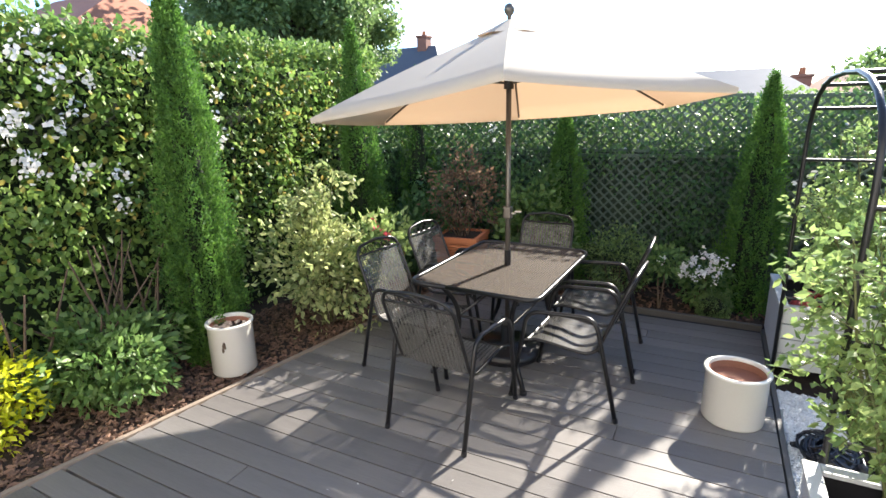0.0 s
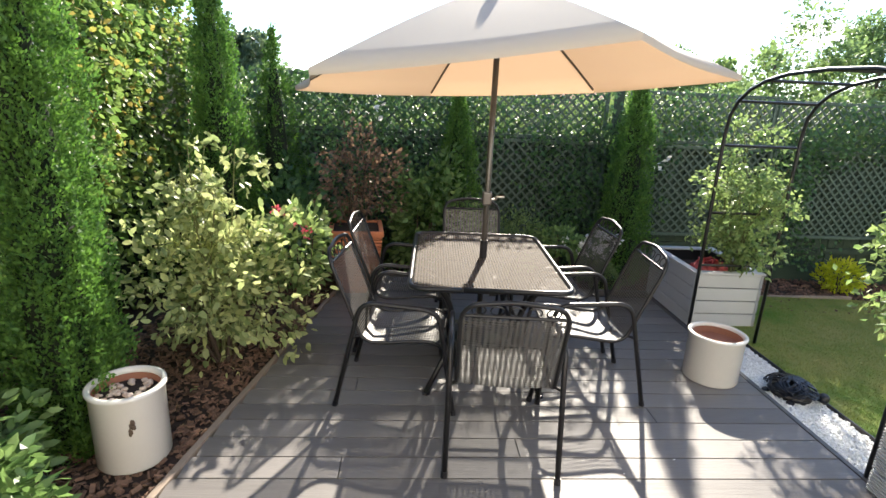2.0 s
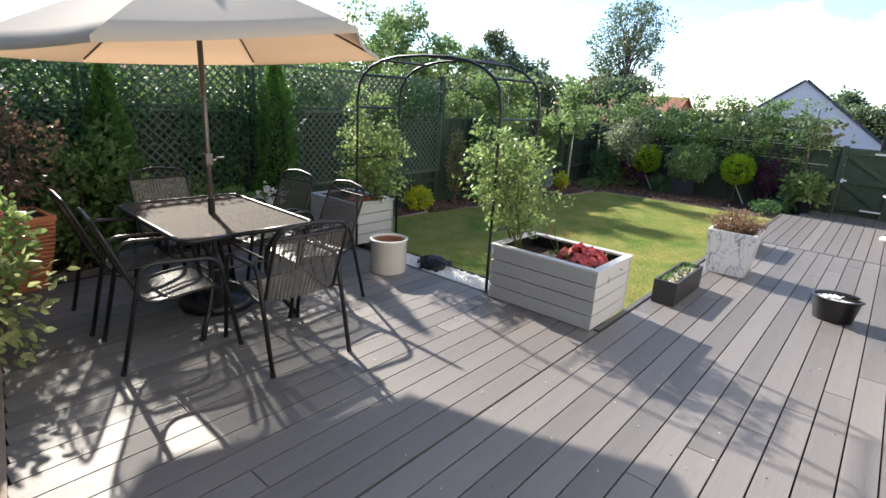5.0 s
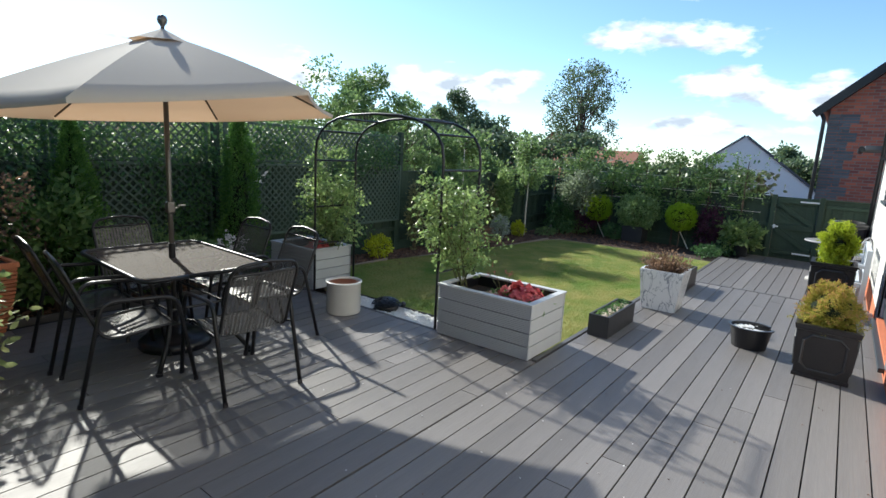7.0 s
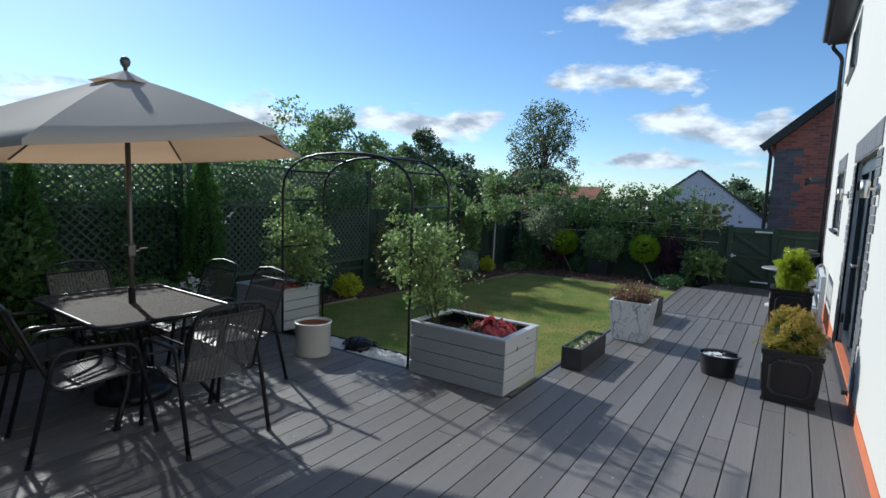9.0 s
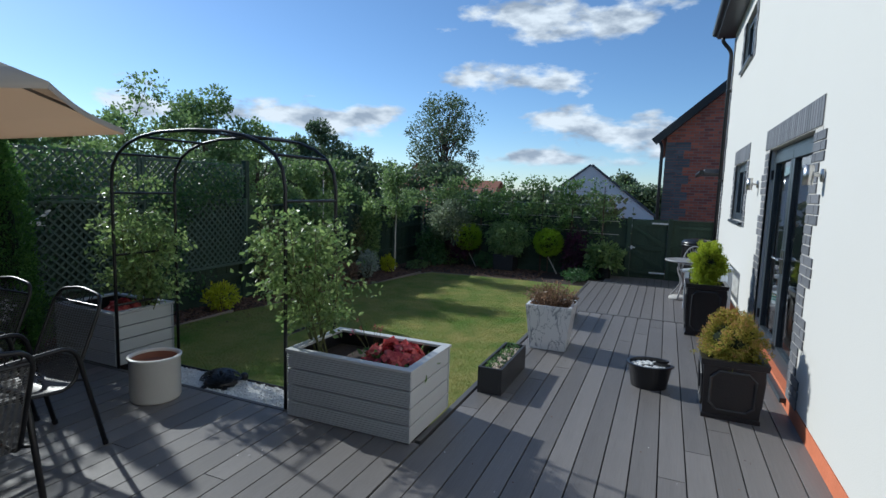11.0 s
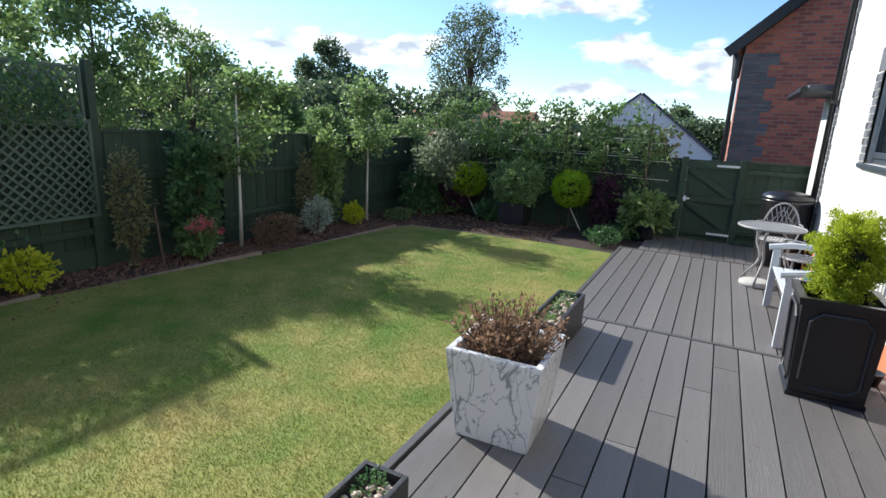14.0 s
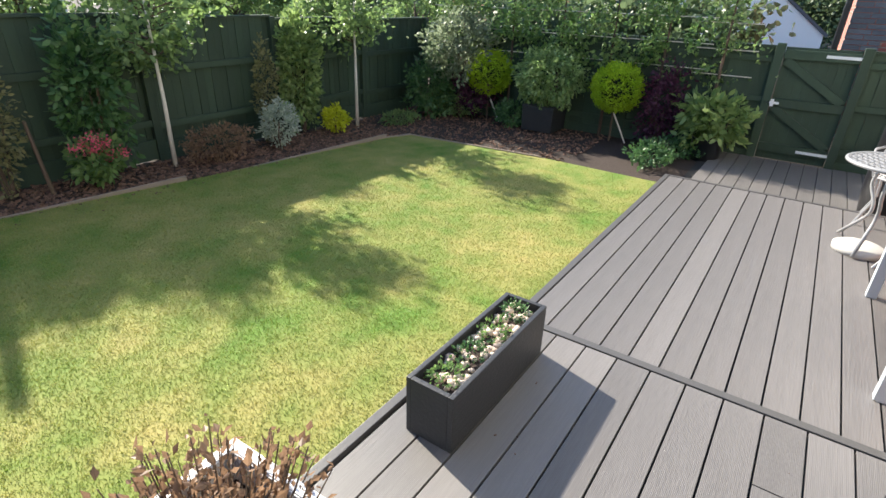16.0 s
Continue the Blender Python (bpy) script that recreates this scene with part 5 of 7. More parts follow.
def tortoise():
    """A tortoise figure of twisted dark wire: one plain mesh."""
    rng = np.random.default_rng(6)
    V = bmesh.new()
    for k in range(60):
        a, b = rng.uniform(0, 6.28), rng.uniform(0, 6.28)
        pts = []
        for u in np.linspace(0, 1, 5):
            th = a + u * 1.4
            q = 0.14 * math.sin(b + u * 1.3)
            pts.append((q * math.cos(th), q * math.sin(th) * 1.15, 0.02 + 0.1 * math.sqrt(max(0, 1 - (q / 0.145) ** 2))))
        tube(V, pts, 0.006, 4)
    bmesh.ops.create_icosphere(V, subdivisions=2, radius=0.1, matrix=Matrix.Translation((0, 0, 0.02)) @ Matrix.Diagonal((1.2, 1.4, 0.75, 1)))
    bmesh.ops.create_icosphere(V, subdivisions=2, radius=0.035, matrix=Matrix.Translation((0.1, -0.15, 0.035)))
    for s in ((0.11, 0.09), (-0.11, 0.09), (0.11, -0.08), (-0.11, -0.08)):
        bmesh.ops.create_icosphere(V, subdivisions=1, radius=0.028, matrix=Matrix.Translation((s[0], s[1], 0.0)))
    ob = part("tortoise_statue", V, PLASTIC)
    ob.matrix_world = pose(2.24, 4.28, -0.02, 0, 0, 20)
    tagged(ob, "dark knobbly tortoise ornament on white gravel", "ornament")


tortoise()


# ---- the arch ----
def arch():
    ob = thing("garden_arch", 0, 0, 0, "black metal rose arch between the grey planters", "garden arch")
    Y0, Y1, T = 3.47, 5.26, 2.0
    X = (2.06, 2.66)
    yc, hw = (Y0 + Y1) / 2, (Y1 - Y0) / 2

    def side(x, z0):
        pts = [(x, Y0, z0), (x, Y0, 0.8), (x, Y0, 1.5)]
        for k in range(0, 13):
            a = math.pi - math.pi * k / 12
            pts.append((x, yc + hw * math.copysign(abs(math.cos(a)) ** 0.75, math.cos(a)), 1.58 + (T - 1.58) * math.sin(a) ** 0.8))
        return pts + [(x, Y1, 1.5), (x, Y1, 0.8), (x, Y1, z0)]
    for x in X:
        part("hoop", tube(bmesh.new(), side(x, -0.02 if x < 2.1 else -0.16), 0.0135, 10), BLACK_METAL, ob, smooth=True)
    for y in (Y0, Y1):
        for z in (0.55, 0.98, 1.5):
            part("rung", tube(bmesh.new(), [(X[0], y, z), (X[1], y, z)], 0.011, 8), BLACK_METAL, ob)
    for k in (2, 4, 6, 8, 10):
        p = side(X[0], 0)[3 + k]
        part("rung", tube(bmesh.new(), [(X[0], p[1], p[2]), (X[1], p[1], p[2])], 0.011, 8), BLACK_METAL, ob)


arch()


def climber(name, x, y, z, top, spread, n, mat, label, seed, size=0.032, thin=0.5, lean=(0, 0)):
    """Upright stems with loose leaves along them and arching side shoots."""
    ob = thing(name, x, y, z, label, "climbing rose")
    rng = np.random.default_rng(seed)
    bm, pts, outs = bmesh.new(), [], []
    for k in range(9):
        a = rng.uniform(0, 6.28)
        tip = Vector((lean[0] + spread * 0.7 * math.cos(a), lean[1] + spread * 0.7 * math.sin(a), top * rng.uniform(0.6, 1)))
        root = Vector((rng.normal(0, 0.03), rng.normal(0, 0.03), 0))
        mid = root.lerp(tip, 0.5) + Vector(rng.normal(0, 0.05, 3))
        tube(bm, [root, mid, tip], 0.009, 6, r2=0.003)
        for j in range(11):
            u = rng.uniform(0.25, 1)
            o = root.lerp(mid, u * 2) if u < 0.5 else mid.lerp(tip, u * 2 - 1)
            w = Vector((rng.normal(), rng.normal(), 0.15)).normalized() * spread * rng.uniform(0.35, 1.0)
            q = [o, o + w * 0.6 + Vector((0, 0, 0.05)), o + w + Vector((0, 0, -0.05))]
            tube(bm, q, 0.003, 4, r2=0.0015)
            for v in np.linspace(0.15, 1, max(2, int(n / 99))):
                c = q[0].lerp(q[1], v * 2) if v < 0.5 else q[1].lerp(q[2], v * 2 - 1)
                pts.append(c + Vector(rng.normal(0, 0.03, 3)))
                outs.append((w.normalized() * 0.5 + Vector((0, 0, -0.3)))[:])
    part("woody_base", bm, STEM, ob)
    leaves("foliage", pts, size, mat, ob, rng=rng, out=np.array(outs), long=1.5)
    return ob


climber("climbing_rose", 2.27, 3.33, 0.36, 1.12, 0.33, 3600, ROSE, "leafy green climbing rose in the grey planter by the arch", 4, lean=(-0.04, 0.12), size=0.028)
climber("climbing_rose", 2.4, 5.36, 0.35, 1.3, 0.36, 4200, ROSE, "leafy green climbing rose in the far grey planter", 12, lean=(-0.03, -0.08), size=0.029)


# ---- lower deck furniture ----
def cafe_table():
    ob = thing("cafe_table", 9.25, 0.66, -0.17, "round cast metal cafe table with a lattice top", "cafe table")
    bm = bmesh.new()
    R, z = 0.33, 0.68
    tube(bm, [(R * math.cos(a), R * math.sin(a), z) for a in (6.283 * k / 40 for k in range(40))], 0.014, 8, closed=True)
    part("rim", bm, SILVER, ob, smooth=True)
    bm = bmesh.new()
    for s in (0, 60, 120):
        for k in range(-5, 6):
            d = k * 0.058
            h = math.sqrt(max(0.0, R * R - d * d))
            c, sn = math.cos(radians(s)), math.sin(radians(s))
            tube(bm, [(d * c - h * sn, d * sn + h * c, z), (d * c + h * sn, d * sn - h * c, z)], 0.007, 5)
    part("tabletop", bm, SILVER, ob)
    for k in range(3):
        a = radians(40 + 120 * k)
        pts = rounded([(0.1 * math.cos(a), 0.1 * math.sin(a), 0.67), (0.2 * math.cos(a), 0.2 * math.sin(a), 0.5), (0.05 * math.cos(a), 0.05 * math.sin(a), 0.3), (0.3 * math.cos(a), 0.3 * math.sin(a), 0.015)], 0.15, 7)
        part("leg", tube(bmesh.new(), pts, 0.013, 8), SILVER, ob, smooth=True)
    bs = thing("parasol_stand", 9.16, 0.72, -0.17, "round pale stone base under the cafe table", "parasol base")
    part("body", lathe(bmesh.new(), [(0.175, 0), (0.175, 0.04), (0.15, 0.055), (0.03, 0.06)], 36), MORTAR, bs, smooth=True)


def cast_chair(x, y, turn):
    ob = thing("cast_chair", x, y, -0.17, "cast metal garden chair with a lattice back", "garden chair", turn, "cast chairs at the cafe table")
    bm = bmesh.new()
    for k in range(-4, 5):
        for q in (radians(45), radians(-45)):
            d, c, s = k * 0.05, math.cos(q), math.sin(q)
            h = math.sqrt(max(0.0, 0.04 - d * d))
            tube(bm, [(d * c - h * s, d * s + h * c, 0.42), (d * c + h * s, d * s - h * c, 0.42)], 0.006, 5)
    tube(bm, [(0.2 * math.cos(a), 0.2 * math.sin(a), 0.42) for a in (6.283 * k / 28 for k in range(28))], 0.012, 6, closed=True)
    part("seat", bm, SILVER, ob)
    bm = bmesh.new()
    arc = [(0.2 * math.cos(a), -0.19 - 0.05 * math.sin(a), 0.5 + 0.36 * math.sin(a)) for a in (math.pi * k / 14 for k in range(15))]
    tube(bm, arc, 0.012, 6)
    for k in range(-3, 4):
        for s in (1, -1):
            tube(bm, [(k * 0.055 - s * 0.05, -0.19, 0.5), (k * 0.042 + s * 0.05, -0.23, 0.5 + 0.33 * math.cos(k * 0.33))], 0.006, 5)
    tube(bm, [(-0.2, -0.19, 0.5), (0.2, -0.19, 0.5)], 0.008, 6)
    part("backrest", bm, SILVER, ob)
    for sx in (-1, 1):
        for sy in (-1, 1):
            part("leg", tube(bmesh.new(), [(sx * 0.15, sy * 0.15, 0.42), (sx * 0.13, sy * 0.13, 0.2), (sx * 0.2, sy * 0.2, 0)], 0.012, 6), SILVER, ob)
        part("arm", tube(bmesh.new(), rounded([(sx * 0.2, -0.2, 0.62), (sx * 0.25, 0.1, 0.64), (sx * 0.19, 0.12, 0.42)], 0.05), 0.01, 6), SILVER, ob)


cafe_table()
cast_chair(9.98, 0.52, 80)
cast_chair(8.95, 0.36, -30)


def bench():
    ob = thing("garden_bench", 7.75, 0.43, -0.17, "pale grey painted slatted bench with a curved arm against the wall", "bench")
    L = 1.15
    for k in range(5):
        part("seat_slat", boxed(-L / 2, L / 2, -0.2 + k * 0.09, -0.12 + k * 0.09, 0.405, 0.425, 0.004), BENCH_GREY, ob)
    for s in (-1, 1):
        x = s * (L / 2 + 0.03)
        part("front_leg", boxed(x - 0.03, x + 0.03, 0.2, 0.26, 0, 0.6, 0.006), BENCH_GREY, ob)
        part("back_leg", boxed(x - 0.03, x + 0.03, -0.28, -0.22, 0, 0.85, 0.006), BENCH_GREY, ob)
        part("armrest", tube(bmesh.new(), rounded([(x, -0.25, 0.62), (x, 0.05, 0.66), (x, 0.3, 0.61)], 0.15), 0.03, 8), BENCH_GREY, ob)
        part("side_rail", boxed(x - 0.02, x + 0.02, -0.22, 0.2, 0.34, 0.4, 0.004), BENCH_GREY, ob)
    part("top_rail", boxed(-L / 2, L / 2, -0.275, -0.235, 0.78, 0.85, 0.006), BENCH_GREY, ob)
    part("lower_rail", boxed(-L / 2, L / 2, -0.27, -0.24, 0.45, 0.5, 0.004), BENCH_GREY, ob)
    for k in range(12):
        x = -L / 2 + 0.05 + k * (L - 0.1) / 11
        part("back_slat", boxed(x - 0.02, x + 0.02, -0.262, -0.248, 0.5, 0.78), BENCH_GREY, ob)
    hs = thing("garden_hose", 7.5, 0.42, 0.257, "green and orange hose lying on the bench", "hose")
    part("tube", tube(bmesh.new(), [(0.22 * math.cos(a) + 0.01 * k, 0.08 * math.sin(a), 0.009 + 0.0015 * k) for k, a in enumerate(0.5 * i for i in range(22))], 0.008, 6), material("hose_green", (0.03, 0.35, 0.2), 0.4), hs)
    cn = thing("garden_cane", 7.7, 0.5, 0.26, "orange cane lying on the bench", "cane")
    part("stick", tube(bmesh.new(), [(-0.35, 0.05, 0.02), (0.35, -0.05, 0.012)], 0.01, 6), material("orange_cane", (0.7, 0.25, 0.04), 0.5), cn)


bench()


def barbecue():
    ob = thing("water_butt", 10.66, 0.42, -0.36, "round black lidded water butt beside the house", "water butt")
    part("body", lathe(bmesh.new(), [(0.24, 0), (0.28, 0.3), (0.29, 0.62), (0.28, 1.0), (0.3, 1.02), (0.3, 1.06)], 40), PLASTIC, ob, smooth=True)
    part("lid", lathe(bmesh.new(), [(0.305, 1.062), (0.305, 1.09), (0.25, 1.14), (0.1, 1.17), (0.002, 1.175)], 40), PLASTIC, ob, smooth=True)


barbecue()


# ---- hedges, trees, shrubs ----
def hedge_face(name, n, where, size, mat, label, seed, out, category="hedge"):
    rng = np.random.default_rng(seed)
    p, k = where(rng, n), None
    d = np.tile(np.array(out, float), (len(p), 1))
    return tagged(leaves(name, p, size, mat, rng=rng, out=d, long=1.25, droop=0.25), label, category, kind="stuff")


def lump(y, z, s=0.0):
    return noise.noise(Vector((y * 0.9, z * 1.1, s))) * 0.5 + noise.noise(Vector((y * 2.6, z * 2.6, s + 5))) * 0.25


def side_hedge(rng, n):
    y, z = rng.uniform(-0.6, 7.0, n), rng.uniform(0, 1, n) ** 0.75 * 2.8
    bulge = np.array([lump(a, b) for a, b in zip(y, z)])
    cap = np.array([2.58 + 0.16 * noise.noise(Vector((a * 0.7, 3.1, 0))) for a in y])
    k = (z < cap) & ((z > 0.9) | (rng.uniform(size=n) < 0.25 + z * 0.8))
    x = -2.45 + bulge * 0.3 + rng.uniform(-0.12, 0.05, n)
    x[z > cap - 0.25] -= 0.15
    return np.stack((x, y, z - 0.03), 1)[k]


def side_top(rng, n):
    y, x = rng.uniform(-0.6, 7.2, n), rng.uniform(-3.5, -2.4, n)
    z = np.array([2.52 + 0.16 * noise.noise(Vector((a * 0.7, 3.1, 0))) + 0.16 * lump(a, b, 3) for a, b in zip(y, x)]) + rng.uniform(-0.1, 0.06, n)
    return np.stack((x, y, z), 1)


hedge_face("ivy_hedge", 32000, side_hedge, 0.046, IVY, "tall hedge of green ivy with yellowing patches", 4, (0.6, -0.35, -0.2))
hedge_face("ivy_hedge", 2600, lambda r, n: (lambda p: p[p[:, 2] > 1.0] + (0.03, 0, 0))(side_hedge(r, n)), 0.044, IVY_YELLOW, "yellowing ivy leaves among the green hedge", 14, (0.6, -0.35, -0.2))
hedge_face("ivy_hedge", 8000, side_top, 0.042, IVY, "sunlit uneven top of the ivy hedge", 5, (0.1, -0.2, 0.7))
# plain block coloured near-black as the shade behind the ivy leaves
tagged(part("hedge_inside", boxed(-3.3, -2.66, -0.7, 7.2, -0.05, 2.36), INNER_SHADE), "near-black block standing in for shade inside the hedge", "hedge", kind="structure")


def back_ivy(rng, n):
    x, z = rng.uniform(-2.5, 5.4, n), rng.uniform(0, 1.95, n)
    d = np.array([lump(a, b, 9) for a, b in zip(x, z)])
    thick = np.where(x < 0.3, 0.5, np.where(x < 2.1, 0.17, 0.02))
    band = np.clip(1 - np.abs(z - 1.45) / 0.35, 0, 1) * 0.3
    k = d + thick + band > rng.uniform(-0.05, 0.42, n)
    y = np.array([fence_y(a) for a in x]) - 0.12 - np.abs(d) * 0.25 - rng.uniform(0, 0.08, n) - np.where(x < 0.3, 0.15, 0)
    return np.stack((x, y, z), 1)[k]


hedge_face("climbing_ivy", 30000, back_ivy, 0.038, IVY_DARK, "dark green ivy climbing over the trellis", 6, (0.0, -0.6, -0.2), "ivy")


def behind_back(rng, n):
    x = rng.uniform(-2.6, 6.2, n)
    top = np.array([1.98 + 0.3 * noise.noise(Vector((a * 1.3, 7, 0))) for a in x])
    return np.stack((x, np.array([fence_y(a) for a in x]) + 0.45 + rng.normal(0, 0.12, n), rng.uniform(0.9, 1, n) * 0 + top * rng.uniform(0.62, 1, n)), 1)


hedge_face("neighbour_hedge", 13000, behind_back, 0.045, TREE, "sunlit leafy shrubs behind the trellis", 16, (0.0, -0.4, 0.1))


def blossoms(name, pts, size, per, mat, label, seed, spread=0.035):
    rng = np.random.default_rng(seed)
    P = np.repeat(np.array(pts, float), per, 0) + rng.normal(0, spread, (len(pts) * per, 3))
    return tagged(leaves(name, P, size, mat, rng=rng, long=1.1), label, "flower", kind="stuff")


rngf = np.random.default_rng(21)
blossoms("white_clematis", [(-2.12 + rngf.normal(0, 0.04), 2.8 + rngf.normal(0, 0.36), 1.9 + rngf.normal(0, 0.34)) for k in range(26)], 0.034, 20, WHITE_FLOWER, "clusters of white flowers on the ivy hedge", 5, 0.035)
blossoms("white_clematis", [(-2.12 + rngf.normal(0, 0.04), 4.15 + rngf.normal(0, 0.12), 1.75 + rngf.normal(0, 0.28)) for k in range(5)], 0.038, 12, WHITE_FLOWER, "clusters of white flowers beside the tall conifer", 6, 0.04)
blossoms("white_clematis", [(-0.62, 6.5, 1.75), (-0.58, 6.5, 1.65), (2.25, 6.6, 1.15), (2.3, 6.6, 1.25)], 0.05, 6, WHITE_FLOWER, "a few white flowers on the trellis", 7)


def columnar(x, y, z, r, h, n, label, seed, mat=CONIFER):
    """A narrow pointed conifer with vertical plume-like sprays."""
    ob = thing("columnar_conifer", x, y, z, label, "conifer", group="tall narrow conifers")
    rng = np.random.default_rng(seed)
    m = n // 18
    u = rng.uniform(0, 1, m) ** 1.15
    a = rng.uniform(0, 6.283, m)
    prof = np.interp(u, [0, 0.08, 0.35, 0.7, 0.92, 1.0], [0.8, 1.0, 0.97, 0.62, 0.22, 0.02])
    lum = np.array([noise.noise(Vector((math.cos(q) * 2.5, math.sin(q) * 2.5, w * h * 1.7 + seed))) for q, w in zip(a, u)])
    rad = r * prof * (1 + 0.9 * lum) * rng.uniform(0.72, 1.03, m)
    p = np.stack((rad * np.cos(a), rad * np.sin(a), u * h), 1)
    P = np.repeat(p, 18, 0) + rng.normal(0, 1, (m * 18, 3)) * (0.013, 0.013, 0.04)
    d = np.repeat(np.stack((np.cos(a) * 0.55, np.sin(a) * 0.55, np.full(m, 0.8)), 1), 18, 0)
    P[:, 2] = np.maximum(P[:, 2], 0)
    leaves("foliage", P, 0.015, mat, ob, rng=rng, out=d, long=1.8)
    # added near-black spindle, its colour giving the shade between the sprays
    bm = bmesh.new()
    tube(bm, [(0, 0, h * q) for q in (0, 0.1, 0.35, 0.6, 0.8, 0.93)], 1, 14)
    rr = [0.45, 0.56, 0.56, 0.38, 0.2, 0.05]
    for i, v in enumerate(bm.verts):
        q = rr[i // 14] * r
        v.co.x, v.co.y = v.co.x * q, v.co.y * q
    part("inner_growth", bm, INNER_SHADE, ob)
    part("trunk", tube(bmesh.new(), [(0, 0, -0.05), (0, 0, h * 0.9)], 0.025, 8, r2=0.008), BARK, ob)


columnar(-1.93, 3.75, -0.04, 0.225, 2.9, 54000, "very tall bright green columnar conifer in front of the ivy hedge", 3)
columnar(-1.85, 5.75, -0.04, 0.225, 2.75, 30000, "tall green columnar conifer in front of the ivy hedge", 4)
columnar(-1.6, 6.6, -0.04, 0.25, 2.3, 12000, "dark columnar conifer in the corner of the fence", 5)
columnar(0.16, 6.58, -0.04, 0.23, 1.85, 22000, "dark green columnar conifer in front of the trellis", 6)
columnar(1.93, 6.58, -0.04, 0.24, 2.1, 26000, "green columnar conifer by the trellis post", 7)

# side bed
vb = bush("variegated_shrub", -1.5, 4.62, -0.03, (0.46, 0.5, 0.47), 2400, 0.037, VARIEGATED, "bushy shrub with cream-edged leaves on the bark bed", "shrub", 12, 5, 0.6, lift=0.55)
climber("variegated_shoots", -1.5, 4.62, 0.0, 1.42, 0.24, 1400, VARIEGATED, "upright shoots of the cream-edged shrub", 8, 0.04)
bush("pink_rose", -1.1, 5.0, -0.03, (0.28, 0.3, 0.3), 700, 0.04, ROSE, "rose bush with a few pink blooms behind the cream-edged shrub", "rose bush", 6, 15, lift=0.7)
blossoms("rose_bloom", [(-1.05, 4.85, 0.88), (-1.2, 5.0, 0.95), (-1.0, 4.95, 0.8)], 0.03, 12, PINK, "soft pink rose blooms", 3, 0.018)
bush("rhododendron", -2.1, 2.98, -0.03, (0.46, 0.46, 0.29), 3900, 0.034, RHODO, "low rhododendron with glossy oval leaves by the pot", "shrub", 9, 6, 0.3, lift=0.3, long=1.9)
bush("golden_shrub", -2.15, 2.28, -0.03, (0.26, 0.3, 0.33), 1900, 0.028, GOLD, "bright golden-leaved shrub at the bed edge", "shrub", 7, 7, 0.3, lift=0.35)
bt = bmesh.new()
rngb = np.random.default_rng(12)
for k in range(26):
    yy = rngb.uniform(2.5, 3.55)
    o = Vector((-2.35, yy, 0))
    e = o + Vector((rngb.uniform(-0.05, 0.42), rngb.normal(0, 0.5), rngb.uniform(0.5, 1.15)))
    tube(bt, [o, o.lerp(e, 0.5) + Vector((0.06, 0, 0)), e], 0.013, 5, r2=0.005)
tagged(part("bare_shrub", bt, BARK), "bare brown stems at the foot of the hedge", "shrub stems")

# behind the table
bush("acer", -0.75, 6.02, 0.55, (0.33, 0.28, 0.42), 1300, 0.028, ACER, "bronze-leaved maple growing in the terracotta planter", "shrub", 8, 8, 0.4, lift=0.5)
bush("green_shrub", -0.1, 6.4, -0.03, (0.42, 0.3, 0.55), 2400, 0.045, RHODO, "leafy green shrub in the back bed", "shrub", 8, 9, 0.4, lift=0.6)
bush("green_shrub", -1.35, 6.2, -0.03, (0.4, 0.4, 0.5), 1900, 0.05, IVY_DARK, "dark leafy shrub beside the terracotta planter", "shrub", 8, 19, 0.4, lift=0.5)
bush("round_shrub", 0.78, 6.42, -0.03, (0.36, 0.28, 0.36), 3400, 0.02, TREE, "small-leaved rounded shrub in the back bed", "shrub", 8, 10, 0.25, lift=0.38)
bush("small_standard", 1.2, 6.3, -0.03, (0.2, 0.2, 0.13), 500, 0.035, RHODO, "little standard shrub with bright leaves", "shrub", 2, 11, 0.3, lift=0.48)
bush("white_phlox", 1.58, 6.4, -0.03, (0.2, 0.18, 0.2), 800, 0.035, RHODO, "leafy clump under white flower heads", "plant", 8, 12, 0.3, lift=0.25)
blossoms("white_phlox_heads", [(1.56 + rngf.normal(0, 0.12), 6.2 + rngf.normal(0, 0.05), 0.47 + rngf.normal(0, 0.08)) for k in range(20)], 0.028, 18, WHITE_FLOWER, "white flower heads in the back bed", 8, 0.018)
conifer_ball("box_ball", 1.66, 6.2, -0.05, (0.15, 0.15, 0.13), 4500, 0.009, TREE, "clipped round box ball at the deck edge", 9, 0.06, 0.0, 0.8)

# bed along the garden fence
bush("yellow_shrub", 4.62, 6.75, ground_z(4.5), (0.22, 0.2, 0.18), 900, 0.03, GOLD, "yellow-green low shrub in the lawn bed", "shrub", 6, 21, lift=0.2)
bush("climbing_shrub", 5.72, 6.9, ground_z(5), (0.19, 0.12, 0.58), 1300, 0.03, BROWNISH, "tall narrow shrub with small leaves against the trellis", "shrub", 6, 22, 0.4, lift=0.66)
hy = bush("hydrangea", 6.38, 6.72, ground_z(6), (0.22, 0.2, 0.2), 700, 0.045, RHODO, "hydrangea with pink flower heads in the lawn bed", "shrub", 6, 23, lift=0.25)
blossoms("hydrangea_heads", [(6.36 + rngf.normal(0, 0.13), 6.58 + rngf.normal(0, 0.05), 0.17 + rngf.normal(0, 0.12)) for k in range(9)], 0.018, 60, PINK, "round pink hydrangea flower heads", 4, 0.028)
stake = thing("garden_stake", 5.98, 6.82, ground_z(6), "short brown wooden stake in the lawn bed", "stake")
part("stick", tube(bmesh.new(), [(0.03, 0, -0.05), (0, 0, 0.3), (-0.02, 0.02, 0.66)], 0.02, 8, r2=0.014), BARK, stake)
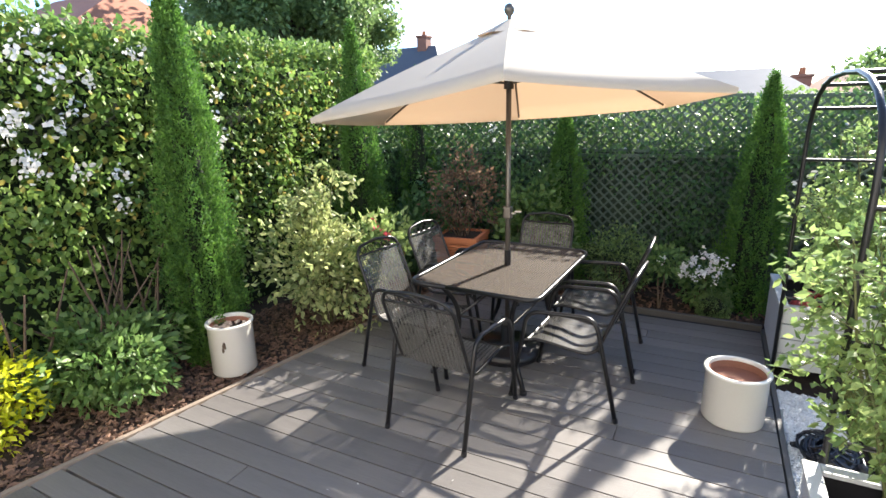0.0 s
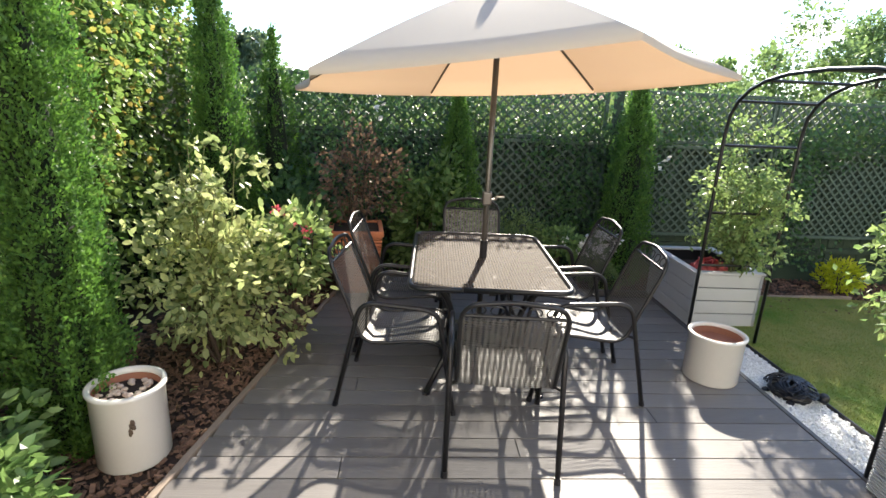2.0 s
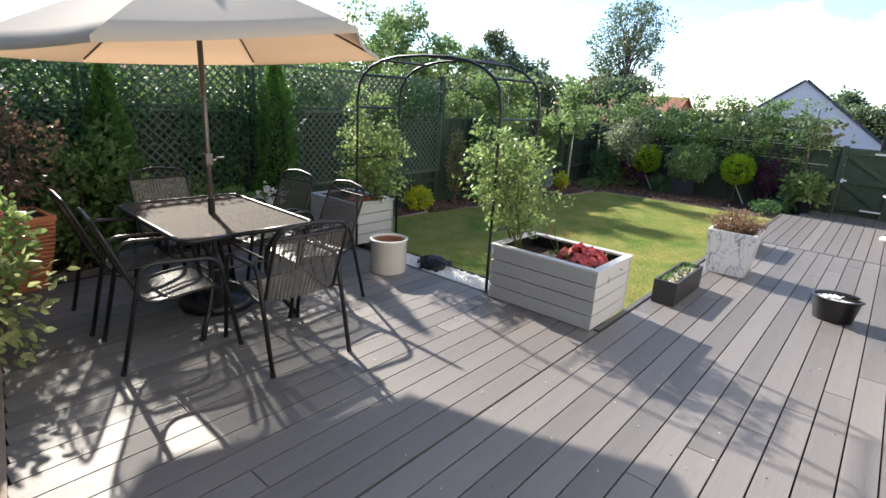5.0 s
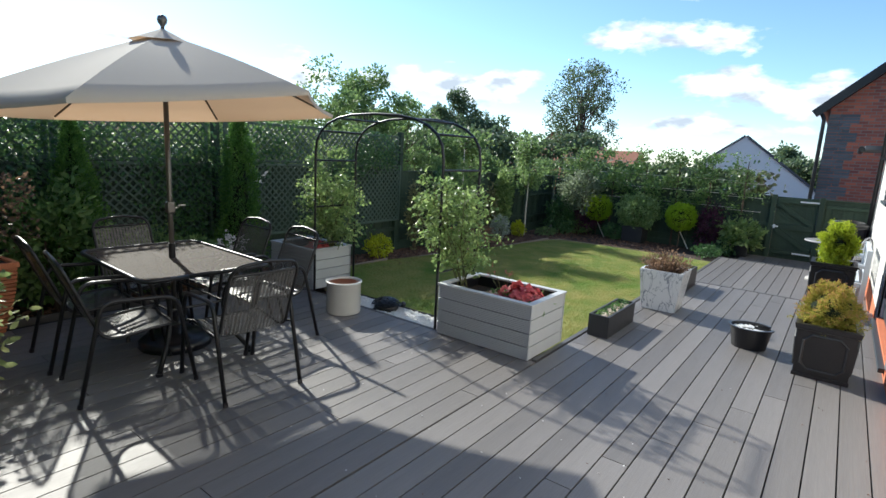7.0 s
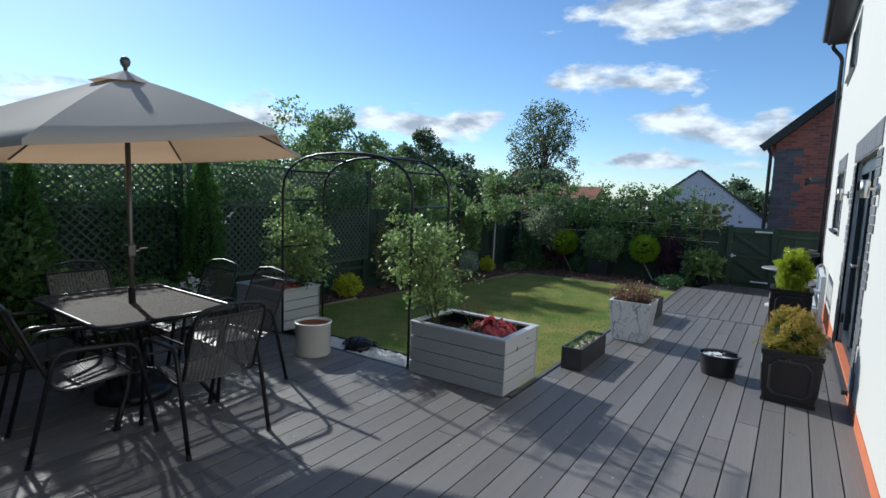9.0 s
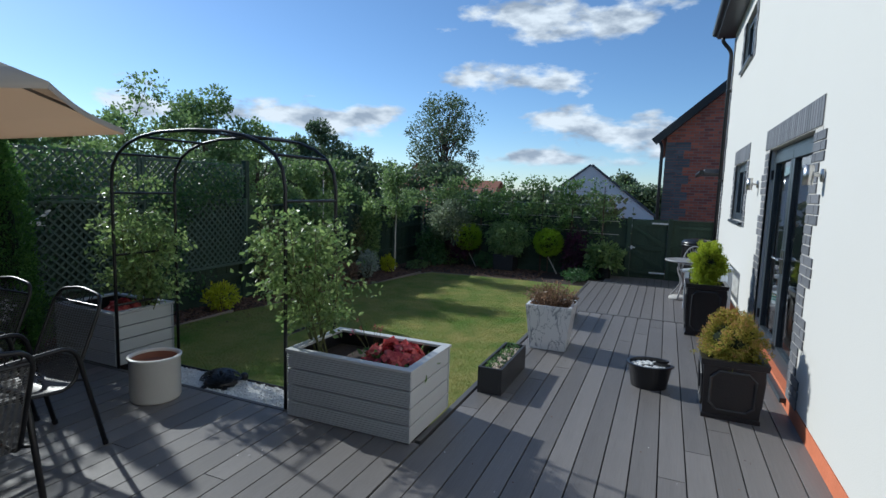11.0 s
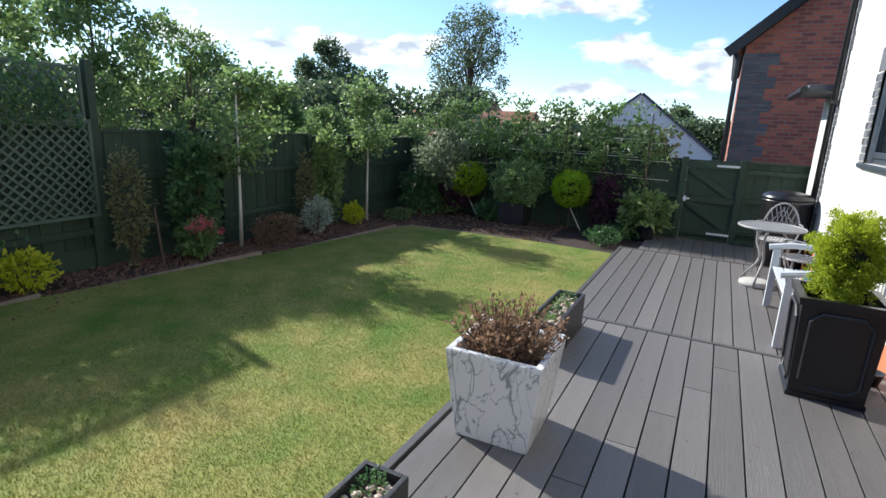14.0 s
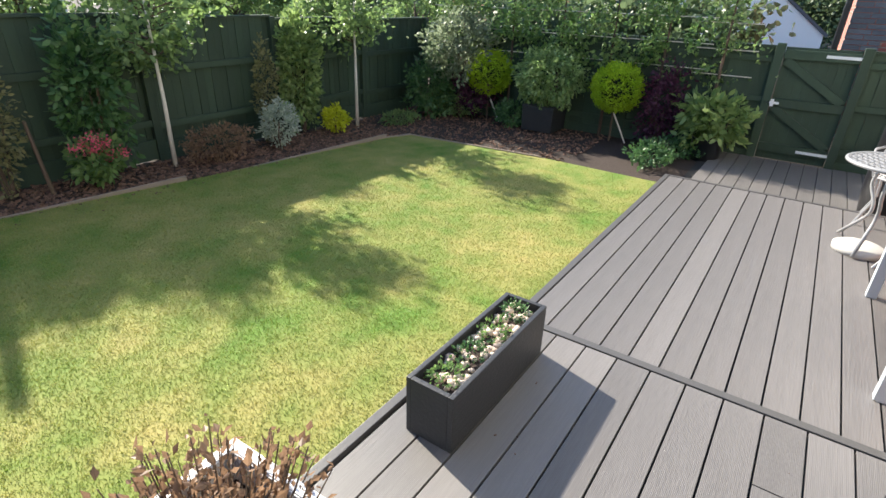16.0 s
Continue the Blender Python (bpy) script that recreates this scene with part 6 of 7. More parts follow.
bush("wall_shrub", 6.6, 6.98, ground_z(6), (0.33, 0.12, 0.6), 1500, 0.05, IVY_DARK, "dark climber spreading over the green fence", "shrub", 6, 24, 0.4, lift=0.85)
bush("bronze_shrub", 7.68, 6.72, ground_z(8), (0.42, 0.2, 0.2), 1700, 0.025, BROWN_LEAF, "low bronze-pink shrub in the lawn bed", "shrub", 8, 25, lift=0.22)
bush("silver_shrub", 8.55, 6.75, ground_z(9), (0.24, 0.2, 0.27), 1900, 0.024, SILVER_LEAF, "silver-white leaved shrub in the lawn bed", "shrub", 8, 26, lift=0.32)
bush("pillar_shrub", 8.68, 7.1, ground_z(9), (0.14, 0.12, 0.6), 1000, 0.03, BROWNISH, "narrow bronze-green upright shrub by the fence", "shrub", 4, 27, lift=0.65)
bush("climbing_vine", 9.35, 7.2, ground_z(9), (0.32, 0.14, 0.75), 2400, 0.05, ROSE, "bright green climber on the fence", "climber", 5, 28, 0.3, lift=0.85)
bush("yellow_shrub", 9.62, 6.85, ground_z(10), (0.18, 0.16, 0.17), 900, 0.03, GOLD, "yellow-green small shrub by the birch", "shrub", 6, 29, lift=0.22)
bush("low_plants", 10.9, 6.7, ground_z(11), (0.35, 0.25, 0.1), 700, 0.03, TREE, "low green ground cover in the corner bed", "plant", 4, 30, lift=0.08)
bush("fern_shrub", 11.8, 6.75, ground_z(12), (0.45, 0.35, 0.5), 2200, 0.045, IVY_DARK, "dark green shrub in the corner of the garden", "shrub", 6, 31, 0.4, lift=0.5)
bush("grey_shrub", 12.1, 6.35, ground_z(12), (0.75, 0.5, 0.5), 3600, 0.045, GREY_LEAF, "grey-green arching shrub in the corner of the garden", "shrub", 8, 32, 0.4, lift=1.15)
bush("purple_shrub", 12.25, 6.15, ground_z(12), (0.35, 0.35, 0.4), 1500, 0.04, PURPLE, "dark purple shrub below the grey one", "shrub", 6, 33, 0.4, lift=0.5)


def young_tree(x, y, z, h, r, n, label, seed, mat=TREE, bark=BIRCH_BARK, size=0.05, lift=0.62, trunk=0.028):
    """A slim trunk with limbs and a loose uneven crown."""
    ob = thing("young_tree", x, y, z, label, "tree")
    rng = np.random.default_rng(seed)
    part("trunk", tube(bmesh.new(), [(0, 0, -0.05), (0.02, 0.01, h * 0.3), (0.0, -0.02, h * 0.6), (0.02, 0, h * 0.92)], trunk, 8, r2=0.007), bark, ob, smooth=True)
    bm, P, D = bmesh.new(), [], []
    for k in range(26):
        u = rng.uniform(0.42, 0.92)
        a = rng.uniform(0, 6.28)
        ln = r[0] * rng.uniform(0.5, 1.1) * (1.15 - 0.5 * abs(u - 0.6))
        o = Vector((0.01, 0, h * u))
        e = o + Vector((ln * math.cos(a), ln * math.sin(a) * r[1] / r[0], ln * rng.uniform(0.0, 0.6)))
        tube(bm, [o, o.lerp(e, 0.5) + Vector((0, 0, 0.05)), e], 0.009, 5, r2=0.003)
        m = n // 26
        t = rng.uniform(0.25, 1.05, m)[:, None]
        P.append(np.array(o) * (1 - t) + np.array(e) * t + rng.normal(0, 0.09, (m, 3)))
        D.append(np.tile(np.array((e - o).normalized()) * 0.4, (m, 1)))
    part("branchwork", bm, BARK, ob)
    leaves("crown", np.concatenate(P), size, mat, ob, rng=rng, out=np.concatenate(D), long=1.4, droop=0.2)
    return ob


young_tree(7.25, 6.95, ground_z(7.4), 2.35, (0.62, 0.35), 2600, "slim pale-barked tree standing in the lawn bed", 3)
young_tree(10.22, 7.0, ground_z(10.4), 2.5, (0.6, 0.4), 2500, "slim pale-barked tree near the corner of the lawn", 4)


def lollipop(x, y, label, seed):
    z = ground_z(x)
    ob = conifer_ball("lollipop_conifer", x, y, z, (0.36, 0.36, 0.34), 16000, 0.016, BALL_LEAF, label, seed, 0.06, 0.42, 0.75)
    part("stake", tube(bmesh.new(), [(0.0, -0.25, -0.02), (0.0, 0.05, 0.5)], 0.012, 6), BIRCH_BARK, ob, "pale leaning stake")


lollipop(12.25, 3.72, "lime-green clipped ball conifer on a short stem", 3)
lollipop(12.25, 5.88, "lime-green clipped ball conifer near the corner", 4)


def cube_pot(x, y, w, h):
    ob = thing("square_pot", x, y, ground_z(x), "dark grey-blue square pot under the trailing shrub", "plant pot")
    part("body", boxed(-w, w, -w, w, 0, h, 0.01), SLATE, ob)
    part("rim", boxed(-w - 0.01, w + 0.01, -w - 0.01, w + 0.01, h, h + 0.03, 0.005), SLATE, ob)


cube_pot(12.2, 4.8, 0.26, 0.36)
bush("trailing_shrub", 12.2, 4.78, ground_z(12) + 0.36, (0.5, 0.52, 0.48), 5200, 0.035, SILVER_SHRUB, "rounded trailing shrub with glossy leaves in the square pot", "shrub", 10, 41, 0.3, lift=0.42, droop=0.6)
bush("purple_shrub", 12.3, 3.05, ground_z(12), (0.28, 0.3, 0.5), 1900, 0.035, PURPLE, "dark purple upright shrub in the far bed", "shrub", 7, 42, 0.45, lift=0.6)
bush("glossy_shrub", 12.15, 2.35, ground_z(12) - 0.02, (0.35, 0.42, 0.32), 900, 0.07, ROSE, "bright broad-leaved shrub near the gate", "shrub", 8, 43, 0.4, lift=0.55, long=1.8)
bush("low_plants", 11.35, 2.85, ground_z(11), (0.45, 0.3, 0.13), 1100, 0.03, IVY_DARK, "low dark plants at the lawn end beside the lower deck", "plant", 5, 47, lift=0.1)
round_pot("plant_pot", 12.12, 2.35, ground_z(12) - 0.02, 0.2, 0.3, PLASTIC, "dark round pot holding a broad-leaved shrub by the gate", 0.85)
bush("low_plants", 12.0, 2.75, ground_z(12), (0.3, 0.4, 0.12), 800, 0.03, IVY_DARK, "low dark plants at the end of the far bed", "plant", 4, 44, lift=0.1)
bush("low_plants", 12.1, 5.3, ground_z(12), (0.3, 0.3, 0.2), 900, 0.035, IVY_DARK, "low dark plants between the ball conifers", "plant", 4, 45, lift=0.18)
bush("low_plants", 12.1, 6.5, ground_z(12), (0.3, 0.5, 0.2), 900, 0.035, TREE, "low green plants in the corner bed", "plant", 4, 46, lift=0.18)


def pleached(x, y, seed, label, w=0.95, z0=1.1, z1=2.1, n=2600):
    """A tree trained flat on horizontal canes."""
    ob = thing("pleached_tree", x, y, ground_z(x), label, "tree", group="pleached trees along the far fence")
    rng = np.random.default_rng(seed)
    part("trunk", tube(bmesh.new(), [(0, 0, -0.05), (0, 0, z1)], 0.028, 8, r2=0.01), BARK, ob)
    for k in range(4):
        part("cane", tube(bmesh.new(), [(0.02, -w * 0.62, z0 + 0.32 * k), (0.02, w * 0.62, z0 + 0.32 * k)], 0.007, 5), BIRCH_BARK, ob, "pale bamboo cane")
    P = []
    for k in range(5):
        z = z0 + 0.27 * k
        m = n // 5
        P.append(np.stack((rng.normal(0, 0.09, m), rng.normal(0, w * 0.36, m), z + rng.normal(0, 0.09, m) + 0.05), 1))
    P = np.concatenate(P)
    c = np.array([noise.noise(Vector((0, q[1] * 3, q[2] * 3 + seed))) for q in P])
    leaves("crown", P[c > -0.1], 0.045, (TREE, RHODO, RHODO)[seed % 3], ob, rng=rng, long=1.4, droop=0.3)


for k, yy in enumerate((6.6, 5.6, 4.75, 3.95, 3.2)):
    pleached(12.45, yy, k + 3, "tree trained flat along canes above the far fence", z1=2.05 if k else 2.0)
pleached(12.45, 2.45, 15, "thin young tree trained on canes beside the gate", 0.62, 1.05, 2.2, 900)


def big_tree(name, x, y, z, h, r, n, size, label, seed, mat=TREE_FAR, clumps=34, trunk=0.18, crown_from=0.3, per=None):
    """A tapered trunk, limbs that fork, and a crown of many leaf clumps with gaps."""
    ob = thing(name, x, y, z, label, "tree")
    rng = np.random.default_rng(seed)
    bm = bmesh.new()
    tube(bm, [(0, 0, -0.2), (0.05 * h * 0.1, 0, h * 0.35), (0, 0.02 * h, h * 0.75)], trunk, 9, r2=trunk * 0.25)
    part("trunk", bm, BARK, ob, smooth=True)
    lb, P, D = bmesh.new(), [], []
    zc = h * (crown_from + 1) / 2
    hz = h * (1 - crown_from) / 2
    for k in range(clumps):
        d = rng.normal(size=3)
        d /= np.linalg.norm(d)
        q = rng.uniform(0.25, 1) ** 0.45 * 0.85
        c = np.array((d[0] * r * q, d[1] * r * q, zc + d[2] * hz * q))
        o = Vector((0, 0, h * rng.uniform(crown_from * 0.8, 0.7)))
        tube(lb, [o, o.lerp(Vector(c), 0.5) + Vector((0, 0, 0.06 * h * rng.uniform(0, 1))), Vector(c)], trunk * 0.22, 5, r2=trunk * 0.05)
        m = n // clumps
        rr = r * rng.uniform(0.13, 0.3)
        e = rng.normal(size=(m, 3))
        e /= np.linalg.norm(e, axis=1)[:, None]
        P.append(c + e * (rr * rng.uniform(0.4, 1.1, m)[:, None] * np.array((1, 1, 0.8))))
        D.append(e * 0.6)
    part("branchwork", lb, BARK, ob)
    leaves("crown", np.concatenate(P), size, mat, ob, rng=rng, out=np.concatenate(D), long=1.4)
    return ob


# beyond the fences
for k, (x, y, h, r, n) in enumerate(((3.6, 9.4, 3.2, 1.1, 5000), (5.3, 9.6, 3.9, 1.3, 6500), (7.2, 9.8, 4.1, 1.3, 6500), (8.9, 10.0, 3.3, 1.2, 5500), (10.6, 10.0, 2.7, 1.0, 5000), (12.8, 10.2, 2.1, 1.1, 5000), (14.8, 9.4, 2.2, 1.1, 4500))):
    big_tree("garden_tree", x, y, -0.3, h, r, round(n * 2.1), 0.048, "leafy green tree behind the garden fence", 50 + k, TREE, 44, 0.06, 0.12)
big_tree("tall_tree", -10.6, 14.8, -0.3, 8.6, 3.5, 80000, 0.1, "broad green tree beyond the ivy hedge", 60, TREE, clumps=90, trunk=0.28, crown_from=0.2)
big_tree("tall_tree", -6.3, 19.0, -0.3, 4.3, 1.8, 8000, 0.13, "small broad tree beyond the back fence", 61, clumps=40, trunk=0.2)
big_tree("tall_birch", 28.0, 13.4, -1.0, 8.9, 2.45, 10000, 0.085, "tall airy birch against the sky", 62, clumps=95, trunk=0.16, crown_from=0.22)
big_tree("round_tree", 25.0, 20.2, -1.0, 6.5, 2.3, 20000, 0.1, "rounded green tree beyond the garden", 63, clumps=44, trunk=0.2, crown_from=0.15)
big_tree("round_tree", 24.5, 17.6, -1.0, 5.0, 1.9, 9000, 0.13, "lower rounded tree beyond the garden", 64, clumps=36, trunk=0.18, crown_from=0.1)
big_tree("round_tree", 30.0, 25.0, -1.0, 5.5, 3.0, 9000, 0.18, "green tree in the distance", 65, clumps=36, trunk=0.2, crown_from=0.1)
big_tree("round_tree", 45.0, 4.0, -1.5, 5.2, 3.4, 8000, 0.2, "low green tree far behind the white gable", 66, clumps=36, trunk=0.25, crown_from=0.05)
big_tree("round_tree", 21.0, 24.0, -1.0, 5.2, 2.6, 9000, 0.16, "green tree beyond the garden fence", 67, clumps=36, trunk=0.2, crown_from=0.1)


def far_hedge(x0, x1, y0, y1, h, n, label, seed):
    rng = np.random.default_rng(seed)
    t = rng.uniform(0, 1, n)
    x, y = x0 + (x1 - x0) * t, y0 + (y1 - y0) * t
    top = np.array([h * (1 + 0.25 * noise.noise(Vector((q * 14, seed, 0)))) for q in t])
    z = top * rng.uniform(0, 1, n) ** 0.6
    p = np.stack((x + rng.normal(0, 0.35, n), y + rng.normal(0, 0.35, n), z - 0.5), 1)
    tagged(leaves("far_hedge", p, 0.14, TREE_FAR, rng=rng, long=1.3), label, "hedge", kind="stuff")


far_hedge(19, 19, 8.8, 30, 3.1, 16000, "dense dark hedge beyond the garden", 3)
far_hedge(16.5, 18, 2.8, 9.2, 2.0, 9000, "dark hedge behind the far fence", 4)
far_hedge(38, 40, 1.0, 4.5, 2.6, 6000, "dark hedge beside the far gable", 5)
far_hedge(-14, 8, 14.5, 15.5, 2.3, 12000, "dark hedge behind the back fence", 6)


# ---- houses beyond ----
def gable_house(name, x, y, z, w, d, eave, ridge, turn, wall, roof, label, windows=(), chimney=None, overhang=0.18):
    """A house with its gable end facing -x before it is turned; ridge along x."""
    ob = thing(name, x, y, z, label, "house", turn)
    bm = bmesh.new()
    pts = [(-w / 2, 0), (w / 2, 0), (w / 2, eave), (0, ridge), (-w / 2, eave)]
    a = [bm.verts.new((0, p[0], p[1])) for p in pts]
    b = [bm.verts.new((d, p[0], p[1])) for p in pts]
    bm.faces.new(a)
    bm.faces.new(b[::-1])
    for k in range(5):
        bm.faces.new((a[k], b[k], b[(k + 1) % 5], a[(k + 1) % 5]))
    bmesh.ops.recalc_face_normals(bm, faces=bm.faces)
    part("wall", bm, wall, ob)
    for s in (-1, 1):
        ln = math.hypot(w / 2, ridge - eave)
        ang = math.atan2(ridge - eave, w / 2)
        u = Vector((0, s * math.cos(ang), -math.sin(ang)))
        nrm = Vector((0, s * math.sin(ang), math.cos(ang)))
        rb = bmesh.new()
        for e in (0, 1):
            for t in (0, ln + overhang):
                for q in (0.015, 0.12):
                    rb.verts.new(Vector((-overhang if e == 0 else d + overhang, 0, ridge)) + u * t + nrm * q)
        rb.verts.ensure_lookup_table()
        for f in ((0, 1, 3, 2), (4, 6, 7, 5), (0, 4, 5, 1), (2, 3, 7, 6), (1, 5, 7, 3), (0, 2, 6, 4)):
            rb.faces.new([rb.verts[i] for i in f])
        bmesh.ops.recalc_face_normals(rb, faces=rb.faces)
        part("roof", rb, roof, ob)
    for wy, wz, ww, wh in windows:
        fr = bmesh.new()
        for q in ((wy - ww / 2, wy + ww / 2, wz, wz + 0.06), (wy - ww / 2, wy + ww / 2, wz + wh - 0.06, wz + wh), (wy - ww / 2, wy - ww / 2 + 0.06, wz, wz + wh), (wy + ww / 2 - 0.06, wy + ww / 2, wz, wz + wh), (wy - 0.03, wy + 0.03, wz, wz + wh)):
            box(fr, -0.06, 0.01, q[0], q[1], q[2], q[3])
        wn_ = part("window", fr, UPVC, ob, "white window frame")
        part("pane", boxed(-0.02, -0.005, wy - ww / 2 + 0.05, wy + ww / 2 - 0.05, wz + 0.05, wz + wh - 0.05), FRAME, wn_)
    if chimney:
        part("chimney", boxed(d * 0.5 - 0.3, d * 0.5 + 0.3, chimney - 0.3, chimney + 0.3, ridge - 0.6, ridge + 0.9, 0.02), RED_BRICK, ob)
        part("chimney_pot", tube(bmesh.new(), [(d * 0.5, chimney, ridge + 0.9), (d * 0.5, chimney, ridge + 1.25)], 0.13, 10, r2=0.1), TERRACOTTA, ob)
    return ob


def brick_wall_material():
    m = bpy.data.materials.new("brick_wall")
    m.use_nodes = True
    n, l = m.node_tree.nodes, m.node_tree.links
    b = n["Principled BSDF"]
    co, mp, br, no, mx = (n.new(k) for k in ("ShaderNodeTexCoord", "ShaderNodeMapping", "ShaderNodeTexBrick", "ShaderNodeTexNoise", "ShaderNodeMix"))
    mp.inputs["Rotation"].default_value = (radians(90), 0, radians(90))
    l.new(co.outputs["Object"], mp.inputs[0])
    sp, cb = n.new("ShaderNodeSeparateXYZ"), n.new("ShaderNodeCombineXYZ")
    l.new(co.outputs["Object"], sp.inputs[0])
    ad = n.new("ShaderNodeMath")
    ad.operation = "ADD"
    l.new(sp.outputs[0], ad.inputs[0])
    l.new(sp.outputs[1], ad.inputs[1])
    l.new(ad.outputs[0], cb.inputs[0])
    l.new(sp.outputs[2], cb.inputs[1])
    l.new(cb.outputs[0], br.inputs["Vector"])
    br.inputs["Scale"].default_value = 1.0
    br.inputs["Brick Width"].default_value, br.inputs["Row Height"].default_value = 0.225, 0.075
    br.inputs["Mortar Size"].default_value = 0.009
    br.inputs["Color1"].default_value, br.inputs["Color2"].default_value = (0.6, 0.17, 0.1, 1), (0.27, 0.085, 0.07, 1)
    br.inputs["Mortar"].default_value = (0.3, 0.22, 0.18, 1)
    l.new(br.outputs["Color"], b.inputs["Base Color"])
    b.inputs["Roughness"].default_value = 0.85
    return m


BRICKWORK = brick_wall_material()
nb = gable_house("brick_house", 15.0, -3.22, -0.5, 8.8, 7.0, 3.75, 7.6, 0, BRICKWORK, ROOF, "red brick house with grey corner bricks behind the gate")
for k in range(48):
    wide = 0.62 if (k // 3) % 2 else 0.45
    half = 0.22 if k % 2 else 0.3
    for n, (y0, y1) in enumerate(((4.4 - wide, 4.4 - half - 0.006), (4.4 - half + 0.004, 4.4))):
        part("quoin", boxed(-0.012, 0.02, y0, y1, k * 0.075 + 0.02, k * 0.075 + 0.086), GREY_BRICK, nb, "dark grey brick quoin")
    if k % 3 == 0:
        part("quoin", boxed(0.0, 0.3, 4.39, 4.412, k * 0.075 + 0.02, k * 0.075 + 0.22), GREY_BRICK, nb, "dark grey brick quoin")
part("downpipe", tube(bmesh.new(), rounded([(-0.06, 4.5, 0), (-0.06, 4.5, 3.5), (-0.06, 4.62, 3.7)], 0.08), 0.045, 8), PLASTIC, nb)
part("bargeboard", boxed(-0.24, -0.19, -0.1, 0.1, 0, 5.95, m=pose(0, 4.72, 3.6, 48.6, 0, 0)), PLASTIC, nb)

PALE_GABLE = material("white_gable", (0.88, 0.87, 0.85), 0.8, vary=0.03)
gable_house("white_house", 33.0, 5.55, -1.5, 7.8, 9.0, 1.9, 4.9, 12, PALE_GABLE, ROOF, "white rendered gable of a low house in the distance", overhang=0.1)
gable_house("far_house", 36.0, 19.0, -1.5, 5.0, 8.0, 2.6, 5.0, 0, BRICKWORK, RED_ROOF, "red brick gable with a window beyond the trees", windows=((0.3, 2.6, 1.0, 1.0),))
gable_house("far_house", 33.0, 11.5, -1.5, 7.0, 8.0, 1.6, 3.7, 90, RED_BRICK, RED_ROOF, "low house with an orange tiled roof behind the far fence")


def hip_house(x0, x1, y0, y1, eave, ridge, wall, roof, label, hip=1.2, chimney=None):
    """A low house with a hipped roof whose ridge runs along x."""
    ob = thing("far_house", x0, y0, -0.5, label, "house")
    w, d = x1 - x0, y1 - y0
    part("wall", boxed(0, w, 0, d, 0, eave + 0.5), wall, ob)
    bm, o = bmesh.new(), 0.3
    lo, hi = eave + 0.47, ridge + 0.5
    low = [bm.verts.new(p) for p in ((-o, -o, lo), (w + o, -o, lo), (w + o, d + o, lo), (-o, d + o, lo))]
    under = [bm.verts.new(v.co - Vector((0, 0, 0.14))) for v in low]
    a, b = bm.verts.new((hip, d / 2, hi)), bm.verts.new((w - hip, d / 2, hi))
    for f in ((low[0], low[1], b, a), (low[1], low[2], b), (low[2], low[3], a, b), (low[3], low[0], a), tuple(reversed(under))):
        bm.faces.new(f)
    for k in range(4):
        bm.faces.new((low[k], under[k], under[(k + 1) % 4], low[(k + 1) % 4]))
    bmesh.ops.recalc_face_normals(bm, faces=bm.faces)
    part("roof", bm, roof, ob)
    if chimney:
        cx, top = chimney
        ch = part("chimney", boxed(cx - x0 - 0.26, cx - x0 + 0.26, d / 2 - 0.3, d / 2 + 0.3, lo, top + 0.3, 0.02), CHIMNEY, ob, "brown brick chimney")
        part("cap", boxed(cx - x0 - 0.31, cx - x0 + 0.31, d / 2 - 0.35, d / 2 + 0.35, top + 0.3, top + 0.4, 0.02), CHIMNEY, ch)
        part("chimney_pot", tube(bmesh.new(), [(cx - x0, d / 2, top + 0.38), (cx - x0, d / 2, top + 0.62)], 0.11, 10, r2=0.09), TERRACOTTA, ch, "red clay chimney pot")
    return ob


CHIMNEY = material("chimney_brick", (0.25, 0.12, 0.085), 0.85, vary=0.25)
SLATES = material("grey_slates", (0.2, 0.195, 0.2), 0.7, vary=0.12, scale=4)
hip_house(-1.9, 3.5, 17.2, 19.8, 1.95, 2.72, WHITE_PAINT, SLATES, "low house with a grey slate hipped roof behind the back fence", 0.8)
hip_house(3.45, 12.0, 20.5, 24.0, 1.7, 2.6, WHITE_PAINT, RED_ROOF, "low house with a brown tiled roof behind the back fence", 1.0, chimney=(3.78, 2.75))
hip_house(-17.0, -10.5, 24.5, 28.0, 3.2, 5.0, BRICKWORK, ROOF, "far house with a brick chimney behind the trees", 1.2, chimney=(-12.35, 5.6))
hip_house(-19.0, -14.2, 9.8, 14.2, 4.1, 5.6, WHITE_PAINT, RED_ROOF, "house with an orange tiled roof above the ivy hedge", 0.6)


# ---- deck boards ----
board_bm = boxed(0, 1, -0.073, 0.073, -0.025, 0, 0)
BOARD = bpy.data.meshes.new("board")
board_bm.to_mesh(BOARD)
board_bm.free()
BOARD.materials.append(DECK)
PITCH = 0.1547


def deck_rows(name, y0, y1, x0f, x1f, z, label, joint, pitch=PITCH, run=4.14):
    """Rows of boards along x; joint gives the place of one butt joint in each row, the next ones are a run apart."""
    ob = thing(name, 0, 0, 0, label, "decking")
    ob["kind"] = "structure"
    k, y = 0, y0 + pitch / 2
    while y < y1:
        a, end = x0f(y), x1f(y)
        cut = joint(k)
        while cut < a + 0.15:
            cut += run
        while a < end - 0.03:
            b = min(end, cut)
            if end - b < 0.25:
                b = end
            o = new("board", BOARD)
            o.parent = ob
            o.location = (a, y, z)
            o.scale = (b - a - 0.006, 1, 1)
            a, cut = b, b + run
        k += 1
        y += pitch
    return ob


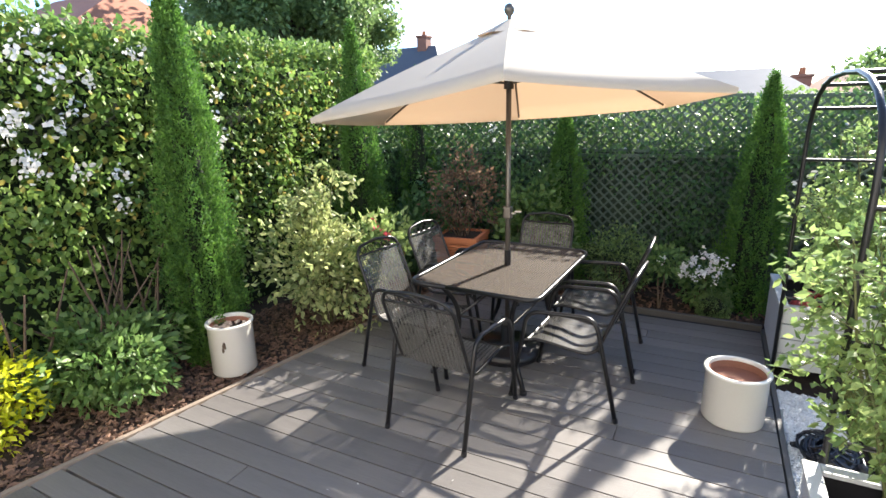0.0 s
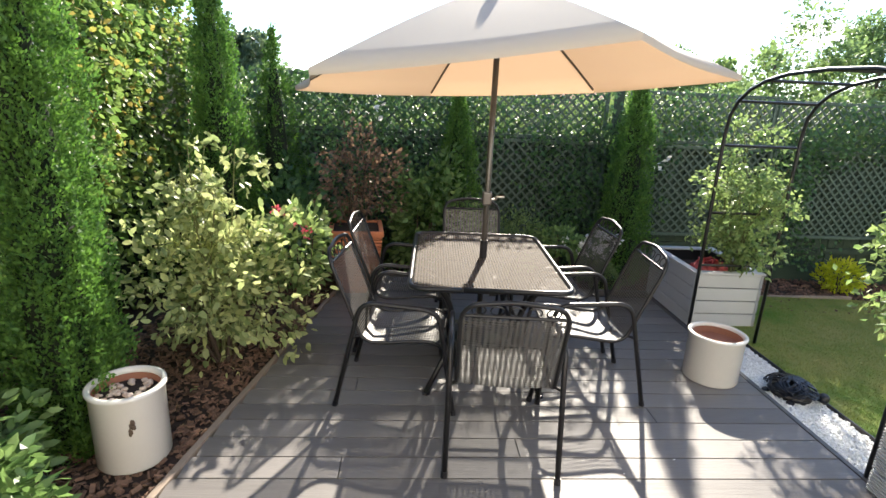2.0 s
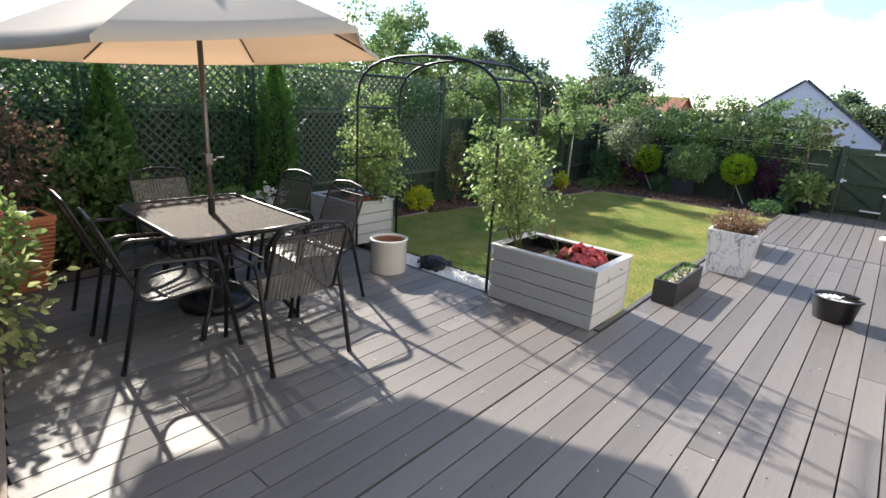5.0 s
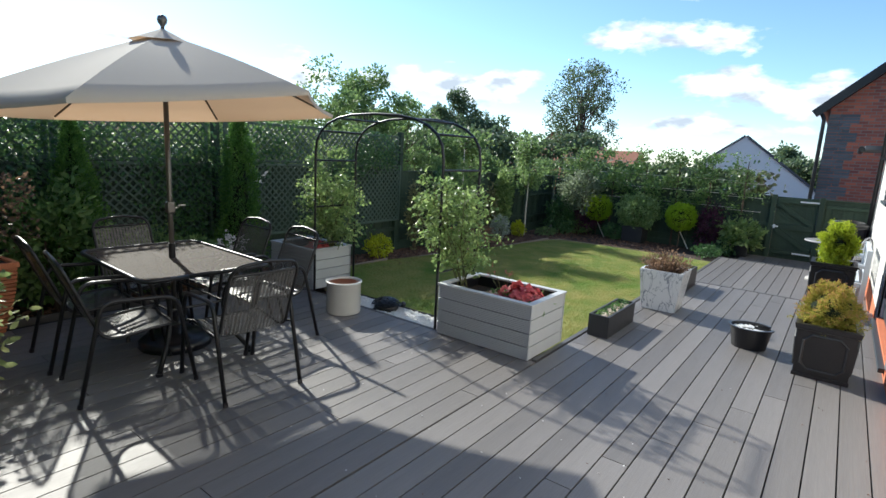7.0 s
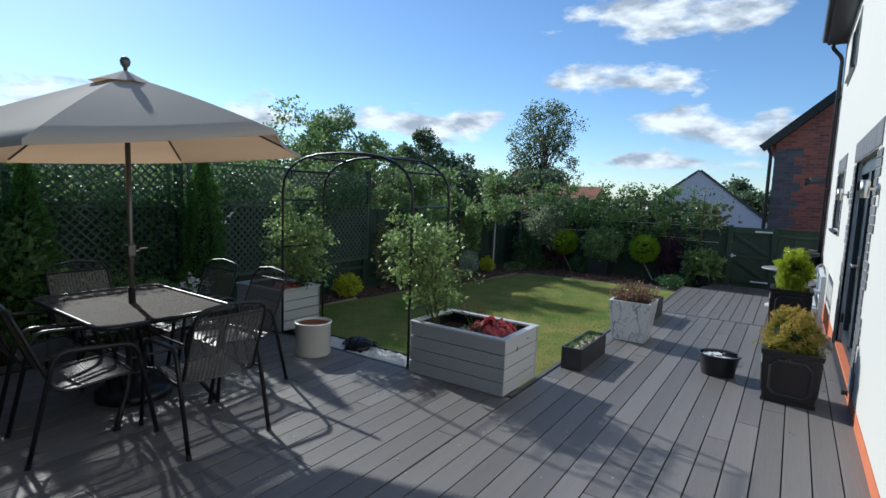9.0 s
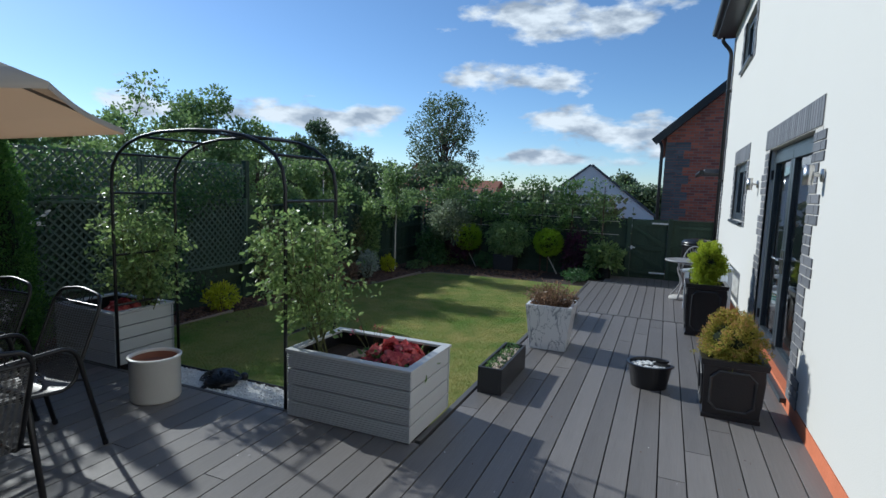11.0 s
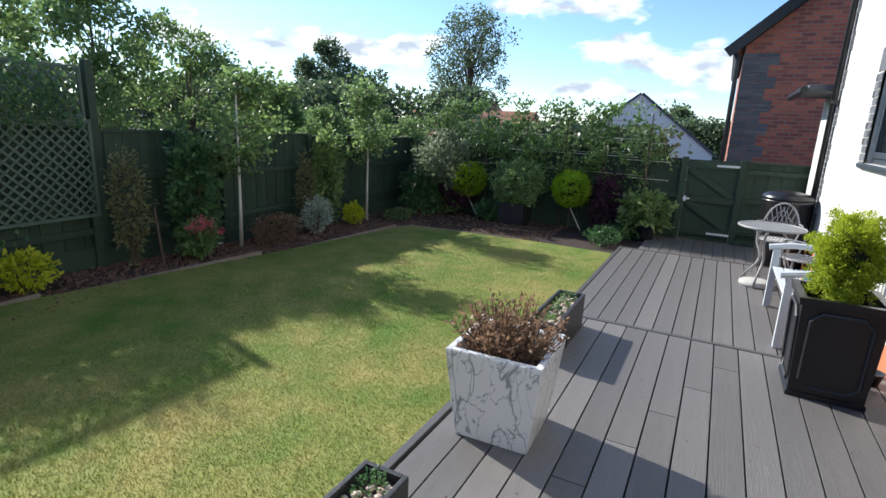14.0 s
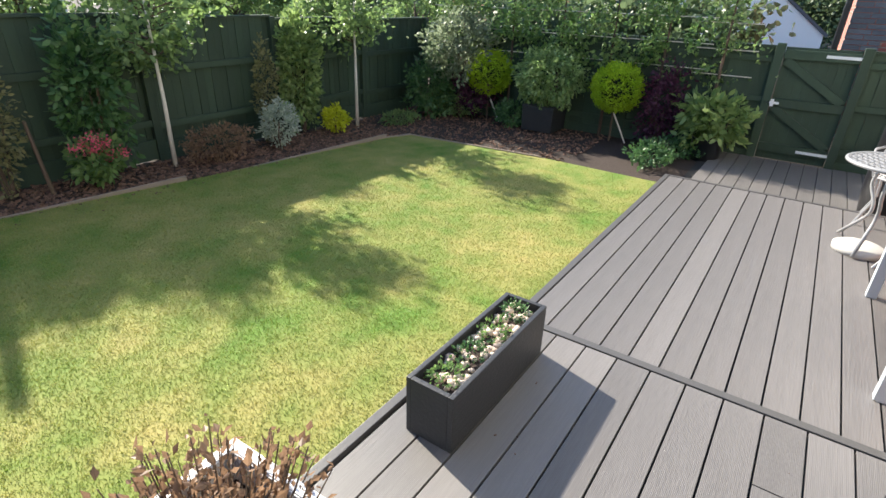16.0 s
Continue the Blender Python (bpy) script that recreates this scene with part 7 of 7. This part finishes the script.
EDGE = 2.47
deck_rows("decking", 0.045, EDGE - 0.09, lambda y: kerb_x(y) + 0.02, lambda y: 6.45, 0.0, "dark grey composite deck boards along the house", lambda k: 0.24 - 0.415 * k + 4.14)
deck_rows("decking", 2.372, 6.0, lambda y: kerb_x(y) + 0.02, lambda y: 2.03, 0.0, "dark grey composite deck boards round the table", lambda k: (1.18, 9.0, -0.58, 0.32, 9.0)[k % 5])
deck_rows("decking", 0.03, EDGE - 0.09, lambda y: 6.51, lambda y: 10.2, -0.17, "lower level of grey composite deck boards", lambda k: 20.0, pitch=0.1566)
deck_rows("decking", WALL + 0.03, EDGE - 0.25, lambda y: 10.3, lambda y: 12.58, -0.36, "lowest grey deck boards before the gate", lambda k: 20.0)
trims = [(2.06, 6.5, EDGE - 0.085, EDGE - 0.045, 0.0), (6.455, 6.5, WALL + 0.03, EDGE - 0.09, 0.0), (6.5, 10.25, EDGE - 0.085, EDGE - 0.04, -0.17), (10.205, 10.25, WALL + 0.03, EDGE - 0.09, -0.17),
         (2.033, 2.063, EDGE - 0.045, 6.02, 0.0)]
for x0, x1, y0, y1, z in trims:
    tagged(part("deck_edge", boxed(x0, x1, y0, y1, z - 0.03, z + 0.002, 0.003), DECK_TRIM), "dark edge board finishing the deck", "deck edge", kind="structure")
for x0, x1, y0, y1, z in ((6.47, 6.49, WALL + 0.03, EDGE - 0.1, -0.03), (10.22, 10.24, WALL + 0.03, EDGE - 0.1, -0.2), (2.07, 6.49, EDGE - 0.07, EDGE - 0.05, -0.03), (6.5, 10.24, EDGE - 0.07, EDGE - 0.05, -0.2), (2.04, 2.06, EDGE - 0.04, 6.0, -0.03)):
    tagged(part("deck_fascia", boxed(x0, x1, y0, y1, -0.5, z), DECK_TRIM), "dark fascia board under the deck edge", "deck fascia", kind="structure")
for outline, z in (([(-1.9, WALL), (6.46, WALL), (6.46, EDGE - 0.08), (2.03, EDGE - 0.08), (2.03, 6.03), (-0.91, 6.05), (-1.54, 2.2)], -0.027), ([(6.5, WALL), (10.2, WALL), (10.2, EDGE - 0.08), (6.5, EDGE - 0.08)], -0.197), ([(10.25, WALL), (12.6, WALL), (12.6, EDGE - 0.1), (10.25, EDGE - 0.1)], -0.388)):
    sheet("deck_base", outline, lambda x, z=z: z, UNDER, "black frame under the deck boards", "deck base", thick=0.015)
